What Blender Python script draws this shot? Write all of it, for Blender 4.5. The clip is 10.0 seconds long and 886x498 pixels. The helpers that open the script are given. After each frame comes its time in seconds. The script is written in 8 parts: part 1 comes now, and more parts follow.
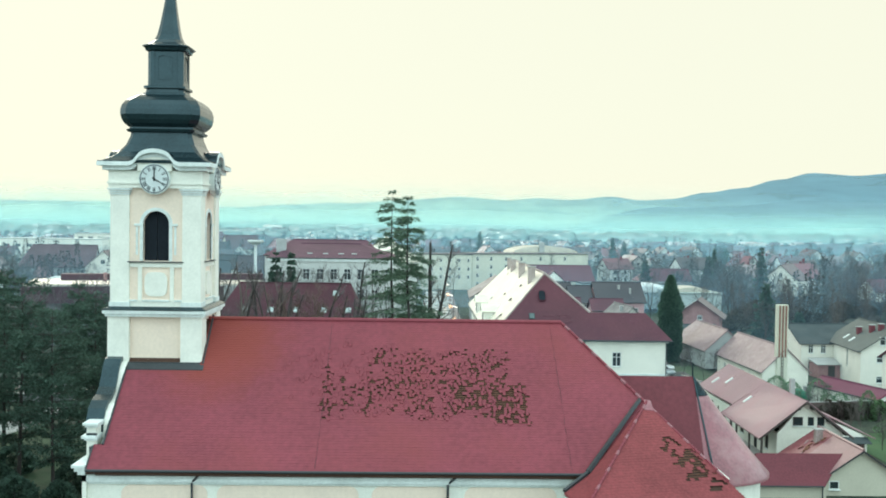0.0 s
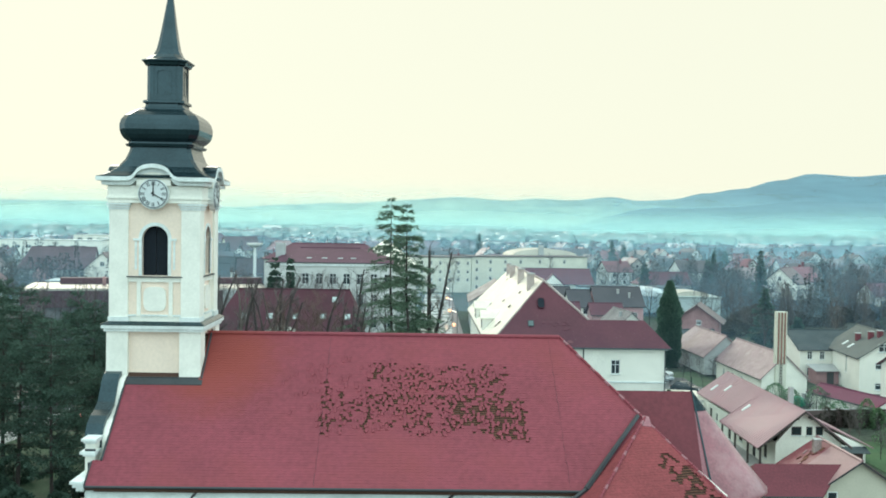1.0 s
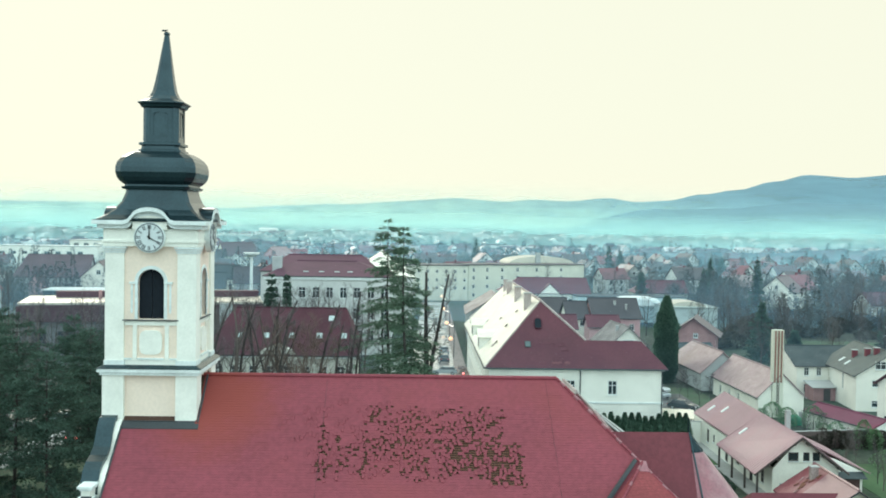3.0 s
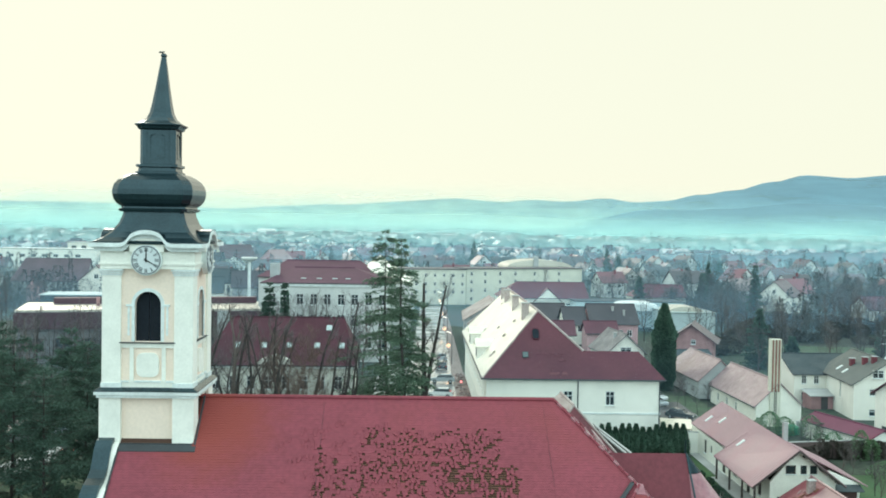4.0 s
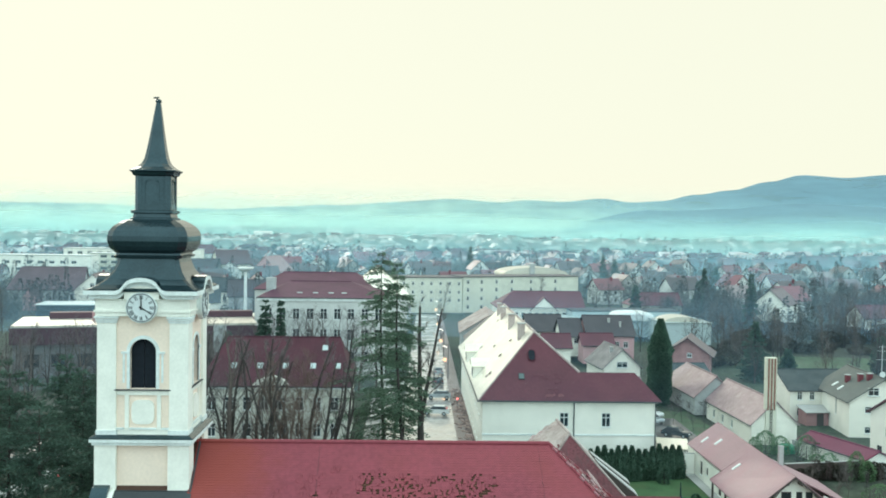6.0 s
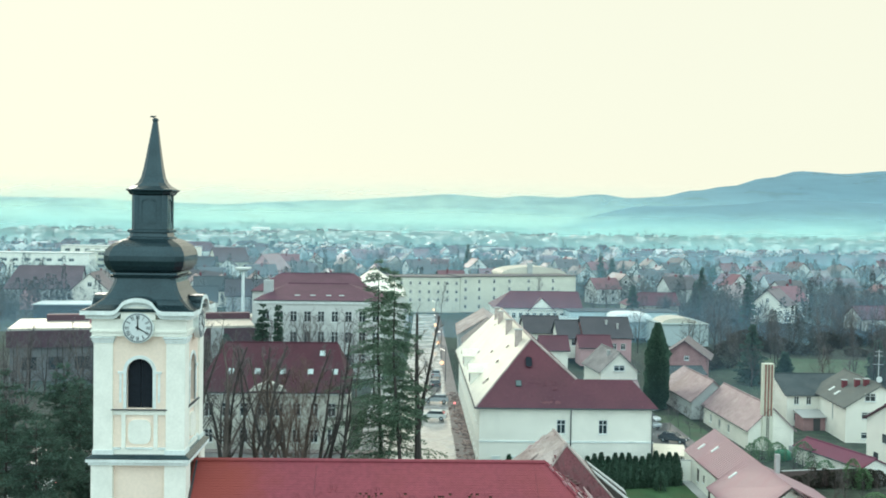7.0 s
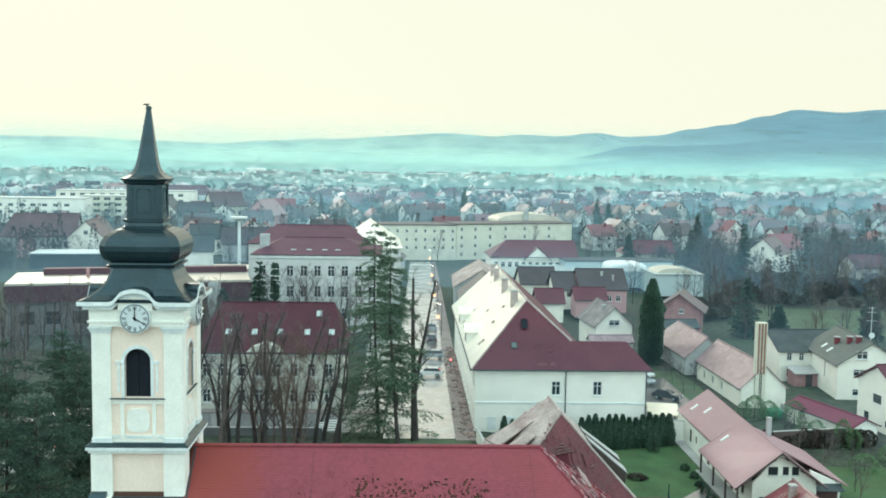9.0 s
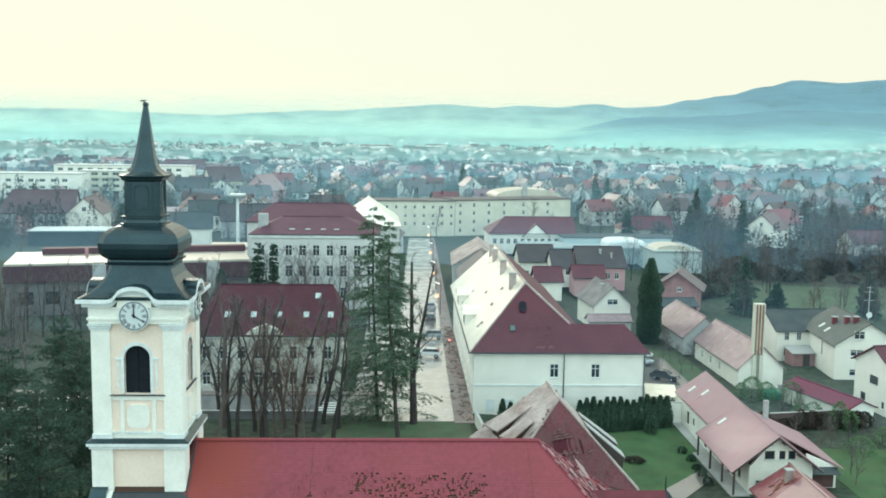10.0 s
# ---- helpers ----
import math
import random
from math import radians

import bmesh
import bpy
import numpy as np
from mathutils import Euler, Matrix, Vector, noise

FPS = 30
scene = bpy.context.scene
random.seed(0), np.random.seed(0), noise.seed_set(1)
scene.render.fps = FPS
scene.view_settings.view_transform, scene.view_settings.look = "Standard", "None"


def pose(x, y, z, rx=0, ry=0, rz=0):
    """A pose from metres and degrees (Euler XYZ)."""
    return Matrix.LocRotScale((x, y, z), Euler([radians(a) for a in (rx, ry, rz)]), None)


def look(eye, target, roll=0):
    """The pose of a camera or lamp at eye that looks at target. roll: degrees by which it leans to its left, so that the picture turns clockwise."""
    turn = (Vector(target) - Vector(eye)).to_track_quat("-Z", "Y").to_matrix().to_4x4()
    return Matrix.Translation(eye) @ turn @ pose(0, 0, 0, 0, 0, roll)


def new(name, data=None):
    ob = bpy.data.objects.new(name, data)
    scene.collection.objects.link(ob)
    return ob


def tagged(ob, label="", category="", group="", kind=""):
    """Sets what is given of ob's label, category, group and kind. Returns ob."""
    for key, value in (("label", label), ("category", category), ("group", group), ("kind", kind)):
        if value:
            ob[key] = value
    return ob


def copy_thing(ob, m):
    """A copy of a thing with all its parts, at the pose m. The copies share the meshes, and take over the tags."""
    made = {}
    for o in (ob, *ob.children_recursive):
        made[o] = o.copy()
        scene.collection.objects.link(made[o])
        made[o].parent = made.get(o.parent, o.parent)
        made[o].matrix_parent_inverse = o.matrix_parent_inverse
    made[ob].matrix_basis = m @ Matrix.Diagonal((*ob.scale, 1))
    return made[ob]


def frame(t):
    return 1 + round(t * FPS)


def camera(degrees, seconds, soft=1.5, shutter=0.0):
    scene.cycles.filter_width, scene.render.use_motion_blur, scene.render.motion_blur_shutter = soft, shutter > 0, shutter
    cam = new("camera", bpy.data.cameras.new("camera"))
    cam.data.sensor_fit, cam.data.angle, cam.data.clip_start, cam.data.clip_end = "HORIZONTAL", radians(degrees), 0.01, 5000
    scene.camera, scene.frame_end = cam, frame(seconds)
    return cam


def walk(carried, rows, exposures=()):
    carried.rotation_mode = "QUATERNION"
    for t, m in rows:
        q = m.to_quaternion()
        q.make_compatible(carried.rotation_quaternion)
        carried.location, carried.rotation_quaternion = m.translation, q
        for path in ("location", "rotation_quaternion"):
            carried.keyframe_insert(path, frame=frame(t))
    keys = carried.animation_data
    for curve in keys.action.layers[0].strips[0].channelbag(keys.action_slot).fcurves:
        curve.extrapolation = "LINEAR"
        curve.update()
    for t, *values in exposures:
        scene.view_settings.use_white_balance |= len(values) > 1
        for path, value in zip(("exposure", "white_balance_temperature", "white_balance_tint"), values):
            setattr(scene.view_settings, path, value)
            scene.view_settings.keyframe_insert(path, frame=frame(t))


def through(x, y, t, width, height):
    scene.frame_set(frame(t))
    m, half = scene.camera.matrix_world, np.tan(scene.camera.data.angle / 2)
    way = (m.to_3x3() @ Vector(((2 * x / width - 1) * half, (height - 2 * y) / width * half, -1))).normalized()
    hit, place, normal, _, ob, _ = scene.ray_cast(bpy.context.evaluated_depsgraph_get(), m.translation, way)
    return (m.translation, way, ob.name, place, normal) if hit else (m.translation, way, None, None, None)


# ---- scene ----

# ---------------- camera ----------------
cam = camera(47.2, 10.0, soft=1.8)
PATH = [
    (0, (15.668, -62.539, 22.255), (15.712, -60.54, 22.2), 0.8),
    (0.5, (15.664, -62.526, 22.623), (15.709, -60.527, 22.568), 0.8),
    (1, (15.697, -62.552, 23.16), (15.742, -60.554, 23.105), 0.9),
    (1.5, (15.662, -62.503, 23.749), (15.71, -60.505, 23.695), 0.9),
    (2, (15.663, -62.446, 24.403), (15.712, -60.447, 24.35), 0.9),
    (2.5, (15.642, -62.391, 25.028), (15.692, -60.392, 24.974), 0.9),
    (4, (15.696, -62.308, 26.985), (15.751, -60.31, 26.931), 0.9),
    (4.5, (15.709, -62.309, 27.653), (15.766, -60.31, 27.599), 0.9),
    (5, (15.734, -62.284, 28.384), (15.792, -60.285, 28.33), 0.9),
    (5.5, (15.732, -62.28, 29.039), (15.792, -60.282, 28.985), 0.8),
    (7, (15.788, -62.237, 31.219), (15.854, -60.24, 31.155), 0.9),
    (7.5, (15.779, -62.157, 31.942), (15.847, -60.16, 31.85), 0.9),
    (8, (15.778, -62.097, 32.737), (15.848, -60.102, 32.612), 0.9),
    (8.5, (15.772, -62.1, 33.505), (15.844, -60.107, 33.35), 0.9),
    (9, (15.777, -62.091, 34.264), (15.852, -60.101, 34.079), 0.9),
    (9.5, (15.78, -62.042, 35.02), (15.857, -60.055, 34.807), 0.9),
    (10, (15.793, -61.979, 35.749), (15.871, -59.995, 35.508), 0.8),
]
walk(cam, [(t, look(eye, target, roll)) for t, eye, target, roll in PATH])

# ---------------- light ----------------
SUN_DIR = Vector((-0.30, 0.86, 0.42)).normalized()      # towards the veiled sun
world = bpy.data.worlds.new("overcast_sky")
scene.world = world
world.use_nodes = True
wn, wl = world.node_tree.nodes, world.node_tree.links
wn.clear()
w_out = wn.new("ShaderNodeOutputWorld")
w_bg = wn.new("ShaderNodeBackground")
w_sky = wn.new("ShaderNodeTexSky")
w_sky.sky_type = "NISHITA"
w_sky.sun_disc = False
w_sky.sun_elevation = math.asin(SUN_DIR.z)
w_sky.sun_rotation = math.atan2(SUN_DIR.x, SUN_DIR.y)
w_mix = wn.new("ShaderNodeMix")
w_mix.data_type = "RGBA"
w_geo = wn.new("ShaderNodeTexCoord")
w_dot = wn.new("ShaderNodeVectorMath")
w_dot.operation = "DOT_PRODUCT"
w_dot.inputs[1].default_value = Vector((-0.12, 0.95, 0.28)).normalized()
w_ramp = wn.new("ShaderNodeValToRGB")
w_ramp.color_ramp.elements[0].position = 0.30
w_ramp.color_ramp.elements[0].color = (1.47, 1.90, 1.93, 1)
w_ramp.color_ramp.elements[1].position = 0.80
w_ramp.color_ramp.elements[1].color = (0.96, 0.975, 0.79, 1)
wl.new(w_geo.outputs["Generated"], w_dot.inputs[0])
wl.new(w_dot.outputs["Value"], w_ramp.inputs[0])
w_mix.inputs[0].default_value = 0.97
w_scale = wn.new("ShaderNodeVectorMath")
w_scale.operation = "SCALE"
w_scale.inputs["Scale"].default_value = 0.10
wl.new(w_sky.outputs[0], w_scale.inputs[0])
wl.new(w_scale.outputs[0], w_mix.inputs[6])
wl.new(w_ramp.outputs[0], w_mix.inputs[7])
wl.new(w_mix.outputs[2], w_bg.inputs[0])
wl.new(w_bg.outputs[0], w_out.inputs[0])
w_bg.inputs[1].default_value = 1.0

sun_data = bpy.data.lights.new("sun", "SUN")
sun_data.energy = 0.6
sun_data.angle = radians(14)
sun_data.color = (1.0, 0.93, 0.80)
sun = new("sun", sun_data)
sun.matrix_world = look((0, 0, 200), Vector((0, 0, 200)) - SUN_DIR)


# ---------------- materials ----------------
def mat(name, color, rough=0.8, metal=0.0, spec=0.5, vary=0.12, scale=1.5, dirt=None, dirt_amt=0.0, dirt_scale=0.35,
        bump=0.0, bump_scale=12.0, obj_vary=0.0, bands=None, coat=0.0, island=0.0, coat_rough=0.15, coat_ior=1.5, puddle=0.0):
    """Principled material with two scales of colour variation, dirt patches and bump. Coordinates are object space, in metres.
    bands: (axis, period, depth) for a fine ribbed relief."""
    m = bpy.data.materials.new(name)
    m.use_nodes = True
    n, l = m.node_tree.nodes, m.node_tree.links
    b = n["Principled BSDF"]
    b.inputs["Roughness"].default_value = rough
    b.inputs["Metallic"].default_value = metal
    b.inputs["Specular IOR Level"].default_value = spec
    b.inputs["Coat Weight"].default_value = coat
    b.inputs["Coat Roughness"].default_value = coat_rough
    b.inputs["Coat IOR"].default_value = coat_ior
    tc = n.new("ShaderNodeTexCoord")
    co = tc.outputs["Object"]
    big = n.new("ShaderNodeTexNoise")
    big.inputs["Scale"].default_value = scale * 0.25
    big.inputs["Detail"].default_value = 5
    fine = n.new("ShaderNodeTexNoise")
    fine.inputs["Scale"].default_value = scale * 4
    fine.inputs["Detail"].default_value = 4
    l.new(co, big.inputs[0])
    l.new(co, fine.inputs[0])
    add = n.new("ShaderNodeMath")
    add.operation = "ADD"
    l.new(big.outputs[0], add.inputs[0])
    l.new(fine.outputs[0], add.inputs[1])
    rng = n.new("ShaderNodeMapRange")
    rng.inputs[1].default_value, rng.inputs[2].default_value = 0.6, 1.4
    rng.inputs[3].default_value, rng.inputs[4].default_value = 1 - vary * 1.6, 1 + vary * 1.6
    l.new(add.outputs[0], rng.inputs[0])
    value = rng.outputs[0]
    if obj_vary or island:
        src = n.new("ShaderNodeObjectInfo") if obj_vary else n.new("ShaderNodeNewGeometry")
        amt = obj_vary or island
        r2 = n.new("ShaderNodeMapRange")
        r2.inputs[3].default_value, r2.inputs[4].default_value = 1 - amt, 1 + amt
        l.new(src.outputs["Random" if obj_vary else "Random Per Island"], r2.inputs[0])
        mul = n.new("ShaderNodeMath")
        mul.operation = "MULTIPLY"
        l.new(value, mul.inputs[0])
        l.new(r2.outputs[0], mul.inputs[1])
        value = mul.outputs[0]
    sc = n.new("ShaderNodeVectorMath")
    sc.operation = "SCALE"
    sc.inputs[0].default_value = color[:3]
    l.new(value, sc.inputs["Scale"])
    colour = sc.outputs[0]
    if dirt:
        dn = n.new("ShaderNodeTexNoise")
        dn.inputs["Scale"].default_value = dirt_scale
        dn.inputs["Detail"].default_value = 7
        dn.inputs["Roughness"].default_value = 0.65
        l.new(co, dn.inputs[0])
        dr = n.new("ShaderNodeMapRange")
        dr.inputs[1].default_value, dr.inputs[2].default_value = 0.45, 0.68
        dr.inputs[4].default_value = dirt_amt
        l.new(dn.outputs[0], dr.inputs[0])
        mx = n.new("ShaderNodeMix")
        mx.data_type = "RGBA"
        l.new(dr.outputs[0], mx.inputs[0])
        l.new(colour, mx.inputs[6])
        mx.inputs[7].default_value = (*dirt[:3], 1)
        colour = mx.outputs[2]
    l.new(colour, b.inputs["Base Color"])
    if puddle:
        b.inputs["IOR"].default_value = 3.0
    if puddle:                           # water lies in patches, the rest is only damp
        pn = n.new("ShaderNodeTexNoise")
        pn.inputs["Scale"].default_value = puddle
        pn.inputs["Detail"].default_value = 6
        pn.inputs["Roughness"].default_value = 0.6
        l.new(co, pn.inputs[0])
        pr = n.new("ShaderNodeMapRange")
        pr.inputs[1].default_value, pr.inputs[2].default_value = 0.41, 0.53
        pr.inputs[3].default_value, pr.inputs[4].default_value = 0.12, 1.0
        l.new(pn.outputs[0], pr.inputs[0])
        l.new(pr.outputs[0], b.inputs["Coat Weight"])
    height = None
    if bump:
        bn = n.new("ShaderNodeTexNoise")
        bn.inputs["Scale"].default_value = bump_scale
        bn.inputs["Detail"].default_value = 4
        l.new(co, bn.inputs[0])
        bp = n.new("ShaderNodeBump")
        bp.inputs["Strength"].default_value = bump
        bp.inputs["Distance"].default_value = 0.03
        l.new(bn.outputs[0], bp.inputs["Height"])
        l.new(bp.outputs[0], b.inputs["Normal"])
        height = bp
    if bands:
        axis, period, depth = bands
        sep = n.new("ShaderNodeSeparateXYZ")
        l.new(co, sep.inputs[0])
        w = n.new("ShaderNodeMath")
        w.operation = "MULTIPLY"
        w.inputs[1].default_value = 1 / period
        l.new(sep.outputs[axis], w.inputs[0])
        fr = n.new("ShaderNodeMath")
        fr.operation = "FRACT"
        l.new(w.outputs[0], fr.inputs[0])
        b2 = n.new("ShaderNodeBump")
        b2.inputs["Strength"].default_value = 1.0
        b2.inputs["Distance"].default_value = depth
        l.new(fr.outputs[0], b2.inputs["Height"])
        if height:
            l.new(height.outputs[0], b2.inputs["Normal"])
        l.new(b2.outputs[0], b.inputs["Normal"])
    return m


M = {}
M["white_plaster"] = mat("white_plaster", (0.85, 0.85, 0.77), 0.9, vary=0.05, dirt=(0.56, 0.57, 0.51), dirt_amt=0.35, bump=0.2)
M["peach_plaster"] = mat("peach_plaster", (0.87, 0.72, 0.60), 0.9, vary=0.05, dirt=(0.66, 0.56, 0.48), dirt_amt=0.25, bump=0.2)
M["moulding"] = mat("moulding", (0.74, 0.80, 0.78), 0.85, vary=0.07, dirt=(0.42, 0.46, 0.44), dirt_amt=0.4, dirt_scale=0.9)
M["dark_sheet"] = mat("dark_sheet", (0.024, 0.050, 0.060), 0.22, metal=0.5, vary=0.2, scale=2, dirt=(0.045, 0.080, 0.092), dirt_amt=0.5, bump=0.1, bump_scale=3)
M["lead_trim"] = mat("lead_trim", (0.032, 0.040, 0.046), 0.5, vary=0.15)
M["church_tile"] = mat("church_tile", (0.222, 0.0435, 0.061), 0.7, spec=0.38, vary=0.14, scale=0.9, dirt=(0.226, 0.045, 0.049), dirt_amt=0.7, dirt_scale=0.12, bump=0.3, bump_scale=9)


def warm_patch(m, centre, r0, r1, color):
    """Newer, more orange tiles round one place, fading into the old ones with a ragged edge."""
    n, l = m.node_tree.nodes, m.node_tree.links
    b = n["Principled BSDF"]
    src = b.inputs["Base Color"].links[0].from_socket
    tc = n.new("ShaderNodeTexCoord")
    ds = n.new("ShaderNodeVectorMath")
    ds.operation = "DISTANCE"
    ds.inputs[1].default_value = centre
    l.new(tc.outputs["Object"], ds.inputs[0])
    nz = n.new("ShaderNodeTexNoise")
    nz.inputs["Scale"].default_value = 0.9
    nz.inputs["Detail"].default_value = 5
    l.new(tc.outputs["Object"], nz.inputs[0])
    ad = n.new("ShaderNodeMath")
    ad.operation = "MULTIPLY_ADD"
    ad.inputs[1].default_value = 3.0
    l.new(nz.outputs[0], ad.inputs[0])
    l.new(ds.outputs["Value"], ad.inputs[2])
    mr = n.new("ShaderNodeMapRange")
    mr.interpolation_type = "SMOOTHSTEP"
    mr.inputs[1].default_value, mr.inputs[2].default_value = r0 + 1.5, r1 + 1.5
    mr.inputs[3].default_value, mr.inputs[4].default_value = 0.85, 0.0
    l.new(ad.outputs[0], mr.inputs[0])
    mx = n.new("ShaderNodeMix")
    mx.data_type = "RGBA"
    l.new(mr.outputs[0], mx.inputs[0])
    l.new(src, mx.inputs[6])
    mx.inputs[7].default_value = (*color, 1)
    l.new(mx.outputs[2], b.inputs["Base Color"])


warm_patch(M["church_tile"], (3.6, -1.6, 14.6), 1.2, 5.4, (0.235, 0.042, 0.030))
M["old_tile"] = mat("old_tile", (0.088, 0.016, 0.027), 0.75, spec=0.25, vary=0.25, scale=1.1, dirt=(0.070, 0.022, 0.030), dirt_amt=0.6, bump=0.6, bump_scale=7)
M["church_new_tile"] = mat("church_new_tile", (0.225, 0.044, 0.050), 0.7, spec=0.35, vary=0.2, bump=0.4)
M["batten"] = mat("batten", (0.185, 0.080, 0.052), 0.9, vary=0.3)
# dark brown that stands for the shade inside open roofs
M["dark_void"] = mat("dark_void", (0.060, 0.030, 0.020), 0.95)
M["glass"] = mat("glass", (0.025, 0.035, 0.040), 0.08, spec=0.6, vary=0.1)
M["teal_glass"] = mat("teal_glass", (0.08, 0.12, 0.12), 0.3, vary=0.1)
M["louvre"] = mat("louvre", (0.012, 0.017, 0.024), 0.85, spec=0.2, vary=0.2)
M["frame_white"] = mat("frame_white", (0.70, 0.74, 0.72), 0.6, vary=0.05)
M["fence_brown"] = mat("fence_brown", (0.115, 0.080, 0.075), 0.8, vary=0.25, scale=1.2, dirt=(0.06, 0.05, 0.05), dirt_amt=0.6, bump=0.4)
M["frame_dark"] = mat("frame_dark", (0.06, 0.05, 0.045), 0.7, vary=0.15)
M["house_white"] = mat("house_white", (0.87, 0.86, 0.77), 0.92, vary=0.05, dirt=(0.60, 0.60, 0.54), dirt_amt=0.35, dirt_scale=0.3, bump=0.2)
M["house_cream"] = mat("house_cream", (0.66, 0.66, 0.55), 0.92, vary=0.06, dirt=(0.40, 0.40, 0.34), dirt_amt=0.4, dirt_scale=0.2)
M["house_grey"] = mat("house_grey", (0.42, 0.45, 0.45), 0.92, vary=0.1, dirt=(0.22, 0.23, 0.23), dirt_amt=0.5)
M["pink_wall"] = mat("pink_wall", (0.55, 0.34, 0.35), 0.9, vary=0.08, dirt=(0.36, 0.25, 0.25), dirt_amt=0.3)
M["brick_wall"] = mat("brick_wall", (0.36, 0.20, 0.20), 0.9, vary=0.2, scale=3)
M["red_roof"] = mat("red_roof", (0.099, 0.025, 0.037), 0.65, vary=0.16, scale=1.0, dirt=(0.080, 0.016, 0.032), dirt_amt=0.6, bump=0.3, bump_scale=6, coat=0.12, coat_rough=0.35, spec=0.3)
M["pink_sheet"] = mat("pink_sheet", (0.33, 0.200, 0.225), 0.45, vary=0.10, scale=1.2, dirt=(0.31, 0.15, 0.18), dirt_amt=0.7, dirt_scale=0.3)
M["pale_tile"] = mat("pale_tile", (0.275, 0.185, 0.200), 0.6, vary=0.2, scale=2.5, dirt=(0.38, 0.31, 0.29), dirt_amt=0.6, dirt_scale=1.3, bump=0.3, coat=0.2, coat_rough=0.4)
M["grey_roof"] = mat("grey_roof", (0.046, 0.064, 0.070), 0.7, spec=0.3, vary=0.18, dirt=(0.085, 0.095, 0.095), dirt_amt=0.5, bump=0.4)
M["mossy_roof"] = mat("mossy_roof", (0.085, 0.105, 0.100), 0.6, spec=0.4, vary=0.2, dirt=(0.12, 0.13, 0.115), dirt_amt=0.6, dirt_scale=0.6, bump=0.4)
M["dark_roof"] = mat("dark_roof", (0.034, 0.033, 0.042), 0.7, spec=0.25, vary=0.25, dirt=(0.05, 0.045, 0.05), dirt_amt=0.5, bump=0.4, coat=0.5, coat_rough=0.3)
M["wood_old"] = mat("wood_old", (0.10, 0.055, 0.050), 0.85, vary=0.3, scale=2.5, bump=0.4)
M["weathered_tile"] = mat("weathered_tile", (0.40, 0.34, 0.32), 0.75, vary=0.3, scale=2.0, dirt=(0.16, 0.09, 0.08), dirt_amt=0.7, bump=0.6)
M["concrete"] = mat("concrete", (0.40, 0.41, 0.40), 0.9, vary=0.12, dirt=(0.24, 0.24, 0.23), dirt_amt=0.5)
# pale base puts the sky's glare into wet asphalt; dark patches break it
M["asphalt_glare"] = mat("asphalt_glare", (0.42, 0.40, 0.38), 0.3, vary=0.35, scale=0.8, dirt=(0.075, 0.065, 0.065), dirt_amt=1.0, dirt_scale=0.22, coat=1.0, coat_rough=0.06, coat_ior=4.0, puddle=0.22)
M["asphalt_dull"] = mat("asphalt_dull", (0.11, 0.11, 0.115), 0.45, vary=0.25, scale=0.8, dirt=(0.13, 0.12, 0.115), dirt_amt=0.7, coat=1.0, coat_rough=0.15, coat_ior=1.7)
M["lawn"] = mat("lawn", (0.038, 0.096, 0.036), 0.9, vary=0.3, scale=1.6, dirt=(0.06, 0.09, 0.035), dirt_amt=0.7, bump=0.8, bump_scale=14)
M["dull_grass"] = mat("dull_grass", (0.048, 0.092, 0.046), 0.9, vary=0.3, scale=1.6, dirt=(0.075, 0.070, 0.050), dirt_amt=0.7, dirt_scale=0.5, bump=0.8, bump_scale=14)
M["paving"] = mat("paving", (0.22, 0.18, 0.17), 0.5, vary=0.3, scale=1.6, dirt=(0.11, 0.085, 0.08), dirt_amt=0.8, dirt_scale=0.8)
M["bark"] = mat("bark", (0.048, 0.042, 0.040), 0.95, vary=0.3, scale=2.5)
M["bark_pale"] = mat("bark_pale", (0.115, 0.095, 0.086), 0.95, vary=0.3, scale=2.5)
M["twig"] = mat("twig", (0.125, 0.115, 0.115), 0.95, vary=0.25)
M["twig_red"] = mat("twig_red", (0.140, 0.098, 0.082), 0.95, vary=0.25)


def leaf(name, color, through=0.4):
    """Foliage: varied from spray to spray, and light shines through it."""
    m = mat(name, color, 0.8, vary=0.3, island=0.4)
    n, l = m.node_tree.nodes, m.node_tree.links
    b = n["Principled BSDF"]
    src = b.inputs["Base Color"].links[0].from_socket
    tl = n.new("ShaderNodeBsdfTranslucent")
    l.new(src, tl.inputs[0])
    mx = n.new("ShaderNodeMixShader")
    mx.inputs[0].default_value = through
    l.new(b.outputs[0], mx.inputs[1])
    l.new(tl.outputs[0], mx.inputs[2])
    l.new(mx.outputs[0], n["Material Output"].inputs[0])
    return m


M["needle"] = leaf("needle", (0.135, 0.215, 0.150), 0.55)
M["needle_dark"] = leaf("needle_dark", (0.080, 0.140, 0.108), 0.5)
M["thuja"] = leaf("thuja", (0.062, 0.122, 0.088))
M["scrub"] = leaf("scrub", (0.088, 0.082, 0.066), 0.5)
M["hedge"] = leaf("hedge", (0.105, 0.190, 0.140), 0.5)
M["bush_green"] = leaf("bush_green", (0.17, 0.29, 0.16), 0.6)


def bulb(name, color, strength):
    m = bpy.data.materials.new(name)
    m.use_nodes = True
    b = m.node_tree.nodes["Principled BSDF"]
    b.inputs["Emission Color"].default_value = (*color, 1)
    b.inputs["Emission Strength"].default_value = strength
    return m


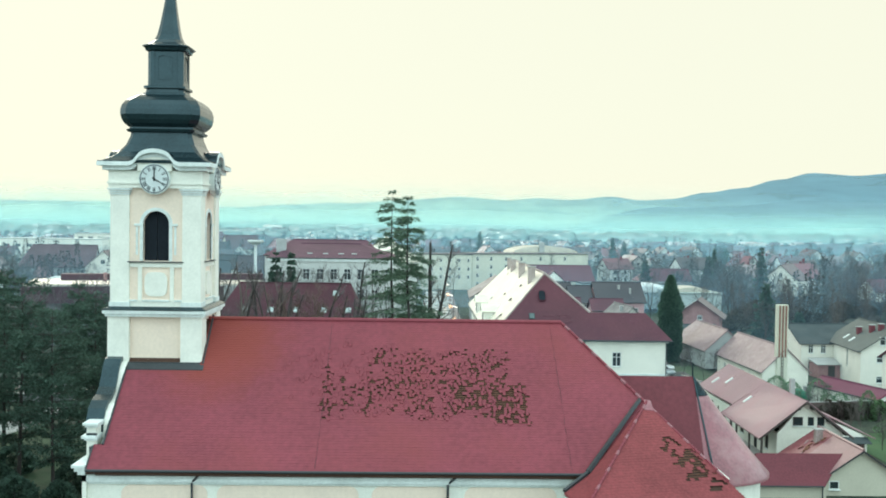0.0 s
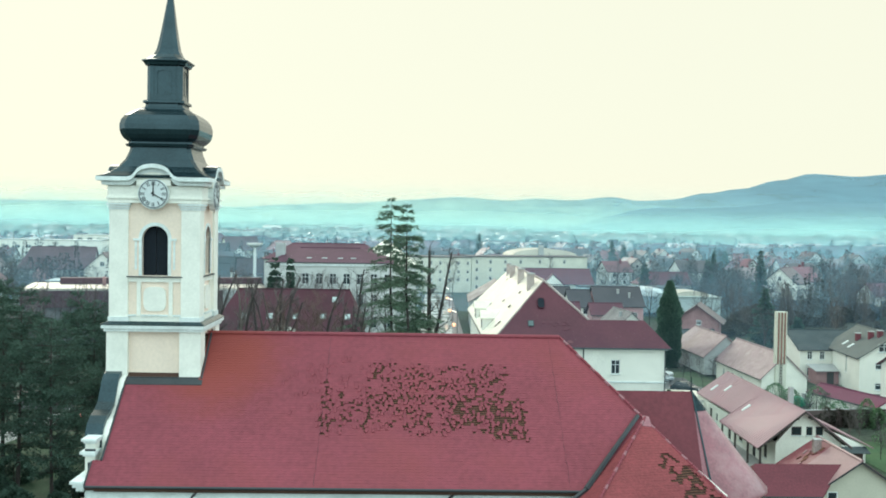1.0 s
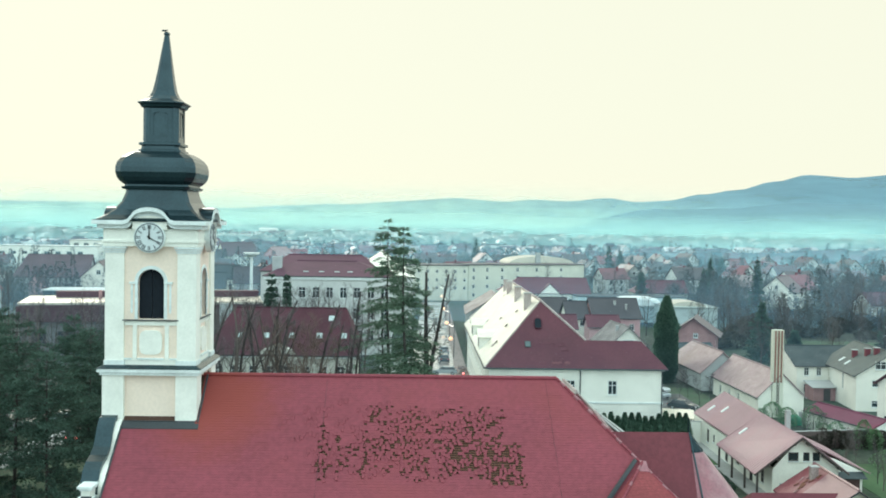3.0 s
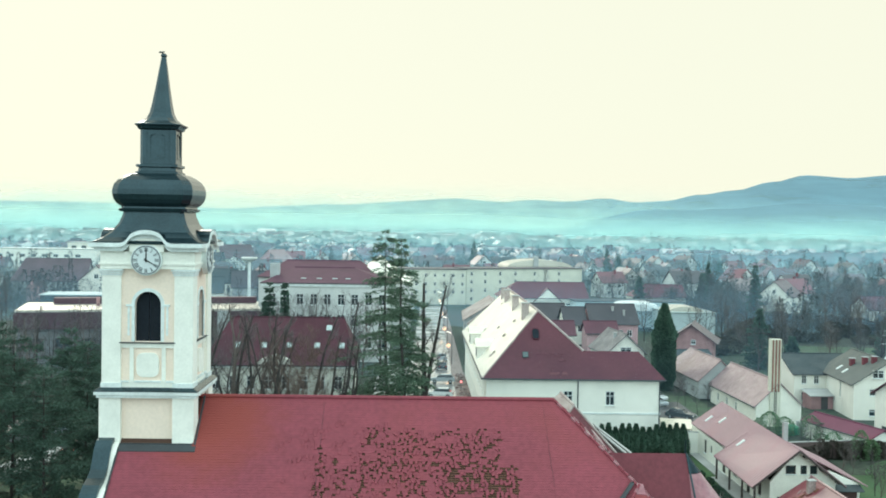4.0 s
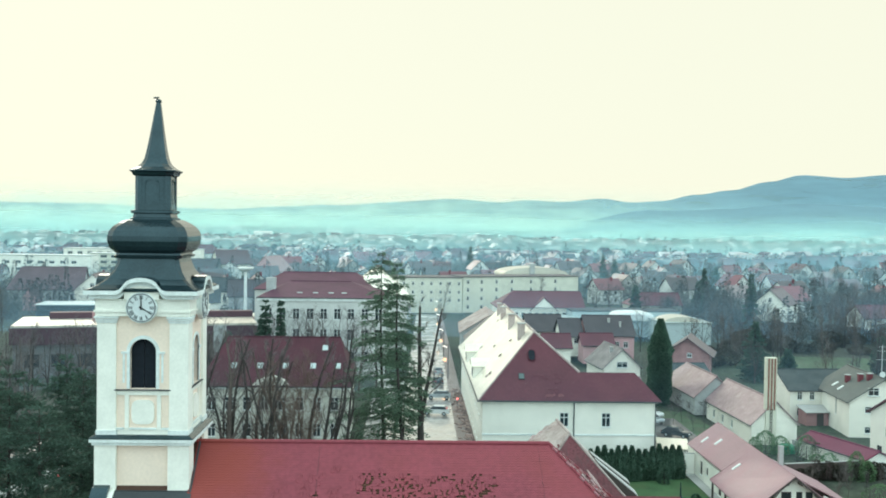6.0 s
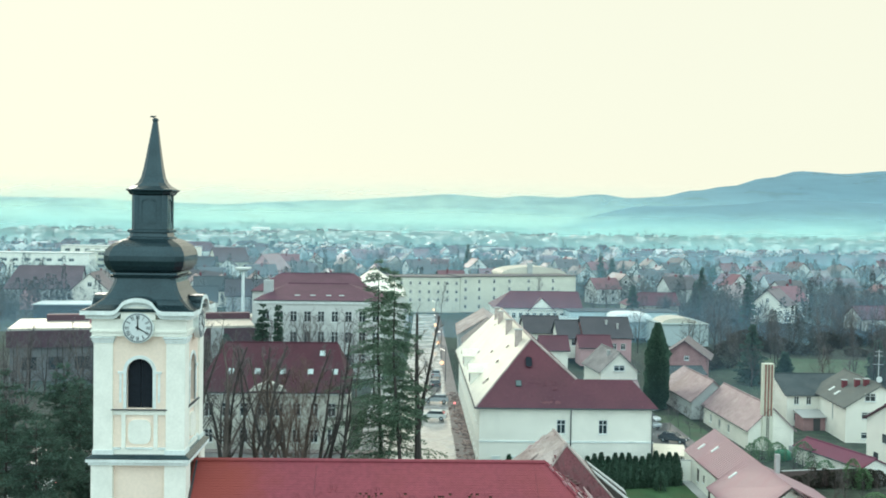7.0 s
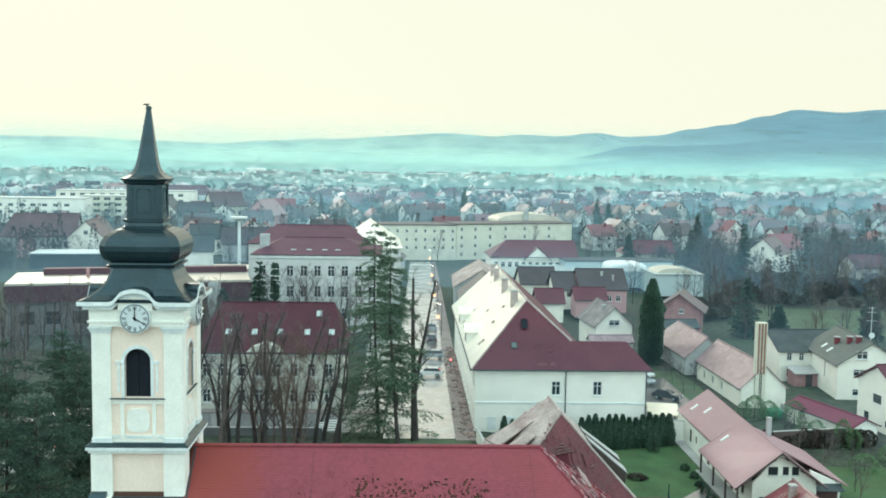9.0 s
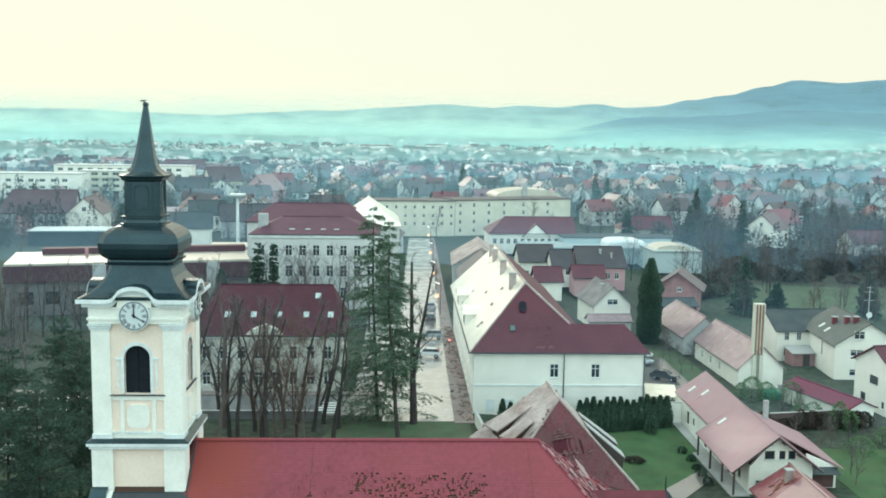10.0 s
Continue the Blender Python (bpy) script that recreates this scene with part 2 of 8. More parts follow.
M["warm_bulb"] = bulb("warm_bulb", (1.0, 0.45, 0.12), 2.5)
M["white_bulb"] = bulb("white_bulb", (1.0, 0.9, 0.75), 3.0)
M["tail_lit"] = bulb("tail_lit", (1.0, 0.03, 0.03), 2.5)
M["chimney_red"] = mat("chimney_red", (0.16, 0.03, 0.04), 0.8, vary=0.2)
M["clock_face"] = mat("clock_face", (0.62, 0.68, 0.68), 0.5, vary=0.04)
M["clock_black"] = mat("clock_black", (0.015, 0.017, 0.02), 0.5)


# ---------------- mesh helpers ----------------
def thing(name, x, y, z, rz=0.0, label="", category="", group="", kind=""):
    e = new(name)
    e.matrix_basis = pose(x, y, z, 0, 0, rz)
    return tagged(e, label, category, group, kind)


def mesh_of(name, bm, material):
    me = bpy.data.meshes.new(name)
    bm.normal_update()
    bm.to_mesh(me)
    bm.free()
    for one in (material if isinstance(material, (list, tuple)) else [material]):
        me.materials.append(one)
    return me


def part(name, bm, material, parent=None, label="", at=None):
    ob = new(name, mesh_of(name, bm, material))
    if parent:
        ob.parent = parent
    if at:
        ob.matrix_basis = at
    if label:
        tagged(ob, label)
    return ob


def shared(name, me, parent, at):
    ob = new(name, me)
    ob.parent = parent
    ob.matrix_basis = at
    return ob


def box(bm, x0, x1, y0, y1, z0, z1, index=0):
    v = [bm.verts.new(p) for p in ((x0, y0, z0), (x1, y0, z0), (x1, y1, z0), (x0, y1, z0), (x0, y0, z1), (x1, y0, z1), (x1, y1, z1), (x0, y1, z1))]
    for f in ((3, 2, 1, 0), (4, 5, 6, 7), (0, 1, 5, 4), (1, 2, 6, 5), (2, 3, 7, 6), (3, 0, 4, 7)):
        bm.faces.new([v[i] for i in f]).material_index = index


def boxes(*rows):
    bm = bmesh.new()
    for r in rows:
        box(bm, *r)
    return bm


def slab(bm, pts, t, index=0):
    """A roof plane of thickness t (downwards) through the corner points pts, counter-clockwise from above."""
    top = [bm.verts.new(p) for p in pts]
    low = [bm.verts.new((p[0], p[1], p[2] - t)) for p in pts]
    n = len(pts)
    bm.faces.new(top).material_index = index
    bm.faces.new(low[::-1]).material_index = index
    for i in range(n):
        j = (i + 1) % n
        bm.faces.new((top[i], low[i], low[j], top[j])).material_index = index


def prism(bm, pts, vec, index=0):
    """The polygon pts swept along vec."""
    a = [bm.verts.new(p) for p in pts]
    b = [bm.verts.new(Vector(p) + Vector(vec)) for p in pts]
    n = len(pts)
    bm.faces.new(a[::-1]).material_index = index
    bm.faces.new(b).material_index = index
    for i in range(n):
        j = (i + 1) % n
        bm.faces.new((a[i], a[j], b[j], b[i])).material_index = index


def tube(bm, a, b, r0, r1, sides=6, index=0):
    a, b = Vector(a), Vector(b)
    d = (b - a).normalized()
    u = d.orthogonal().normalized()
    w = d.cross(u)
    ring = []
    for c, r in ((a, r0), (b, r1)):
        ring.append([bm.verts.new(c + (u * math.cos(k * 2 * math.pi / sides) + w * math.sin(k * 2 * math.pi / sides)) * r) for k in range(sides)])
    for k in range(sides):
        j = (k + 1) % sides
        bm.faces.new((ring[0][k], ring[0][j], ring[1][j], ring[1][k])).material_index = index
    bm.faces.new(ring[1]).material_index = index
    bm.faces.new(ring[0][::-1]).material_index = index


def loft(bm, rings, cap=True):
    """Joins rings of equal count of points."""
    vs = [[bm.verts.new(p) for p in r] for r in rings]
    n = len(vs[0])
    for a, b in zip(vs, vs[1:]):
        for k in range(n):
            j = (k + 1) % n
            bm.faces.new((a[k], a[j], b[j], b[k]))
    if cap:
        bm.faces.new(vs[0][::-1])
        bm.faces.new(vs[-1])


def square_ring(h, z, c, cx=0.0, cy=0.0):
    """A square of half width h with corners cut by c."""
    q = h - c
    return [(cx + x, cy + y, z) for x, y in ((-q, -h), (q, -h), (h, -q), (h, q), (q, h), (-q, h), (-h, q), (-h, -q))]


def wall_panel(bm, length, height, thick, openings):
    """A wall in the local xz plane, front at y=0, body towards +y, with rectangular openings (u0, u1, v0, v1) through it."""
    us = sorted({0.0, length, *[o[0] for o in openings], *[o[1] for o in openings]})
    vs = sorted({0.0, height, *[o[2] for o in openings], *[o[3] for o in openings]})
    for v0, v1 in zip(vs, vs[1:]):
        run = None
        for u0, u1 in zip(us, us[1:]):
            cu, cv = (u0 + u1) / 2, (v0 + v1) / 2
            hole = any(o[0] < cu < o[1] and o[2] < cv < o[3] for o in openings)
            if not hole:
                run = (run[0], u1) if run else (u0, u1)
            if (hole or u1 == us[-1]) and run:
                box(bm, run[0], run[1], 0, thick, v0, v1)
                run = None
    bmesh.ops.remove_doubles(bm, verts=bm.verts[:], dist=0.0005)


def window(parent, w, h, at, cross=True, frame_mat="frame_white", surround=None, sill=True):
    """A window set 0.1 m into its opening: frame with bars, a dark pane, a sill. Local x along the wall, -y outwards, origin at the lower left."""
    bm = bmesh.new()
    f = min(0.09, w * 0.09)
    us = ((f, w / 2 - f * 0.45), (w / 2 + f * 0.45, w - f)) if cross else ((f, w - f),)
    vs_ = ((f, h * 0.64), (h * 0.64 + f * 0.8, h - f)) if cross else ((f, h - f),)
    wall_panel(bm, w, h, 0.07, [(*u, *v) for u in us for v in vs_])
    bmesh.ops.translate(bm, verts=bm.verts[:], vec=(0, 0.08, 0))
    ob = part("window", bm, M[frame_mat], parent, at=at)
    part("pane", boxes((f * 0.5, w - f * 0.5, 0.115, 0.13, f * 0.5, h - f * 0.5)), M["glass"], ob)
    if surround:
        s = 0.14
        part("surround", boxes((-s, 0, -0.04, 0.02, -s, h + s), (w, w + s, -0.04, 0.02, -s, h + s), (0, w, -0.04, 0.02, h, h + s)), M[frame_mat], ob)
    if sill:
        part("sill", boxes((-0.08, w + 0.08, -0.10, 0.08, -0.07, -0.004)), M["moulding"], ob)
    return ob


def facade(parent, name, x0, y0, rz, length, height, thick, wins, material, **kw):
    """A wall with windows: wins rows are (u, v, w, h). The panel is placed by its lower left corner, turned by rz."""
    bm = bmesh.new()
    wall_panel(bm, length, height, thick, [(u, u + w, v, v + h) for u, v, w, h in wins])
    at = pose(x0, y0, 0, 0, 0, rz)
    part(name, bm, material, parent, at=at)
    for u, v, w, h in wins:
        window(parent, w, h, at @ pose(u, 0, v), **kw)


def gable_house(name, x, y, z, rz, L, W, eave, ridge, wall, roof, label, category="house", group="", over=0.45, hip0=0.0, hip1=0.0,
                front=(), back=(), left=(), right=(), gable0=(), gable1=(), chimneys=(), rib=None, ridge_caps=True, frame_mat="frame_white", thick=0.3):
    """House with its ridge along local x, centred. front is the long wall at local -y, left the end wall at -x, right that at +x.
    hip0, hip1: how far the ridge stands back from the ends (0: gable). gable0/1: windows in the gables (u from the centre, v, w, h)."""
    e = thing(name, x, y, z, rz, label, category, group)
    hw, hl = W / 2, L / 2
    facade(e, "wall", -hl, -hw, 0, L, eave, thick, front, wall, frame_mat=frame_mat)
    facade(e, "wall", hl, hw, 180, L, eave, thick, back, wall, frame_mat=frame_mat)
    facade(e, "wall", -hl, hw - thick, -90, W - 2 * thick, eave, thick, left, wall, frame_mat=frame_mat)
    facade(e, "wall", hl, -hw + thick, 90, W - 2 * thick, eave, thick, right, wall, frame_mat=frame_mat)
    rise = ridge - eave
    k = rise / hw
    for side, hip, wins in ((-1, hip0, gable0), (1, hip1, gable1)):
        if hip <= 0:
            bm = bmesh.new()
            xs = side * hl
            prism(bm, [(xs, -hw, eave), (xs, hw, eave), (xs, 0, ridge - 0.05)], (-side * thick, 0, 0))
            bmesh.ops.recalc_face_normals(bm, faces=bm.faces[:])
            part("gable", bm, wall, e)
            for u, v, w, h in wins:
                window(e, w, h, pose(xs, u * side - side * w / 2, v, 0, 0, 90 * side) @ pose(0, -0.12, 0), frame_mat=frame_mat)
    t = 0.16
    ez = eave - over * k + t
    rz_ = ridge + t
    a0 = -hl - over
    a1 = hl + over
    r0 = -hl + hip0 if hip0 > 0 else a0
    r1 = hl - hip1 if hip1 > 0 else a1
    b = hw + over
    bm = bmesh.new()
    slab(bm, [(a0, -b, ez), (a1, -b, ez), (r1, 0, rz_), (r0, 0, rz_)], t)
    part("roof", bm, roof, e)
    bm = bmesh.new()
    slab(bm, [(a1, b, ez), (a0, b, ez), (r0, 0, rz_), (r1, 0, rz_)], t)
    part("roof", bm, roof, e)
    if hip0 > 0:
        bm = bmesh.new()
        slab(bm, [(a0, b, ez), (a0, -b, ez), (r0, 0, rz_)], t)
        part("roof", bm, roof, e)
    if hip1 > 0:
        bm = bmesh.new()
        slab(bm, [(a1, -b, ez), (a1, b, ez), (r1, 0, rz_)], t)
        part("roof", bm, roof, e)
    if ridge_caps:
        bm = bmesh.new()
        tube(bm, (r0, 0, rz_ + 0.01), (r1, 0, rz_ + 0.01), 0.12, 0.12, 6)
        part("ridge_cap", bm, roof, e)
    if rib:
        bm = bmesh.new()
        px = a0 + 0.3
        while px < a1:
            for s in (-1, 1):
                prism(bm, [(px - 0.03, s * b, ez + 0.0), (px + 0.03, s * b, ez + 0.0), (px + 0.03, s * b, ez + 0.05), (px - 0.03, s * b, ez + 0.05)], (0, -s * b, rz_ - ez))
            px += rib
        part("roof_ribs", bm, roof, e)
    for s in (-1, 1):
        bm = bmesh.new()
        tube(bm, (a0, s * (b + 0.05), ez - 0.05), (a1, s * (b + 0.05), ez - 0.05), 0.07, 0.07, 6)
        part("gutter", bm, M["lead_trim"], e)
    for cx, cy, cw, ch, cm in chimneys:
        cz = ridge - abs(cy) * k
        c = part("chimney", boxes((cx - cw / 2, cx + cw / 2, cy - cw / 2, cy + cw / 2, cz - 0.5, cz + ch)), M[cm], e)
        part("chimney_cap", boxes((cx - cw / 2 - 0.08, cx + cw / 2 + 0.08, cy - cw / 2 - 0.08, cy + cw / 2 + 0.08, cz + ch, cz + ch + 0.1)), M["concrete"], c)
    return e


def win_row(n, start, step, v, w, h):
    return [(start + i * step, v, w, h) for i in range(n)]


# ---------------- terrain ----------------
def smooth(a, b, v):
    t = min(1.0, max(0.0, (v - a) / (b - a)))
    return t * t * (3 - 2 * t)


def ground_z(x, y):
    d = max(y, 0)
    z = -1.3 * smooth(27, 36, x) * (1 - smooth(150, 300, y)) * smooth(8, 26, y)
    z += 10 * smooth(500, 2200, d)
    return z


FAR_RIDGE = ((-0.60, 92), (-0.36, 87), (-0.198, 71), (-0.081, 94), (0.042, 125), (0.087, 116), (0.115, 127), (0.143, 121), (0.19, 136), (0.215, 124), (0.249, 131), (0.282, 158), (0.316, 179), (0.355, 219), (0.388, 248), (0.43, 240), (0.476, 256), (0.60, 262))
NEAR_RIDGE = ((-1, 0), (0.13, 0), (0.162, 27), (0.178, 38), (0.201, 56), (0.231, 68), (0.301, 72), (0.385, 90), (0.46, 87), (0.60, 80))

KNOLL = ((-1, 0), (0.285, 0), (0.31, 28), (0.345, 46), (0.385, 52), (0.44, 46), (0.50, 42), (0.60, 40))


def profile(knots, a):
    for (a0, h0), (a1, h1) in zip(knots, knots[1:]):
        if a0 <= a <= a1:
            return h0 + (h1 - h0) * smooth(a0, a1, a)
    return knots[0][1] if a < knots[0][0] else knots[-1][1]


def hill_z(x, y):
    """Wooded hills at the back of the plain: a long far ridge and a lower, nearer one."""
    a = (x - 15.7) / (y + 62.5)
    rough = noise.noise((x * 0.008, y * 0.004, 0.5)) * 4
    far = (profile(FAR_RIDGE, a) + rough - 10) * smooth(3250, 4200, y)
    near = (profile(NEAR_RIDGE, a) + rough - 10) * smooth(2080, 2600, y) * (1 - smooth(2700, 3150, y))
    knoll = (profile(KNOLL, a) + rough * 0.6 - 10) * smooth(1690, 1900, y) * (1 - smooth(1950, 2300, y))
    return max(far, near, knoll, -3.0)


def sheet(name, xs, ys, fn, material, label, category):
    verts = [(x, y, fn(x, y)) for y in ys for x in xs]
    nx = len(xs)
    faces = [(j * nx + i, j * nx + i + 1, (j + 1) * nx + i + 1, (j + 1) * nx + i) for j in range(len(ys) - 1) for i in range(nx - 1)]
    me = bpy.data.meshes.new(name)
    me.from_pydata(verts, [], faces)
    for p in me.polygons:
        p.use_smooth = True
    me.materials.append(material)
    return tagged(new(name, me), label, category, kind="structure")


def land_material():
    m = bpy.data.materials.new("town_ground")
    m.use_nodes = True
    n, l = m.node_tree.nodes, m.node_tree.links
    b = n["Principled BSDF"]
    b.inputs["Roughness"].default_value = 0.9
    tc = n.new("ShaderNodeTexCoord")
    n1, n2, n3 = (n.new("ShaderNodeTexNoise") for _ in range(3))
    for q, s, d in ((n1, 0.025, 6), (n2, 0.9, 6), (n3, 9.0, 3)):
        q.inputs["Scale"].default_value = s
        q.inputs["Detail"].default_value = d
        l.new(tc.outputs["Object"], q.inputs[0])
    r1 = n.new("ShaderNodeValToRGB")
    r1.color_ramp.elements[0].position, r1.color_ramp.elements[0].color = 0.42, (0.030, 0.058, 0.032, 1)
    r1.color_ramp.elements[1].position, r1.color_ramp.elements[1].color = 0.62, (0.046, 0.058, 0.046, 1)
    l.new(n1.outputs[0], r1.inputs[0])
    r2 = n.new("ShaderNodeValToRGB")
    r2.color_ramp.elements[0].position, r2.color_ramp.elements[0].color = 0.35, (0.45, 0.45, 0.45, 1)
    r2.color_ramp.elements[1].position, r2.color_ramp.elements[1].color = 0.70, (1.35, 1.35, 1.25, 1)
    l.new(n2.outputs[0], r2.inputs[0])
    mx = n.new("ShaderNodeMix")
    mx.data_type, mx.blend_type = "RGBA", "MULTIPLY"
    mx.inputs[0].default_value = 1
    l.new(r1.outputs[0], mx.inputs[6])
    l.new(r2.outputs[0], mx.inputs[7])
    l.new(mx.outputs[2], b.inputs["Base Color"])
    bp = n.new("ShaderNodeBump")
    bp.inputs["Distance"].default_value = 0.08
    l.new(n3.outputs[0], bp.inputs["Height"])
    l.new(bp.outputs[0], b.inputs["Normal"])
    return m


M["land"] = land_material()
M["forest_hill"] = mat("forest_hill", (0.032, 0.048, 0.040), 0.95, vary=0.25, scale=0.06, dirt=(0.05, 0.060, 0.05), dirt_amt=0.5, dirt_scale=0.004)

near_x = [-4500, -3000, -2000, -1200, -700, -400, -250, -150] + [-100 + 5 * i for i in range(51)] + [180, 240, 320, 450, 650, 900, 1300, 2000, 3000, 4500]
near_y = [-600, -300, -150, -80] + [-60 + 5 * i for i in range(53)] + [230, 280, 350, 450, 600, 800, 1100, 1500, 2000, 2600, 3400, 4600]
sheet("ground", near_x, near_y, ground_z, M["land"], "damp winter grass and bare earth across the town plain", "ground")
hx = [-3000 + 40 * i for i in range(146)]
hy = [1680, 1740, 1800, 1860, 1920, 2000, 2100, 2250, 2400, 2600, 2800, 3000, 3250, 3500, 3750, 4000, 4200, 4400]
sheet("hills", hx, hy, lambda x, y: hill_z(x, y) + ground_z(x, y) - 1.5, M["forest_hill"], "wooded hills in haze behind the town", "hills")


# ---------------- mist and painted haze ---
def haze_material(name, dens, top, tint=(0.50, 0.89, 0.99), ends=None, grain=0.4, open_up=False, forward=0.22):
    """Thin sheet standing in for mist and distance haze, its colour put into tint: scatters light from both sides and
    lets the rest through; thinner with height.
    """
    m = bpy.data.materials.new(name)
    m.use_nodes = True
    n, l = m.node_tree.nodes, m.node_tree.links
    n.clear()
    out = n.new("ShaderNodeOutputMaterial")
    mix = n.new("ShaderNodeMixShader")
    tr = n.new("ShaderNodeBsdfTransparent")
    sca = n.new("ShaderNodeMixShader")
    sca.inputs[0].default_value = forward
    df, tl = n.new("ShaderNodeBsdfDiffuse"), n.new("ShaderNodeBsdfTranslucent")
    df.inputs[0].default_value = tl.inputs[0].default_value = (*tint, 1)
    l.new(df.outputs[0], sca.inputs[1])
    l.new(tl.outputs[0], sca.inputs[2])
    if open_up:                          # drops are lit by the sky above more than by the ground
        up = n.new("ShaderNodeCombineXYZ")
        up.inputs[1].default_value, up.inputs[2].default_value = -0.6, 0.8
        l.new(up.outputs[0], df.inputs["Normal"])
        on = n.new("ShaderNodeCombineXYZ")   # and pass on the light of the sky behind them
        on.inputs[1].default_value, on.inputs[2].default_value = -0.8, -0.6
        l.new(on.outputs[0], tl.inputs["Normal"])
    tc = n.new("ShaderNodeTexCoord")
    sep = n.new("ShaderNodeSeparateXYZ")
    l.new(tc.outputs["Object"], sep.inputs[0])
    r = n.new("ShaderNodeMapRange")
    r.interpolation_type = "SMOOTHSTEP"
    r.inputs[1].default_value, r.inputs[2].default_value = 0.0, top
    r.inputs[3].default_value, r.inputs[4].default_value = dens, 0.0
    l.new(sep.outputs[2], r.inputs[0])
    nz = n.new("ShaderNodeTexNoise")
    nz.inputs["Scale"].default_value = 0.006
    nz.inputs["Detail"].default_value = 4
    mp = n.new("ShaderNodeMapping")
    mp.inputs["Scale"].default_value = (1, 1, 5)
    l.new(tc.outputs["Object"], mp.inputs[0])
    l.new(mp.outputs[0], nz.inputs[0])
    r2 = n.new("ShaderNodeMapRange")
    r2.inputs[1].default_value, r2.inputs[2].default_value = 0.3, 0.7
    r2.inputs[3].default_value, r2.inputs[4].default_value = 1 - grain, 1 + grain
    l.new(nz.outputs[0], r2.inputs[0])
    mu = n.new("ShaderNodeMath")
    mu.operation = "MULTIPLY"
    mu.use_clamp = True
    l.new(r.outputs[0], mu.inputs[0])
    l.new(r2.outputs[0], mu.inputs[1])
    amount = mu.outputs[0]
    for x_out, x_in in (ends or ()):     # the bank thins out towards its ends
        e_ = n.new("ShaderNodeMapRange")
        e_.interpolation_type = "SMOOTHSTEP"
        e_.inputs[1].default_value, e_.inputs[2].default_value = x_out, x_in
        l.new(sep.outputs[0], e_.inputs[0])
        m2 = n.new("ShaderNodeMath")
        m2.operation = "MULTIPLY"
        l.new(amount, m2.inputs[0])
        l.new(e_.outputs[0], m2.inputs[1])
        amount = m2.outputs[0]
    l.new(amount, mix.inputs[0])
    l.new(tr.outputs[0], mix.inputs[1])
    l.new(sca.outputs[0], mix.inputs[2])
    l.new(mix.outputs[0], out.inputs[0])
    return m


# sheets tint the distance blue to mint as haze; the nearest lift darks
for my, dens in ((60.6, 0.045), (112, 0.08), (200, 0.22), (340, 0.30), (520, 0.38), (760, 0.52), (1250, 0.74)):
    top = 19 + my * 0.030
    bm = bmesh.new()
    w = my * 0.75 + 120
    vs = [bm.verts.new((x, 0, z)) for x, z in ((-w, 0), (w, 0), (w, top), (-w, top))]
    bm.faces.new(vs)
    ob = part("mist", bm, haze_material("mist", dens, top, (0.42, 0.74, 1.0) if my < 300 else (0.44, 0.83, 1.0) if my < 600 else (0.60, 1.0, 0.93), open_up=True), at=pose(0, my, ground_z(0, my) - 2))
    tagged(ob, "thin upright sheet tinted as haze over the plain", "mist", kind="structure")
# denser banks in front of the hills; their tint carries sunlit haze glow
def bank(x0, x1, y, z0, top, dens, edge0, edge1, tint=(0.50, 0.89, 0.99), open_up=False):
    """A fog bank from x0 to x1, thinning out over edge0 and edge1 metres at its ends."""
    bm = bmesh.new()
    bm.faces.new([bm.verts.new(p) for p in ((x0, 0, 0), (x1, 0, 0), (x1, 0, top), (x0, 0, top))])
    ob = part("mist_bank", bm, haze_material("mist_bank", dens, top, tint, ((x0, x0 + edge0), (x1, x1 - edge1)), open_up=open_up), at=pose(0, y, z0))
    tagged(ob, "fog bank before the hills, haze glow tinted into its colour", "mist", kind="structure")


MINT_GLOW = (0.74, 1.0, 0.84)
bank(-2600, 1400, 3205, 8, 165, 0.84, 10, 1300, MINT_GLOW, True)
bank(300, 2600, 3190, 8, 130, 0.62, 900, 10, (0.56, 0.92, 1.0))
bank(-1900, 800, 2300, 5, 46, 0.85, 10, 550, MINT_GLOW, True)
# distance haze on the hills: a blue-tinted copy of their surface, pulled forward
mid = Vector((15.7, -62, 29))
for scale_, dens, rows_ in ((0.988, 0.34, hy),):
    ob = sheet("hill_mist", hx, rows_, lambda x, y: hill_z(x, y) + ground_z(x, y) - 1.5, haze_material("hill_mist", dens, 1500, (0.45, 0.80, 1.0), grain=0.12), "blue-tinted sheet that stands in for distance haze on the slopes", "mist")
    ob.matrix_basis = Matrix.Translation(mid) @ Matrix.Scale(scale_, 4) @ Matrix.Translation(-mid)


# ---------------- church ----------------
M["apse_tile"] = mat("apse_tile", (0.25, 0.075, 0.095), 0.38, vary=0.2, scale=1.5, dirt=(0.36, 0.19, 0.20), dirt_amt=0.7, dirt_scale=0.8, bump=0.7, bump_scale=4, coat=0.5, coat_rough=0.3)
M["end_pale"] = mat("end_pale", (0.36, 0.25, 0.25), 0.6, vary=0.2, scale=2, dirt=(0.30, 0.18, 0.18), dirt_amt=0.6, bump=0.3)
M["joint"] = mat("joint", (0.11, 0.035, 0.045), 0.8, vary=0.3)
church = thing("church", 0, 0, 0, 0, "white and peach baroque church with a storm-damaged red roof", "church")
RZ, EZ, HW, KS = 16.05, 8.83, 8.8, 0.8205        # ridge height, eave height, half width to the eave, slope
X0, X1 = -1.9, 24.4                               # roof's front edge and ridge end
HIP = 0.858                                       # run of the end hip against the slope's
HEX = X1 + HW * HIP                               # foot of the end hip


def nave_z(y):
    return RZ - KS * abs(y)


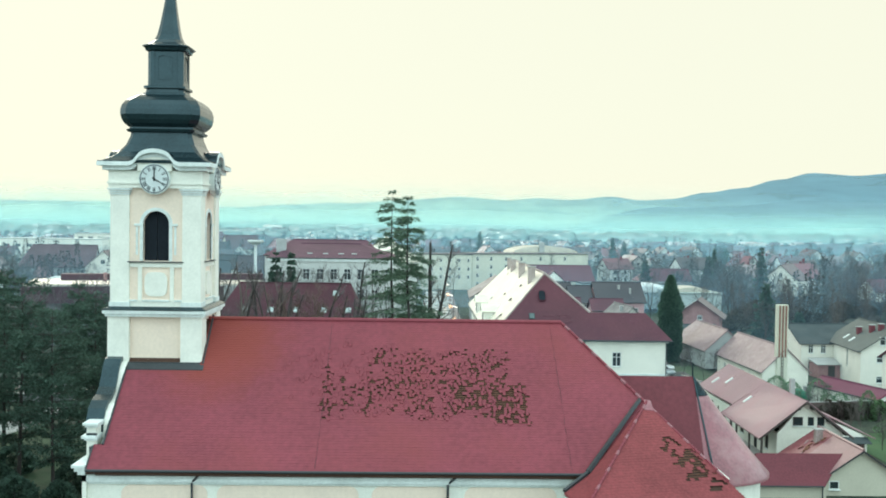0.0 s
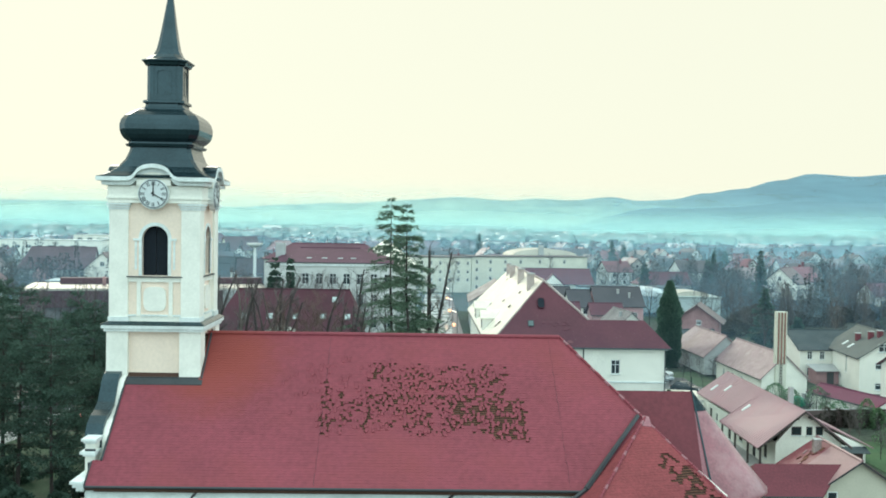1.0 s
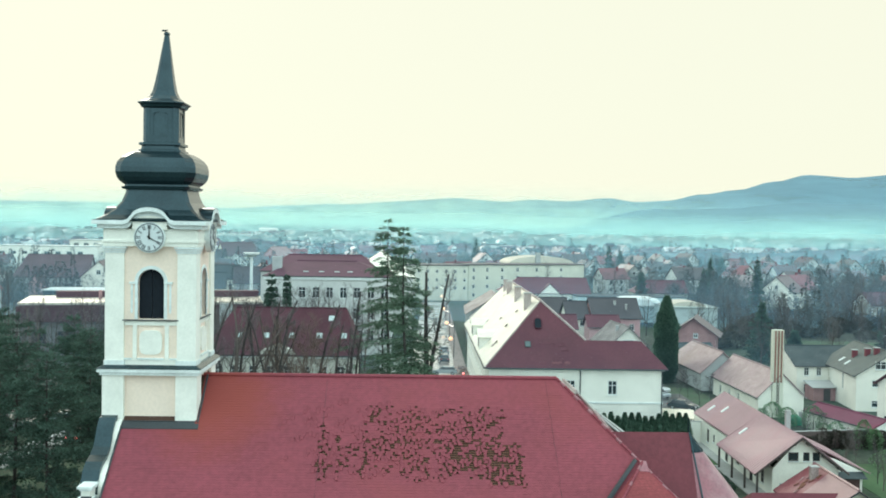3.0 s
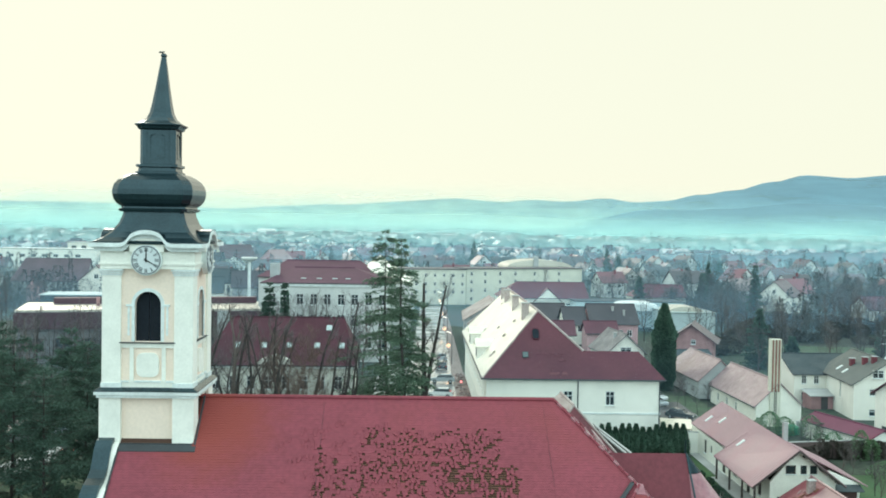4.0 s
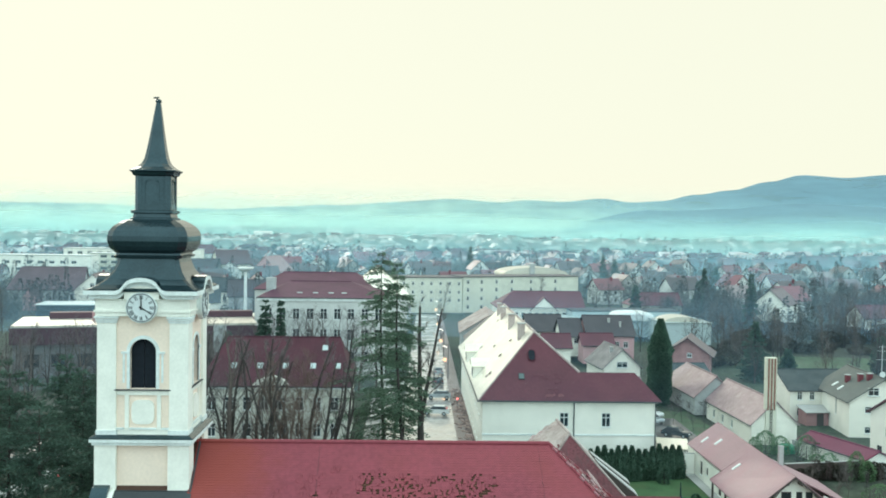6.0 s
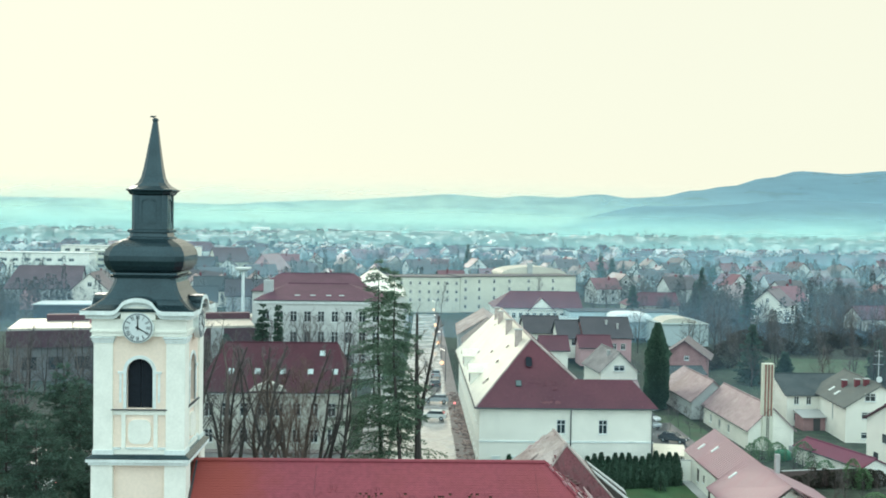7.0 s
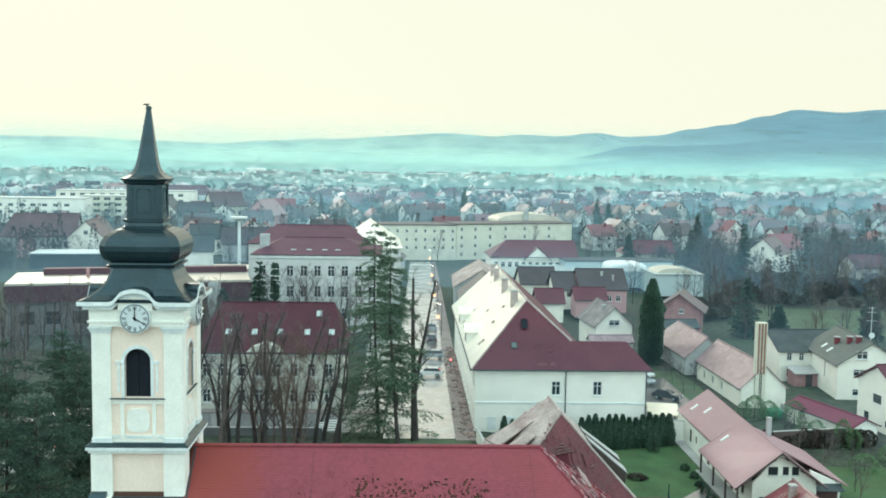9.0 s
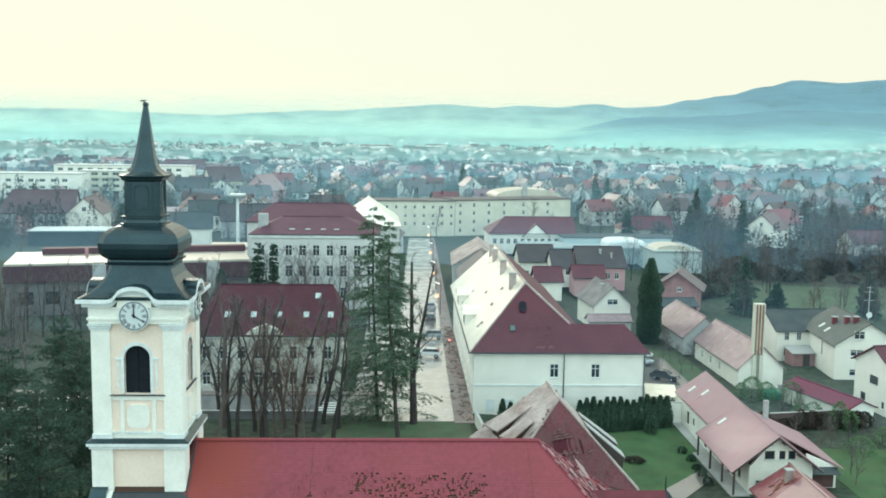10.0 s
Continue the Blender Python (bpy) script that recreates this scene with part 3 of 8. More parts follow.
# walls of the nave under the eaves
nave = part("nave_wall", boxes((X0 - 0.3, 32.6, -8.2, -7.7, -1.6, 8.5), (X0 - 0.3, 32.6, 7.7, 8.2, -1.6, 8.5), (32.1, 32.6, -7.7, 7.7, -1.6, 8.5)), M["white_plaster"], church)
for fx, fw in ((-0.2, 4.6), (4.9, 7.6), (13.2, 4.2), (18.2, 5.0)):
    bm = bmesh.new()
    arc = [(fx + 0.5 - 0.5 * math.cos(a), -8.23, 7.9 - 0.5 + 0.5 * math.sin(a)) for a in [i * math.pi / 12 for i in range(7)]]
    arc2 = [(fx + fw - 0.5 + 0.5 * math.sin(a), -8.23, 7.9 - 0.5 + 0.5 * math.cos(a)) for a in [i * math.pi / 12 for i in range(7)]]
    prism(bm, [(fx, -8.23, 0.5)] + arc + arc2 + [(fx + fw, -8.23, 0.5)], (0, 0.1, 0))
    bmesh.ops.recalc_face_normals(bm, faces=bm.faces[:])
    part("wall_field", bm, M["peach_plaster"], church)
part("eave_cornice", boxes((X0 - 0.3, 25.0, -8.5, -8.2, 8.12, 8.5), (X0 - 0.3, 25.0, -8.36, -8.2, 7.98, 8.12)), M["moulding"], church)
for px in (4.05, 17.75):
    bm = bmesh.new()
    tube(bm, (px, -8.75, 8.6), (px - 0.45, -8.4, 8.1), 0.07, 0.07)
    tube(bm, (px - 0.45, -8.4, 8.1), (px - 0.45, -8.4, 0), 0.07, 0.07)
    part("downpipe", bm, M["lead_trim"], church)
bm = bmesh.new()
tube(bm, (X0, -8.86, 8.80), (24.5, -8.86, 8.80), 0.075, 0.075, 8)
part("gutter", bm, M["lead_trim"], church)

# roof underlay, coloured dark for the shade seen through the torn patch
roof = bmesh.new()
U = 0.10
slab(roof, [(-1.42, -HW, EZ - U), (HEX, -HW, EZ - U), (X1, 0, RZ - U), (-1.42, 0, RZ - U)], 0.2)
slab(roof, [(X0, -HW, EZ - U), (-1.42, -HW, EZ - U), (-1.42, -7.6, nave_z(7.6) - U), (X0, -7.6, nave_z(7.6) - U)], 0.12)
slab(roof, [(HEX, HW, EZ - U), (X0, HW, EZ - U), (X0, 0, RZ - U), (X1, 0, RZ - U)], 0.2)
slab(roof, [(HEX, -HW, EZ - U), (HEX, HW, EZ - U), (X1, 0, RZ - U)], 0.2)
nave_roof = part("roof", roof, M["dark_void"], church, "red clay tile roof with a storm-damaged patch")


def blot(x, s, x0, x1, s0, s1, edge=0.5):
    """1 inside the rectangle, falling to 0 over the edge width."""
    return smooth(x0 - edge, x0 + edge, x) * (1 - smooth(x1 - edge, x1 + edge, x)) * smooth(s0 - edge, s0 + edge, s) * (1 - smooth(s1 - edge, s1 + edge, s))


def damage(x, s):
    """How badly the covering is torn at x along the ridge and s metres down the slope: above 0 tiles are gone."""
    v = noise.noise((x * 1.9, s * 2.3, 0.3)) * 0.65 + noise.noise((x * 5.3, s * 4.3, 7.3)) * 1.0
    most = max(0.95 * blot(x, s, 17.2, 21.7, 4.9, 7.0, 0.45), 0.98 * blot(x, s, 19.8, 21.8, 5.2, 8.0, 0.35), 0.70 * blot(x, s, 15.9, 20.6, 3.0, 5.6, 0.7), 0.86 * blot(x, s, 14.7, 15.7, 2.9, 5.2, 0.35),
               0.72 * blot(x, s, 12.9, 16.2, 4.0, 6.6, 0.6), 0.72 * blot(x, s, 10.0, 10.8, 3.6, 7.7, 0.35), 0.55 * blot(x, s, 10.6, 13.2, 4.6, 7.4, 0.6), 0.5 * blot(x, s, 12.5, 21.0, 2.2, 7.6, 0.6))
    return v + most * 1.25 - 0.80 if most > 0.2 else -1.0


def tile_rows(p0, along, down, length_at, rows, pitch, tile, hole=None, start_at=None, lift=0.007):
    """Courses of tiles: every course is a tilted strip, cut where tiles are gone. along and down are unit vectors in the slope,
    length_at(s) the end of the course at s metres down, start_at(s) its start."""
    bm = bmesh.new()
    up = along.cross(down).normalized()
    if up.z < 0:
        up = -up
    gone = []
    for r in range(rows):
        s = r * pitch
        u, end = (start_at(s + pitch / 2) if start_at else 0.0), length_at(s + pitch / 2)
        run = None
        off = (r % 2) * tile * 0.5
        u0 = u
        while u < end - 1e-4:
            u1 = min(end, (math.floor((u - off) / tile + 1e-6) + 1) * tile + off)
            bad = hole and hole(u, s) > 0
            if bad:
                gone.append((u, s))
            if not bad:
                run = (run[0], u1) if run else (u, u1)
            if (bad or u1 >= end - 1e-4 or (run and run[1] - run[0] > 1.9)) and run:
                a = p0 + along * run[0] + down * s
                b = p0 + along * run[1] + down * s
                j = 0.002 * noise.noise((run[0] * 3.1, s * 3.1, 5.0))
                hi, lo = up * (0.0 + j), up * (lift + j)
                d = down * (pitch + 0.03)
                q = [a + hi, b + hi, b + d + lo, a + d + lo, a + d + lo - up * 0.008, b + d + lo - up * 0.008]
                vs = [bm.verts.new(p) for p in q]
                f = bm.faces.new(vs[:4])
                if f.normal.dot(up) < 0:
                    f.normal_flip()
                bm.faces.new((vs[3], vs[2], vs[5], vs[4]))
                run = None
            u = u1
    return bm, gone, up


SL = math.hypot(HW, HW * KS)
down_f = Vector((0, -HW, -HW * KS)).normalized()
PITCH = 0.19
n_rows = int(SL / PITCH)
cosl = HW / SL
SE = math.hypot(HW * HIP, HW * KS)
# front slope
begin = lambda s: X0 if s * cosl > 7.55 else -1.38 if s * cosl > 3.22 else 2.8
bm, gone, up_f = tile_rows(Vector((0, 0, RZ)), Vector((1, 0, 0)), down_f, lambda s: X1 + s * cosl * HIP, n_rows + 1, PITCH, 0.18,
                           hole=damage, start_at=begin)
tiles_front = part("tiles", bm, M["church_tile"], nave_roof, "matt red roof tiles in even courses")
tagged(tiles_front, kind="stuff")
# back slope and end hip, plain courses
bm, _, _ = tile_rows(Vector((0, 0, RZ)), Vector((1, 0, 0)), Vector((0, HW, -HW * KS)).normalized(), lambda s: X1 + s * cosl * HIP, n_rows, 0.19, 0.26, start_at=lambda s: X0)
tagged(part("tiles", bm, M["church_tile"], nave_roof), kind="stuff")
bm, _, _ = tile_rows(Vector((X1, 0, RZ)), Vector((0, 1, 0)), Vector((HW * HIP, 0, -HW * KS)).normalized(), lambda s: s * HW / SE, int(SE / 0.19), 0.19, 0.26, start_at=lambda s: -s * HW / SE)
tagged(part("tiles", bm, M["church_tile"], nave_roof), kind="stuff")
# battens in the torn patch
bat = boxes((9.2, 22.2, -0.022, 0.022, -0.02, 0.025))
bat_me = mesh_of("batten", bat, M["batten"])
for r in range(5, 46):
    c_ = Vector((0, 0, RZ)) + down_f * (r * 0.171 + 0.9) - up_f * 0.045
    if c_.z > 9.6:
        shared("batten", bat_me, nave_roof, Matrix.Translation(c_))
# slipped tiles lying over the torn patch
rnd = random.Random(5)
loose = bmesh.new()
box(loose, -0.08, 0.08, -0.17, 0.17, 0.0, 0.02)
loose_me = mesh_of("loose_tile", loose, M["church_tile"])
base_rot = Matrix((Vector((1, 0, 0)), -down_f, up_f)).transposed().to_4x4()
rnd.shuffle(gone)
for u, s in gone[:205]:
    p = Vector((u + rnd.uniform(-0.2, 0.2), 0, RZ)) + down_f * (s + rnd.uniform(-0.1, 0.3)) + up_f * 0.03
    shared("loose_tile", loose_me, nave_roof, Matrix.Translation(p) @ base_rot @ pose(0, 0, 0, rnd.uniform(-10, 10), rnd.uniform(-8, 8), rnd.gauss(0, 14)))
more = bmesh.new()
for u, s in gone[205:640]:               # shards and slipped tiles too many to tell apart
    if u > 17.4 and s > 4.7 and rnd.random() < 0.65:
        continue
    m_ = Matrix.Translation(Vector((u + rnd.uniform(-0.2, 0.2), 0, RZ)) + down_f * (s + rnd.uniform(-0.1, 0.3)) + up_f * 0.02) @ base_rot @ pose(0, 0, 0, rnd.uniform(-14, 14), rnd.uniform(-10, 10), rnd.gauss(0, 18))
    k0, wd, ln = len(more.verts), rnd.uniform(0.04, 0.085), rnd.uniform(0.09, 0.17)
    box(more, -wd, wd, -ln, ln, 0.0, 0.018)
    for v_ in list(more.verts)[k0:]:
        v_.co = m_ @ v_.co
tagged(part("tile_rubble", more, M["church_tile"], nave_roof, "slipped red tiles and shards in the torn patch"), kind="stuff")
n_l = 0
while n_l < 95:                          # tiles lifted out of their courses round the torn patch
    u, s = rnd.uniform(7.6, 17.5), rnd.uniform(1.9, 7.9)
    if noise.noise((u * 0.7, s * 0.9, 9.1)) < 0.0 or damage(u, s) > 0 or (u - 13) ** 2 / 30 + (s - 4.8) ** 2 / 9 > 1:
        continue
    p = Vector((u, 0, RZ)) + down_f * s + up_f * 0.035
    shared("loose_tile", loose_me, nave_roof, Matrix.Translation(p) @ base_rot @ pose(0, 0, 0, rnd.uniform(6, 20), rnd.uniform(-9, 9), rnd.gauss(0, 12)))
    n_l += 1
for sx in (10.3, 23.7):                  # dark joints across the slope
    bm = bmesh.new()
    a_, b_ = Vector((sx, 0, RZ)) + down_f * 0.3 + up_f * 0.010, Vector((sx + (0.25 if sx > 20 else -0.1), 0, RZ)) + down_f * 11.2 + up_f * 0.010
    last = a_
    for k in range(1, 31):
        nxt = a_.lerp(b_, k / 30) + Vector((rnd.uniform(-0.035, 0.035), 0, 0))
        wd = rnd.uniform(0.006, 0.024)
        tube(bm, last, nxt, wd, wd, 4)
        last = nxt
    part("roof_joint", bm, M["joint"], nave_roof, "thin dark joint down the slope")
# ridge and hip caps
bm = bmesh.new()
tube(bm, (2.7, 0, RZ + 0.03), (X1, 0, RZ + 0.03), 0.13, 0.13, 8)
part("ridge_cap", bm, M["church_tile"], nave_roof)
cap = bmesh.new()
tube(cap, (0, 0, 0), (0.40, 0, 0), 0.075, 0.09, 7)
cap_me = mesh_of("hip_cap", cap, M["church_tile"])
cap2 = bmesh.new()
tube(cap2, (0, 0, 0), (0.40, 0, 0), 0.075, 0.09, 7)
cap_pale = mesh_of("hip_cap", cap2, M["apse_tile"])
for sy in (-1, 1):
    d = Vector((HIP, sy, -KS))
    for k in range(33):
        p = Vector((X1, 0, RZ + 0.05)) + d * (k * 0.278)
        shared("hip_cap", cap_pale if k % 3 == 1 else cap_me, nave_roof, Matrix.Translation(p) @ d.to_track_quat("X", "Z").to_matrix().to_4x4())

worn_end = [mesh_of("worn_tile", boxes((-w_, w_, -l_, l_, 0, 0.03)), M[m_]) for w_, l_, m_ in ((0.16, 0.24, "apse_tile"), (0.12, 0.20, "joint"), (0.14, 0.22, "end_pale"))]
end_up = Vector((HW * KS, 0, HW * HIP)).normalized()
end_rot = Matrix((Vector((0, 1, 0)), Vector((-HW * HIP, 0, HW * KS)).normalized(), end_up)).transposed().to_4x4()
for k in range(180):                     # crooked, bleached and dark tiles on the end hip
    s_ = math.sqrt(rnd.random())
    yy = rnd.uniform(-0.96, 0.96) * HW * s_
    p = Vector((X1 + HW * HIP * s_, yy, RZ - HW * KS * s_)) + end_up * 0.02
    shared("worn_tile", rnd.choice((worn_end[0], worn_end[0], worn_end[1], worn_end[2])), nave_roof, Matrix.Translation(p) @ end_rot @ pose(0, 0, 0, rnd.uniform(-3, 10), rnd.uniform(-8, 8), rnd.gauss(0, 22)) @ Matrix.Diagonal((rnd.uniform(0.8, 2.2), rnd.uniform(0.8, 1.8), 1, 1)))
part("patch_sheet", boxes((-0.75, 0.75, -0.5, 0.5, 0.1, 0.16)), M["end_pale"], nave_roof, "pale sheet patched on the end hip", at=Matrix.Translation((27.99, 4.25, 12.62)) @ end_rot @ pose(0, 0, 0, 4, -6, 18))

# side chapel with a steep hipped roof against the end of the nave
AP = Vector((28.72, -5.0, 12.05))
VB = Vector((24.76, -8.9, 8.86))
PB = Vector((23.35, -9.95, 8.15))
QB = Vector((24.05, -12.8, 8.05))
RB = Vector((33.0, -10.0, 7.85))
chapel_roof = bmesh.new()
slab(chapel_roof, [VB, PB, QB, AP], 0.15)
part("chapel_roof", chapel_roof, M["church_new_tile"], church)
al = (RB - QB).normalized()
mid_foot = QB + al * ((AP - QB).dot(al))
dn = (mid_foot - AP).normalized()
CL = (mid_foot - AP).length
tl, tr_ = (QB - mid_foot).dot(al), (RB - mid_foot).dot(al)
under = bmesh.new()
slab(under, [QB - Vector((0, 0, 0.12)), RB - Vector((0, 0, 0.12)), AP - Vector((0, 0, 0.12))], 0.15)
part("chapel_roof", under, M["dark_void"], church)


def damage_chapel(u, s):
    d0 = tr_ / CL * s - u            # distance from the hip edge
    cx, cs = (d0 - 1.2 + 0.1 * (s - 4.3)) / 0.95, (s - 4.3) / 1.7
    r = math.sqrt(cx * cx + cs * cs)
    return noise.noise((u * 2.6, s * 2.4, 1.3)) * 1.2 + 0.20 - 0.9 * max(0, r - 0.55)


bm, gone2, up_c = tile_rows(AP, al, dn, lambda s: tr_ * s / CL, int(CL / PITCH) + 1, PITCH, 0.26, hole=damage_chapel, start_at=lambda s: tl * s / CL)
tagged(part("chapel_tiles", bm, M["church_new_tile"], church, "bright red chapel roof tiles, some torn away"), kind="stuff")
for k in range(8, 30):
    c_ = AP + dn * (k * 0.19 + 0.1) - up_c * 0.05
    bm = bmesh.new()
    tube(bm, c_ + al * (tr_ / CL * k * 0.19 - min(3.2, (tr_ - tl) / CL * k * 0.19 * 0.7)), c_ + al * (tr_ / CL * k * 0.19 - 0.1), 0.025, 0.025, 4)
    part("batten", bm, M["batten"], church)
bm = bmesh.new()
tube(bm, AP + Vector((-0.38, 0.1, 0.12)), VB + Vector((0, -0.05, 0.1)), 0.13, 0.16, 5)
tube(bm, VB + Vector((0, -0.05, 0.1)), PB + Vector((0, 0, 0.05)), 0.12, 0.12, 5)
part("valley_gutter", bm, M["lead_trim"], church, "dark sheet-metal valley gutter")
d = QB - AP
for k in range(int(d.length / 0.38)):
    p = AP + d * (k * 0.38 / d.length) + Vector((0, 0, 0.06))
    shared("hip_cap", cap_pale if k % 4 == 1 else cap_me, church, Matrix.Translation(p) @ d.to_track_quat("X", "Z").to_matrix().to_4x4())
part("chapel_wall", boxes((24.6, 32.4, -10.0, -8.2, -1.6, 7.4)), M["white_plaster"], church)
bm = bmesh.new()
slab(bm, [AP + Vector((-0.28, -0.62, -0.30)), AP + Vector((0.30, -0.55, -0.36)), AP + Vector((0.22, 0.0, 0.10)), AP + Vector((-0.12, 0.1, 0.14))], 0.12)
part("flashing", bm, M["apse_tile"], church, "pale mortared end of the chapel ridge")

# choir with its round end
CZ, CE, CR, CRY = 12.8, 7.0, 4.6, 3.6
CXC = 32.75
bm = bmesh.new()
slab(bm, [(26.5, -CRY, CE), (CXC, -CRY, CE), (CXC, 0, CZ), (26.5, 0, CZ)], 0.2)
slab(bm, [(CXC, CRY, CE), (26.5, CRY, CE), (26.5, 0, CZ), (CXC, 0, CZ)], 0.2)
M["choir_tile"] = mat("choir_tile", (0.150, 0.033, 0.044), 0.7, spec=0.35, vary=0.15, scale=0.9, dirt=(0.12, 0.03, 0.04), dirt_amt=0.5, bump=0.4, bump_scale=8)
choir_roof = part("choir_roof", bm, M["choir_tile"], church)
bm = bmesh.new()
N = 20
tip = bm.verts.new((CXC, 0, CZ))
prev = None
rings = []
for fr in (0.25, 0.5, 0.75, 1.0):
    rings.append([bm.verts.new((CXC + math.cos(a) * CR * fr * (1.03 if fr == 1 else 1), math.sin(a) * CRY * fr * (1.03 if fr == 1 else 1), CZ - (CZ - CE) * fr))
                  for a in [-math.pi / 2 + math.pi * k / N for k in range(N + 1)]])
low = [bm.verts.new((v.co.x, v.co.y, v.co.z - 0.2)) for v in rings[-1]]
for k in range(N):
    bm.faces.new((tip, rings[0][k], rings[0][k + 1]))
    for a, b in zip(rings, rings[1:]):
        bm.faces.new((a[k], b[k], b[k + 1], a[k + 1]))
    bm.faces.new((rings[-1][k], low[k], low[k + 1], rings[-1][k + 1]))
for f in bm.faces:
    f.smooth = True
part("apse_roof", bm, M["apse_tile"], church, "pale worn conical roof of the apse")
bm = bmesh.new()
wall_ring = [(CXC + math.cos(a) * 4.2, math.sin(a) * 3.3) for a in [-math.pi / 2 + math.pi * k / N for k in range(N + 1)]]
loft(bm, [[(x, y, -1.6) for x, y in wall_ring] + [(26.5, 3.3, -1.6), (26.5, -3.3, -1.6)], [(x, y, 6.8) for x, y in wall_ring] + [(26.5, 3.3, 6.8), (26.5, -3.3, 6.8)]])
part("apse_wall", bm, M["white_plaster"], church)
bm = bmesh.new()
tube(bm, (CXC, 0, CZ + 0.02), (CXC + 0.5, -CRY, CE + 0.08), 0.06, 0.06, 5)
tube(bm, (CXC - 0.05, 0, CZ), (CXC - 0.05, 0, CZ + 0.9), 0.05, 0.03, 5)
part("seam", bm, M["dark_sheet"], church, "dark metal seam where choir and apse roofs meet")
bm = bmesh.new()
peak = (CXC, 0, CZ + 0.06)
rim = [(CXC + math.cos(a) * CR * 0.2, math.sin(a) * CRY * 0.2, CZ + 0.05 - (CZ - CE) * 0.2) for a in [math.pi * (-0.5 + k / 10) for k in range(11)]]
tip = bm.verts.new(peak)
ring = [bm.verts.new(p) for p in rim]
for a, b in zip(ring, ring[1:]):
    bm.faces.new((tip, a, b))
bmesh.ops.solidify(bm, geom=bm.faces[:], thickness=0.03)
part("apse_cap", bm, M["dark_sheet"], church, "dark sheet-metal cap of the apse roof")

# curved parapet of the west front
prof = [(-2.7, 14.05), (-3.1, 13.95), (-3.5, 13.6), (-3.85, 13.0), (-4.2, 12.5), (-4.8, 12.15), (-5.5, 11.95), (-6.05, 11.6), (-6.4, 11.0), (-6.5, 10.35)]
bm = bmesh.new()
a = [bm.verts.new((-2.68, y, z)) for y, z in prof]
b = [bm.verts.new((-1.72, y, z)) for y, z in prof]
a2 = [bm.verts.new((-2.68, y + 0.15, z - 0.25)) for y, z in prof]
b2 = [bm.verts.new((-1.72, y + 0.15, z - 0.25)) for y, z in prof]
for k in range(len(prof) - 1):
    bm.faces.new((a[k], b[k], b[k + 1], a[k + 1]))
    bm.faces.new((b[k], b2[k], b2[k + 1], b[k + 1]))
    bm.faces.new((a[k + 1], a2[k + 1], a2[k], a[k]))
    bm.faces.new((a2[k], a2[k + 1], b2[k + 1], b2[k]))
bmesh.ops.recalc_face_normals(bm, faces=bm.faces[:])
part("parapet_cover", bm, M["dark_sheet"], church, "dark curved sheet-metal cover of the west gable")
bm = bmesh.new()
pts = [(-2.62, y, z - 0.25) for y, z in prof] + [(-2.62, -6.2, 0), (-2.62, -2.7, 0)]
prism(bm, pts, (1.19, 0, 0))
bmesh.ops.recalc_face_normals(bm, faces=bm.faces[:])
part("west_gable", bm, M["white_plaster"], church)
part("west_front", boxes((-2.2, -1.98, -8.5, 8.5, -0.2, 8.9)), M["white_plaster"], church)
ped = part("pedestal", boxes((-2.48, -1.95, -7.3, -6.2, 8.9, 11.0)), M["white_plaster"], church, at=pose(0.12, 0, -0.2))
part("pedestal_cap", boxes((-2.52, -1.85, -7.45, -6.15, 11.0, 11.12), (-2.62, -1.8, -7.55, -6.1, 11.12, 11.25)), M["moulding"], ped)
part("pedestal_moulding", boxes((-2.55, -1.88, -7.5, -6.12, 10.3, 10.42), (-2.68, -1.85, -7.6, -6.1, 10.42, 10.56)), M["moulding"], ped)
part("pedestal_flashing", boxes((-2.45, -1.9, -7.42, -7.3, 10.56, 10.68), (-2.3, -1.9, -7.42, -7.3, 9.55, 9.95)), M["lead_trim"], ped, "dark sheet-metal flashing")
part("west_cornice", boxes((-2.62, -1.95, -9.0, -6.0, 8.95, 9.1), (-2.5, -1.95, -8.9, -6.0, 8.75, 8.95), (-2.35, -1.95, -8.8, -6.0, 8.55, 8.75)), M["moulding"], church)
bm = bmesh.new()
tube(bm, (-1.40, -3.2, nave_z(3.2) + 0.06), (-1.40, -7.55, nave_z(7.55) + 0.06), 0.06, 0.06, 5)
tube(bm, (X0 - 0.02, -7.6, nave_z(7.6) + 0.04), (X0 - 0.02, -8.8, nave_z(8.8) + 0.04), 0.05, 0.05, 5)
part("verge_strip", bm, M["lead_trim"], church)

M["dial_mark"] = mat("dial_mark", (0.13, 0.15, 0.16), 0.6)
# ---------------- tower ----------------
tower = part("tower", boxes((-2.45, 2.45, -2.45, 2.45, 0, 19.4)), M["peach_plaster"], church, "slender peach and white bell tower", at=pose(0.1, 0, 0))
HS, HB = 2.65, 2.76


def ring4(bm, h0, h1, z0, z1):
    """A closed square band from half width h0 (inside) to h1 (outside)."""
    q = ((-1, -1), (1, -1), (1, 1), (-1, 1))
    rows = [[bm.verts.new((x * h, y * h, z)) for x, y in q] for h, z in ((h1, z0), (h1, z1), (h0, z1), (h0, z0))]
    for a, b in zip(rows, rows[1:] + rows[:1]):
        for k in range(4):
            bm.faces.new((a[k], a[(k + 1) % 4], b[(k + 1) % 4], b[k]))


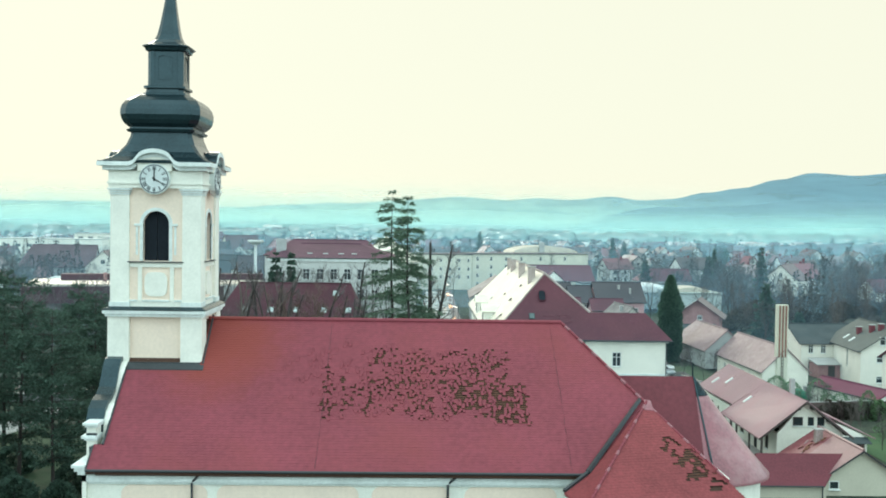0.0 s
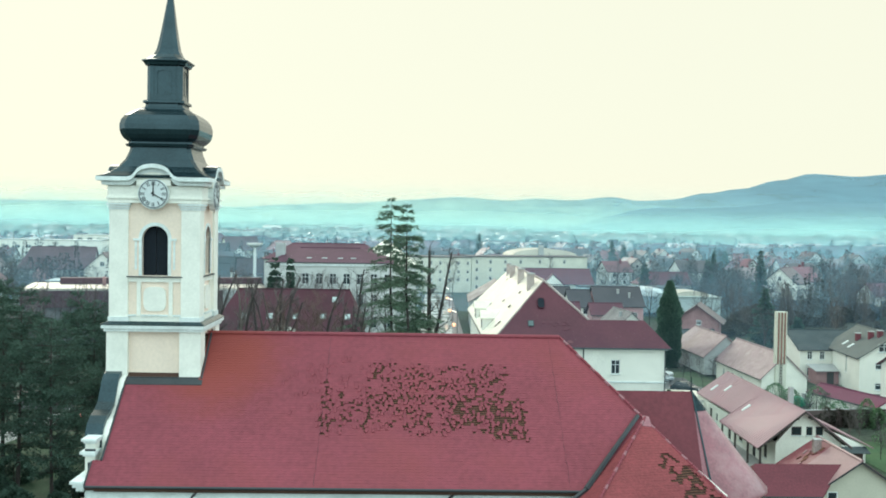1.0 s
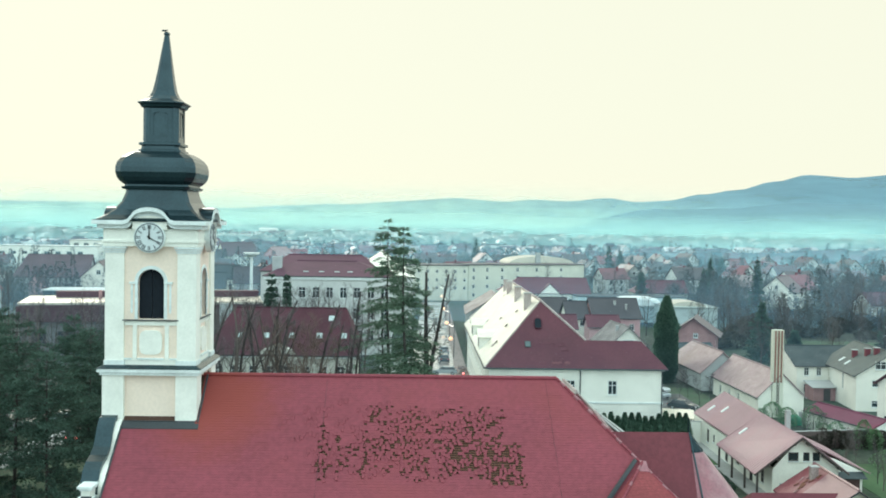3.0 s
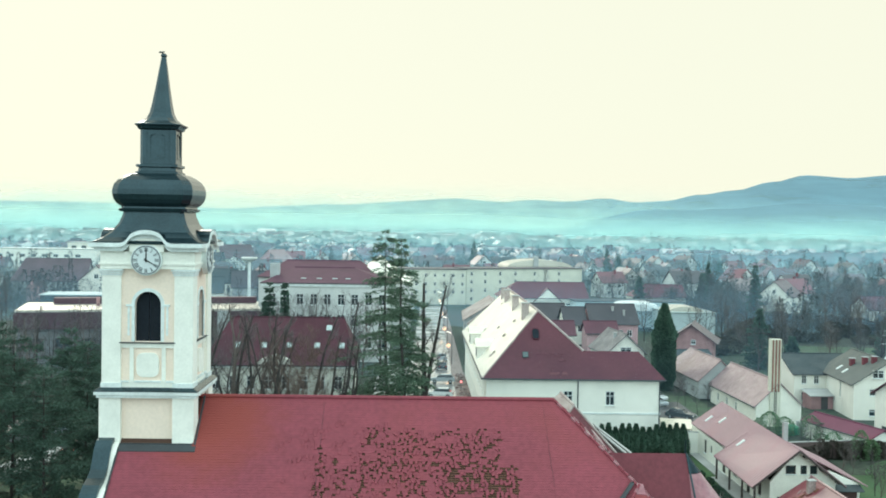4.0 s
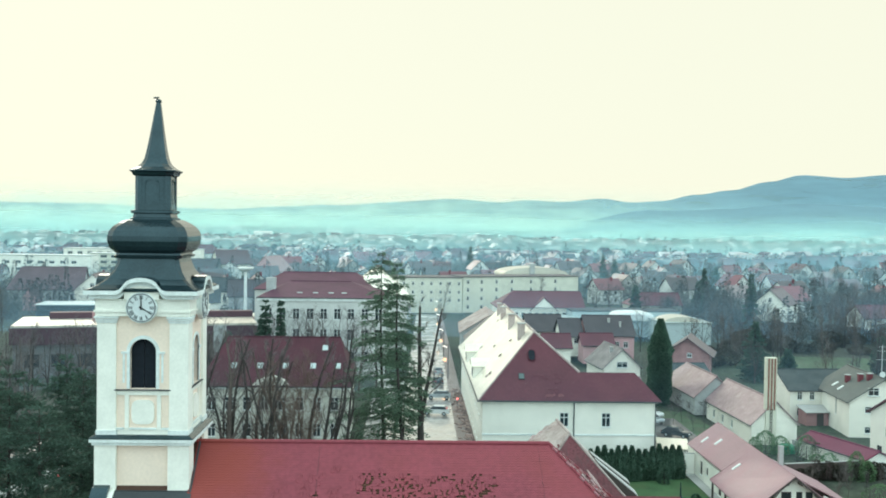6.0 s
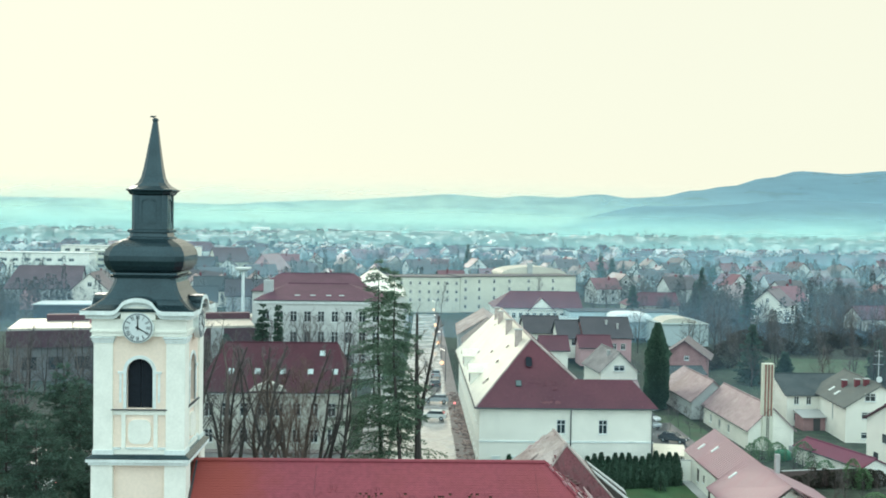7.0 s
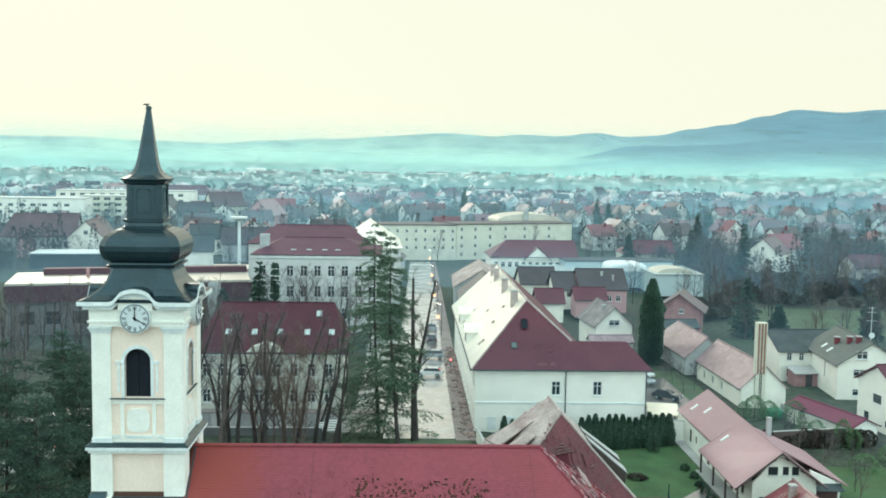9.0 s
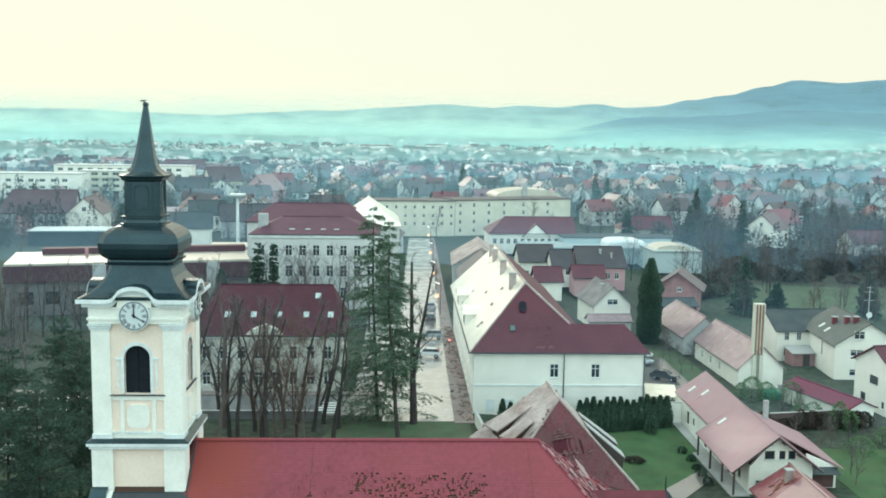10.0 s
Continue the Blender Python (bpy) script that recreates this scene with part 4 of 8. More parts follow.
# lower stage: corner pilasters
for sx in (-1, 1):
    for sy in (-1, 1):
        x0, x1 = sorted((sx * HB, sx * (HB - 1.25)))
        y0, y1 = sorted((sy * HB, sy * (HB - 1.25)))
        part("pilaster", boxes((x0, x1, y0, y1, 9, 16.45)), M["white_plaster"], tower)
        x0, x1 = sorted((sx * HS, sx * (HS - 1.10)))
        y0, y1 = sorted((sy * HS, sy * (HS - 1.10)))
        part("pilaster", boxes((x0, x1, y0, y1, 16.95, 23.95)), M["white_plaster"], tower)
        bm = bmesh.new()
        for dz, g in ((23.55, 0.05), (23.68, 0.10), (23.82, 0.16)):
            x0, x1 = sorted((sx * (HS + g), sx * (HS - 1.10 - g)))
            y0, y1 = sorted((sy * (HS + g), sy * (HS - 1.10 - g)))
            box(bm, x0, x1, y0, y1, dz, dz + 0.1)
        part("capital", bm, M["moulding"], tower)
        bm = bmesh.new()
        x0, x1 = sorted((sx * (HS + 0.05), sx * (HS - 1.16)))
        y0, y1 = sorted((sy * (HS + 0.05), sy * (HS - 1.16)))
        box(bm, x0, x1, y0, y1, 16.95, 17.25)
        part("pilaster_base", bm, M["moulding"], tower)
bm = bmesh.new()
ring4(bm, 2.4, 2.88, 16.4, 16.58)
ring4(bm, 2.4, 3.0, 16.58, 16.78)
part("belt_cornice", bm, M["moulding"], tower)
bm = bmesh.new()
loft(bm, [square_ring(3.03, 16.78, 0.02), square_ring(3.03, 16.82, 0.02), square_ring(2.72, 16.98, 0.02)])
part("belt_cover", bm, M["dark_sheet"], tower, "dark sheet-metal cover")
part("foot_flashing", boxes((-2.82, 2.86, -2.86, -2.765, 13.3, 13.74)), M["lead_trim"], tower)
bm = bmesh.new()
prism(bm, [(2.81, -2.9, 13.35), (2.81, -2.9, 13.72), (2.81, 0.1, 16.3), (2.81, 0.1, 15.9)], (0.1, 0, 0))
bmesh.ops.recalc_face_normals(bm, faces=bm.faces[:])
part("step_flashing", bm, M["lead_trim"], tower)
bm = bmesh.new()
slab(bm, [(-2.7, -3.30, 13.40), (2.95, -3.30, 13.40), (2.95, -2.80, 13.73), (-2.7, -2.80, 13.73)], 0.06)
part("apron_flashing", bm, M["lead_trim"], tower, "dark sheet-metal apron at the tower's foot")

bm = bmesh.new()
ring4(bm, 2.4, 2.74, 23.95, 24.18)
ring4(bm, 2.4, 2.82, 24.18, 24.30)
ring4(bm, 2.4, 2.74, 24.30, 24.96)
part("frieze", bm, M["white_plaster"], tower)
# belfry stage: four faces with an arched opening
half, sill_z, spring, orad = 0.76, 19.68, 21.85, 0.76
for face in range(4):
    rot = pose(0, 0, 0, 0, 0, 90 * face)
    bm = bmesh.new()
    yf = -2.52
    box(bm, -1.7, -half, yf, yf + 0.5, 19.4, 23.95)
    box(bm, half, 1.7, yf, yf + 0.5, 19.4, 23.95)
    box(bm, -half, half, yf, yf + 0.5, 19.4, sill_z)
    arc = [(orad * math.cos(a), yf, spring + orad * math.sin(a)) for a in [math.pi * k / 16 for k in range(17)]]
    for p, q in zip(arc, arc[1:]):
        prism(bm, [p, (p[0], yf, 23.95), (q[0], yf, 23.95), q], (0, 0.5, 0))
    bmesh.ops.remove_doubles(bm, verts=bm.verts[:], dist=0.0005)
    part("belfry_wall", bm, M["peach_plaster"], tower, at=rot)
    # architrave
    bm = bmesh.new()
    for s in (-1, 1):
        x0, x1 = sorted((s * half, s * (half + 0.18)))
        box(bm, x0, x1, yf - 0.06, yf + 0.06, sill_z, spring)
        x0, x1 = sorted((s * (half + 0.30), s * (half + 0.42)))
        box(bm, x0, x1, yf - 0.035, yf + 0.03, sill_z + 0.35, spring - 0.15)
        x0, x1 = sorted((s * half, s * (half + 0.50)))
        box(bm, x0, x1, yf - 0.09, yf + 0.06, spring - 0.12, spring + 0.02)
    o2 = [((orad + 0.2) * math.cos(a), yf - 0.06, spring + (orad + 0.2) * math.sin(a)) for a in [math.pi * k / 16 for k in range(17)]]
    i2 = [(p[0], yf - 0.06, p[2]) for p in arc]
    for k in range(16):
        prism(bm, [i2[k], o2[k], o2[k + 1], i2[k + 1]], (0, 0.12, 0))
    bmesh.ops.recalc_face_normals(bm, faces=bm.faces[:])
    part("architrave", bm, M["moulding"], tower, at=rot)
    for sx in (-1, 1):                   # two dark shutter leaves that meet in the middle
        bm = bmesh.new()
        edge = [(0.012 * sx, sill_z), (sx * half, sill_z)] + [(sx * orad * math.cos(a), spring + orad * math.sin(a)) for a in [math.pi * k / 16 for k in range(9)]]
        edge[-1] = (0.012 * sx, spring + orad)
        prism(bm, [(x, yf + 0.30, z) for x, z in edge], (0, 0.06, 0))
        for k in range(5):
            x0, x1 = sorted((sx * 0.04, sx * (half - 0.03 if k < 4 else 0.5)))
            box(bm, x0, x1, yf + 0.27, yf + 0.30, sill_z + 0.1 + k * 0.62, sill_z + 0.18 + k * 0.62)
        bmesh.ops.recalc_face_normals(bm, faces=bm.faces[:])
        part("shutter", bm, M["louvre"], tower, "dark closed belfry shutter", at=rot)
    part("sill_cover", boxes((-1.64, 1.64, -2.66, -2.45, 19.58, 19.64)), M["lead_trim"], tower, at=rot)
    # sunk panels below
    bm = bmesh.new()
    box(bm, -1.62, 1.62, yf - 0.03, yf + 0.1, 19.30, 19.56)
    box(bm, -1.62, 1.62, yf - 0.03, yf + 0.1, 16.98, 17.30)
    box(bm, -1.05, -0.82, yf - 0.03, yf + 0.1, 17.30, 19.30)
    box(bm, 0.82, 1.05, yf - 0.03, yf + 0.1, 17.30, 19.30)
    part("panel_frame", bm, M["white_plaster"], tower, at=rot)
    bm = bmesh.new()
    rr = [(math.copysign(abs(math.cos(a)) ** 0.55, math.cos(a)) * 0.66, yf - 0.05, 18.3 + math.copysign(abs(math.sin(a)) ** 0.55, math.sin(a)) * 0.72) for a in [2 * math.pi * k / 32 for k in range(32)]]
    prism(bm, rr, (0, 0.12, 0))
    bmesh.ops.recalc_face_normals(bm, faces=bm.faces[:])
    part("panel_medallion", bm, M["white_plaster"], tower, "rounded white plaster medallion", at=rot)
    bm = bmesh.new()
    for x0, x1 in ((-1.62, -1.05), (-0.82, 0.82), (1.05, 1.62)):
        box(bm, x0 + 0.04, x1 - 0.04, yf - 0.10, yf + 0.05, 17.28, 17.38)
    part("panel_ledge", bm, M["moulding"], tower, at=rot)
    # frieze, clock and arched cornice
    bm = bmesh.new()
    cz, cr = 24.48, 0.84
    disc = [(cr * 1.07 * math.cos(a), -3.03, cz + cr * 1.07 * math.sin(a)) for a in [2 * math.pi * k / 40 for k in range(40)]]
    prism(bm, disc, (0, 0.3, 0))
    bmesh.ops.recalc_face_normals(bm, faces=bm.faces[:])
    clock = part("clock", bm, M["moulding"], tower, "white round tower clock with black pointers", at=rot)
    bm = bmesh.new()
    prism(bm, [(cr * math.cos(a), -3.06, cz + cr * math.sin(a)) for a in [2 * math.pi * k / 40 for k in range(40)]], (0, 0.05, 0))
    bmesh.ops.recalc_face_normals(bm, faces=bm.faces[:])
    part("dial", bm, M["clock_face"], clock)
    bm = bmesh.new()
    for k, word in enumerate(("XII", "I", "II", "III", "IV", "V", "VI", "VII", "VIII", "IX", "X", "XI")):
        am = math.pi / 2 - math.pi * 2 * k / 12
        rd, tg = (math.cos(am), math.sin(am)), (math.sin(am), -math.cos(am))
        width = {"I": 0.062, "V": 0.11, "X": 0.12}
        at_ = -sum(width[c] for c in word) / 2
        for c in word:
            m0 = at_ + width[c] / 2
            at_ += width[c]
            e_ = width[c] / 2 - 0.022
            for u0, u1 in {"I": ((m0, m0),), "V": ((m0, m0 - e_), (m0, m0 + e_)), "X": ((m0 - e_, m0 + e_), (m0 + e_, m0 - e_))}[c]:
                q = []
                for u, v in ((u0 - 0.017, 0.50), (u0 + 0.017, 0.50), (u1 + 0.017, 0.74), (u1 - 0.017, 0.74)):
                    q.append((rd[0] * v + tg[0] * u, -3.08, cz + rd[1] * v + tg[1] * u))
                prism(bm, q, (0, 0.03, 0))
    for k in range(36):
        a0, a1 = math.pi * 2 * k / 36, math.pi * 2 * (k + 1) / 36
        prism(bm, [(r_ * math.cos(a_), -3.08, cz + r_ * math.sin(a_)) for r_, a_ in ((0.78, a0), (0.78, a1), (0.84, a1), (0.84, a0))], (0, 0.03, 0))
    bmesh.ops.recalc_face_normals(bm, faces=bm.faces[:])
    tagged(part("dial_ring", bm, M["dial_mark"], clock, "dark rim and Roman numerals of the dial"), kind="stuff")
    bm = bmesh.new()
    for ang, ln, wd in ((0, 0.66, 0.045), (119, 0.66, 0.05)):
        a = radians(90 - ang)
        dx, dz = math.cos(a), math.sin(a)
        prism(bm, [(-dz * wd - dx * 0.12, -3.11, cz + dx * wd - dz * 0.12), (dz * wd - dx * 0.12, -3.11, cz - dx * wd - dz * 0.12), (dx * ln + dz * 0.02, -3.11, cz + dz * ln), (dx * ln - dz * 0.02, -3.11, cz + dz * ln)], (0, 0.03, 0))
    bmesh.ops.recalc_face_normals(bm, faces=bm.faces[:])
    part("clock_hand", bm, M["clock_black"], clock)
    # cornice with the arch over the clock
    line = [(-3.45, 25.2), (-1.45, 25.2), (-1.22, 25.28), (-1.02, 25.5)] + [(1.0 * math.cos(a), 25.45 + 0.52 * math.sin(a)) for a in [math.pi * (0.92 - 0.84 * k / 10) for k in range(11)]] + [(1.02, 25.5), (1.22, 25.28), (1.45, 25.2), (3.45, 25.2)]
    for nm, dz0, dz1, out in (("cornice", 0.02, 0.26, 3.28), ("cornice_bed", -0.22, 0.02, 3.02)):
        bm = bmesh.new()
        for (xa, za), (xb, zb) in zip(line, line[1:]):
            deep = 0.72 if nm == "cornice" else 0.5
            lim = out if face % 2 == 0 else out - deep
            xa, xb = max(-lim, min(lim, xa)), max(-lim, min(lim, xb))
            if xb - xa < 1e-3:
                continue
            prism(bm, [(xa, -out, za + dz0), (xb, -out, zb + dz0), (xb, -out, zb + dz1), (xa, -out, za + dz1)], (0, deep, 0))
        bmesh.ops.remove_doubles(bm, verts=bm.verts[:], dist=0.001)
        bmesh.ops.recalc_face_normals(bm, faces=bm.faces[:])
        part(nm, bm, M["moulding"], tower, at=rot)
    bm = bmesh.new()
    tym = [(-1.0, 24.95)] + [(1.0 * math.cos(a), 25.45 + 0.5 * math.sin(a)) for a in [math.pi * (0.94 - 0.88 * k / 10) for k in range(11)]] + [(1.0, 24.95)]
    prism(bm, [(x, -3.0, z) for x, z in tym], (0, 1.7, 0))
    bmesh.ops.recalc_face_normals(bm, faces=bm.faces[:])
    part("tympanum", bm, M["white_plaster"], tower, at=rot)
    # dark sheet on top of the cornice
    bm = bmesh.new()
    for (xa, za), (xb, zb) in zip(line, line[1:]):
        lim = 3.24 if face % 2 == 0 else 2.50
        xa, xb = max(-lim, min(lim, xa)), max(-lim, min(lim, xb))
        if xb - xa > 1e-3:
            prism(bm, [(xa, -3.24, za + 0.264), (xb, -3.24, zb + 0.264), (xb, -3.24, zb + 0.31), (xa, -3.24, za + 0.31)], (0, 0.74, 0))
    bmesh.ops.remove_doubles(bm, verts=bm.verts[:], dist=0.001)
    bmesh.ops.recalc_face_normals(bm, faces=bm.faces[:])
    part("cornice_cover", bm, M["dark_sheet"], tower, "dark sheet-metal cover", at=rot)
    # small vaulted roof behind the arch
    bm = bmesh.new()
    va = [(1.10 * math.cos(a), -3.20, 25.66 + 0.58 * math.sin(a) * 0.98) for a in [math.pi * k / 10 for k in range(11)]]
    vb = [(x * 0.9, -1.7, z + 0.05) for x, y, z in va]
    A_ = [bm.verts.new(p) for p in va]
    B_ = [bm.verts.new(p) for p in vb]
    for k in range(10):
        bm.faces.new((A_[k], A_[k + 1], B_[k + 1], B_[k]))
    bmesh.ops.solidify(bm, geom=bm.faces[:], thickness=0.05)
    part("clock_gable_cover", bm, M["dark_sheet"], tower, at=rot)

# helmet, lantern and spire
helm = [(25.40, 3.10, 0.10), (25.54, 3.12, 0.10), (25.62, 2.96, 0.12), (25.78, 2.70, 0.14), (26.1, 2.34, 0.18), (26.55, 2.02, 0.20), (27.05, 1.84, 0.22), (27.28, 1.80, 0.22),
        (27.32, 1.98, 0.24), (27.46, 2.04, 0.24), (27.50, 1.90, 0.24), (27.60, 1.88, 0.24), (27.64, 1.98, 0.40), (27.80, 2.16, 0.42), (28.02, 2.29, 0.44), (28.32, 2.36, 0.44), (28.62, 2.36, 0.44),
        (28.92, 2.28, 0.44), (29.18, 2.10, 0.42), (29.38, 1.84, 0.40), (29.54, 1.52, 0.24), (29.62, 1.26, 0.24), (29.70, 1.26, 0.24), (29.74, 1.14, 0.24), (29.95, 1.10, 0.24), (30.0, 1.24, 0.26), (30.14, 1.24, 0.26), (30.18, 1.06, 0.24)]
bm = bmesh.new()
loft(bm, [square_ring(h, z, c) for z, h, c in helm])
part("helmet", bm, M["dark_sheet"], tower, "dark onion-shaped sheet-metal helmet", at=pose(0.04, 0, 0))
bm = bmesh.new()
loft(bm, [square_ring(1.06, 30.18, 0.22), square_ring(1.02, 32.25, 0.22)])
lantern = part("lantern", bm, M["dark_sheet"], tower, "dark metal lantern with blind panels", at=pose(0.07, 0, 0))
for face in range(4):
    bm = bmesh.new()
    rim = [(-0.42, 30.55), (0.42, 30.55), (0.42, 31.75)] + [(0.42 * math.cos(a), 31.75 + 0.25 * math.sin(a)) for a in [math.pi * k / 8 for k in range(1, 8)]] + [(-0.42, 31.75)]
    for (xa, za), (xb, zb) in zip(rim, rim[1:] + rim[:1]):
        tube(bm, (xa, -1.05, za), (xb, -1.05, zb), 0.05, 0.05, 4)
    box(bm, -0.84, -0.60, -1.08, -1.0, 30.3, 32.2)
    box(bm, 0.60, 0.72, -1.08, -1.0, 30.3, 32.2)
    part("lantern_panel", bm, M["dark_sheet"], lantern, at=pose(0, 0, 0, 0, 0, 90 * face))
bm = bmesh.new()
sp = [(32.20, 1.05, 0.34), (32.28, 1.2, 0.36), (32.42, 1.25, 0.38), (32.52, 1.38, 0.42), (32.58, 1.38, 0.42), (32.64, 1.22, 0.40), (32.78, 1.0, 0.36), (32.98, 0.80, 0.32), (33.3, 0.66, 0.28), (33.9, 0.54, 0.23), (34.8, 0.40, 0.17), (35.8, 0.26, 0.11), (36.7, 0.13, 0.05), (36.75, 0.17, 0.05), (36.86, 0.15, 0.05), (36.92, 0.05, 0.02)]
loft(bm, [square_ring(h, z, c, 0.07 + 0.025 * (z - 32.2)) for z, h, c in sp])
part("spire", bm, M["dark_sheet"], tower, "slender dark metal spire")
bm = bmesh.new()
tube(bm, (0, 0, 36.85), (-0.22, 0, 37.05), 0.05, 0.03, 6)
tube(bm, (-0.3, 0, 36.98), (0.05, 0, 37.02), 0.04, 0.04, 6)
part("finial", bm, M["dark_sheet"], tower, "bent finial", at=pose(0.17, 0, 0))


M["rust"] = mat("rust", (0.26, 0.13, 0.09), 0.7, vary=0.3, scale=3)
M["school_wall"] = mat("school_wall", (0.56, 0.58, 0.56), 0.92, vary=0.08, dirt=(0.42, 0.43, 0.42), dirt_amt=0.4)
M["parish_wall"] = mat("parish_wall", (0.60, 0.60, 0.53), 0.92, vary=0.1, dirt=(0.27, 0.27, 0.25), dirt_amt=0.6, dirt_scale=0.3)
M["parish_tile"] = mat("parish_tile", (0.066, 0.020, 0.030), 0.75, spec=0.25, vary=0.25, scale=1.1, dirt=(0.055, 0.026, 0.034), dirt_amt=0.7, bump=0.6, bump_scale=7)
M["school_tile"] = mat("school_tile", (0.092, 0.038, 0.062), 0.7, spec=0.3, vary=0.2, scale=1.0, dirt=(0.062, 0.030, 0.044), dirt_amt=0.6, bump=0.3, bump_scale=6)
# rooflight glass, the mirrored sky put into its pale base colour
M["sky_glass"] = mat("sky_glass", (0.42, 0.52, 0.52), 0.1, vary=0.05)
M["magenta_sheet"] = mat("magenta_sheet", (0.135, 0.015, 0.048), 0.6, vary=0.12, coat=0.08)
M["beige"] = mat("beige", (0.56, 0.54, 0.44), 0.9, vary=0.05, dirt=(0.42, 0.40, 0.33), dirt_amt=0.3)
M["patched_tile"] = mat("patched_tile", (0.20, 0.045, 0.058), 0.5, vary=0.15, dirt=(0.34, 0.20, 0.20), dirt_amt=0.7, dirt_scale=0.35, bump=0.3)
# pale pink base stands for sky glare over the red tiles
M["glare_tile"] = mat("glare_tile", (0.29, 0.165, 0.175), 0.5, vary=0.15, dirt=(0.30, 0.14, 0.15), dirt_amt=0.6, dirt_scale=0.4, bump=0.3, coat=0.4, coat_rough=0.35)
M["wing_tile"] = mat("wing_tile", (0.135, 0.030, 0.042), 0.65, spec=0.3, vary=0.18, dirt=(0.11, 0.026, 0.038), dirt_amt=0.6, bump=0.4, bump_scale=6)
M["fallen_brick"] = mat("fallen_brick", (0.165, 0.085, 0.085), 0.85, vary=0.3, scale=4, dirt=(0.16, 0.10, 0.10), dirt_amt=0.6, bump=0.4)
M["hip_boards"] = mat("hip_boards", (0.150, 0.040, 0.050), 0.7, vary=0.4, scale=1.4, dirt=(0.090, 0.048, 0.050), dirt_amt=0.8, dirt_scale=0.7, bump=0.5)


# ---------------- street and yards ----------------
def flat(name, pts, z, material, label, category, t=0.06):
    bm = bmesh.new()
    slab(bm, [(x, y, z + ground_z(x, y)) for x, y in pts], t)
    return tagged(part(name, bm, material), label, category, kind="structure")


flat("road", [(13.4, 58.0), (22.2, 58.0), (22.6, 120), (24, 260), (17.5, 260), (15.0, 120)], 0.04, M["asphalt_glare"], "wet asphalt street with sky glare put into its pale colour", "road")
flat("road", [(-70, 60.5), (13.36, 60.5), (13.36, 69.5), (-70, 69.5)], 0.035, M["asphalt_dull"], "grey asphalt cross street in front of the old house", "road")
for k in range(5):
    flat("crossing_stripe", [(5.2, 61.4 + k * 1.1), (7.4, 61.4 + k * 1.1), (7.4, 61.9 + k * 1.1), (5.2, 61.9 + k * 1.1)], 0.045, M["frame_white"], "worn white zebra crossing stripe", "road marking", 0.005)
flat("plaza", [(9.4, 72.0), (13.3, 72.0), (14.6, 119.5), (14.9, 128), (9.4, 128)], 0.03, M["asphalt_glare"], "wet asphalt yard beside the street, sky glare in its colour", "yard")
flat("pavement", [(22.2, 57.0), (24.62, 57.0), (24.62, 120), (25.6, 260), (24.0, 260), (22.6, 120)], 0.14, M["paving"], "wet paved footway along the street", "pavement", 0.16)
flat("pavement", [(-70, 69.5), (13.0, 69.5), (13.0, 71.5), (-70, 71.5)], 0.14, M["paving"], "footway along the cross street", "pavement", 0.16)
flat("yard", [(48.6, 67), (62, 63), (62, 104), (48.6, 104)], 0.05, M["dull_grass"], "damp grass yard with parked cars", "yard")
flat("drive", [(49.3, 74), (58.0, 74), (58.0, 98), (49.3, 98)], 0.075, M["asphalt_dull"], "wet gravel parking strip", "yard")
flat("lawn", [(37.0, 36.0), (43.5, 34.0), (50.0, 49.0), (50.0, 59.8), (36.0, 56.6)], 0.05, M["lawn"], "bright green lawn behind the hedge", "lawn")
flat("lawn", [(-48.0, 18.0), (-4.0, 18.0), (-4.0, 46.0), (-48.0, 46.0)], 0.03, M["dull_grass"], "park grass under the pines", "lawn")
flat("path", [(-34.0, 20.0), (-30.0, 20.0), (-22.0, 60.0), (-26.0, 60.0)], 0.06, M["concrete"], "pale park path under the pines", "path")
flat("lawn", [(5.0, 44.0), (24.0, 44.0), (24.0, 57.6), (8.0, 57.6)], 0.05, M["dull_grass"], "grass strip behind the church", "lawn")
flat("path", [(40.2, 35.0), (42.8, 33.4), (49.2, 41.6), (49.0, 44.6)], 0.085, M["asphalt_dull"], "blue-grey paved garden path", "path", 0.08)

flat("lawn", [(62.5, 28), (86, 24), (86, 50), (62.5, 52)], 0.04, M["lawn"], "rough grass in the gardens", "lawn")
# cream base paints the sky's glare on wet roofs; the coat adds gloss
M["wet_glare"] = mat("wet_glare", (0.88, 0.83, 0.68), 0.30, metal=0.0, vary=0.10, scale=1.0, dirt=(0.58, 0.52, 0.46), dirt_amt=0.4, dirt_scale=0.4, bump=0.25, bump_scale=5, coat=1.0, coat_rough=0.22, coat_ior=2.3)
# ---------------- long-roofed corner house by the street ----------------
corner = thing("corner_house", 0, 0, 0, 0, "long white two-storey house with a steep red hipped roof", "house")
AX0, AX1, AXE, AY0, AY1 = 24.7, 40.0, 46.2, 61.6, 113.5
part("plinth", boxes((AX0, AXE, AY0, 72, -1.5, -0.004)), M["house_white"], corner)
facade(corner, "wall", AX0, AY0, 0, AXE - AX0, 8.0, 0.4, [(9.55, 4.62, 1.12, 1.76), (14.75, 4.62, 1.12, 1.76)], M["house_white"])
for u in (1.6, 4.0, 6.6):                 # blind niches of the ground floor
    part("niche", boxes((AX0 + u, AX0 + u + 1.0, AY0 - 0.03, AY0 - 0.004, 0.2, 1.7), (AX0 + u - 0.1, AX0 + u + 1.1, AY0 - 0.08, AY0 - 0.004, 1.7, 1.84)), M["moulding"], corner)
facade(corner, "wall", AX0, AY1, -90, AY1 - AY0 - 0.4, 8.0, 0.4, win_row(14, 2.0, 3.6, 5.0, 1.2, 1.8) + win_row(14, 2.0, 3.6, 1.2, 1.2, 1.9), M["house_white"])
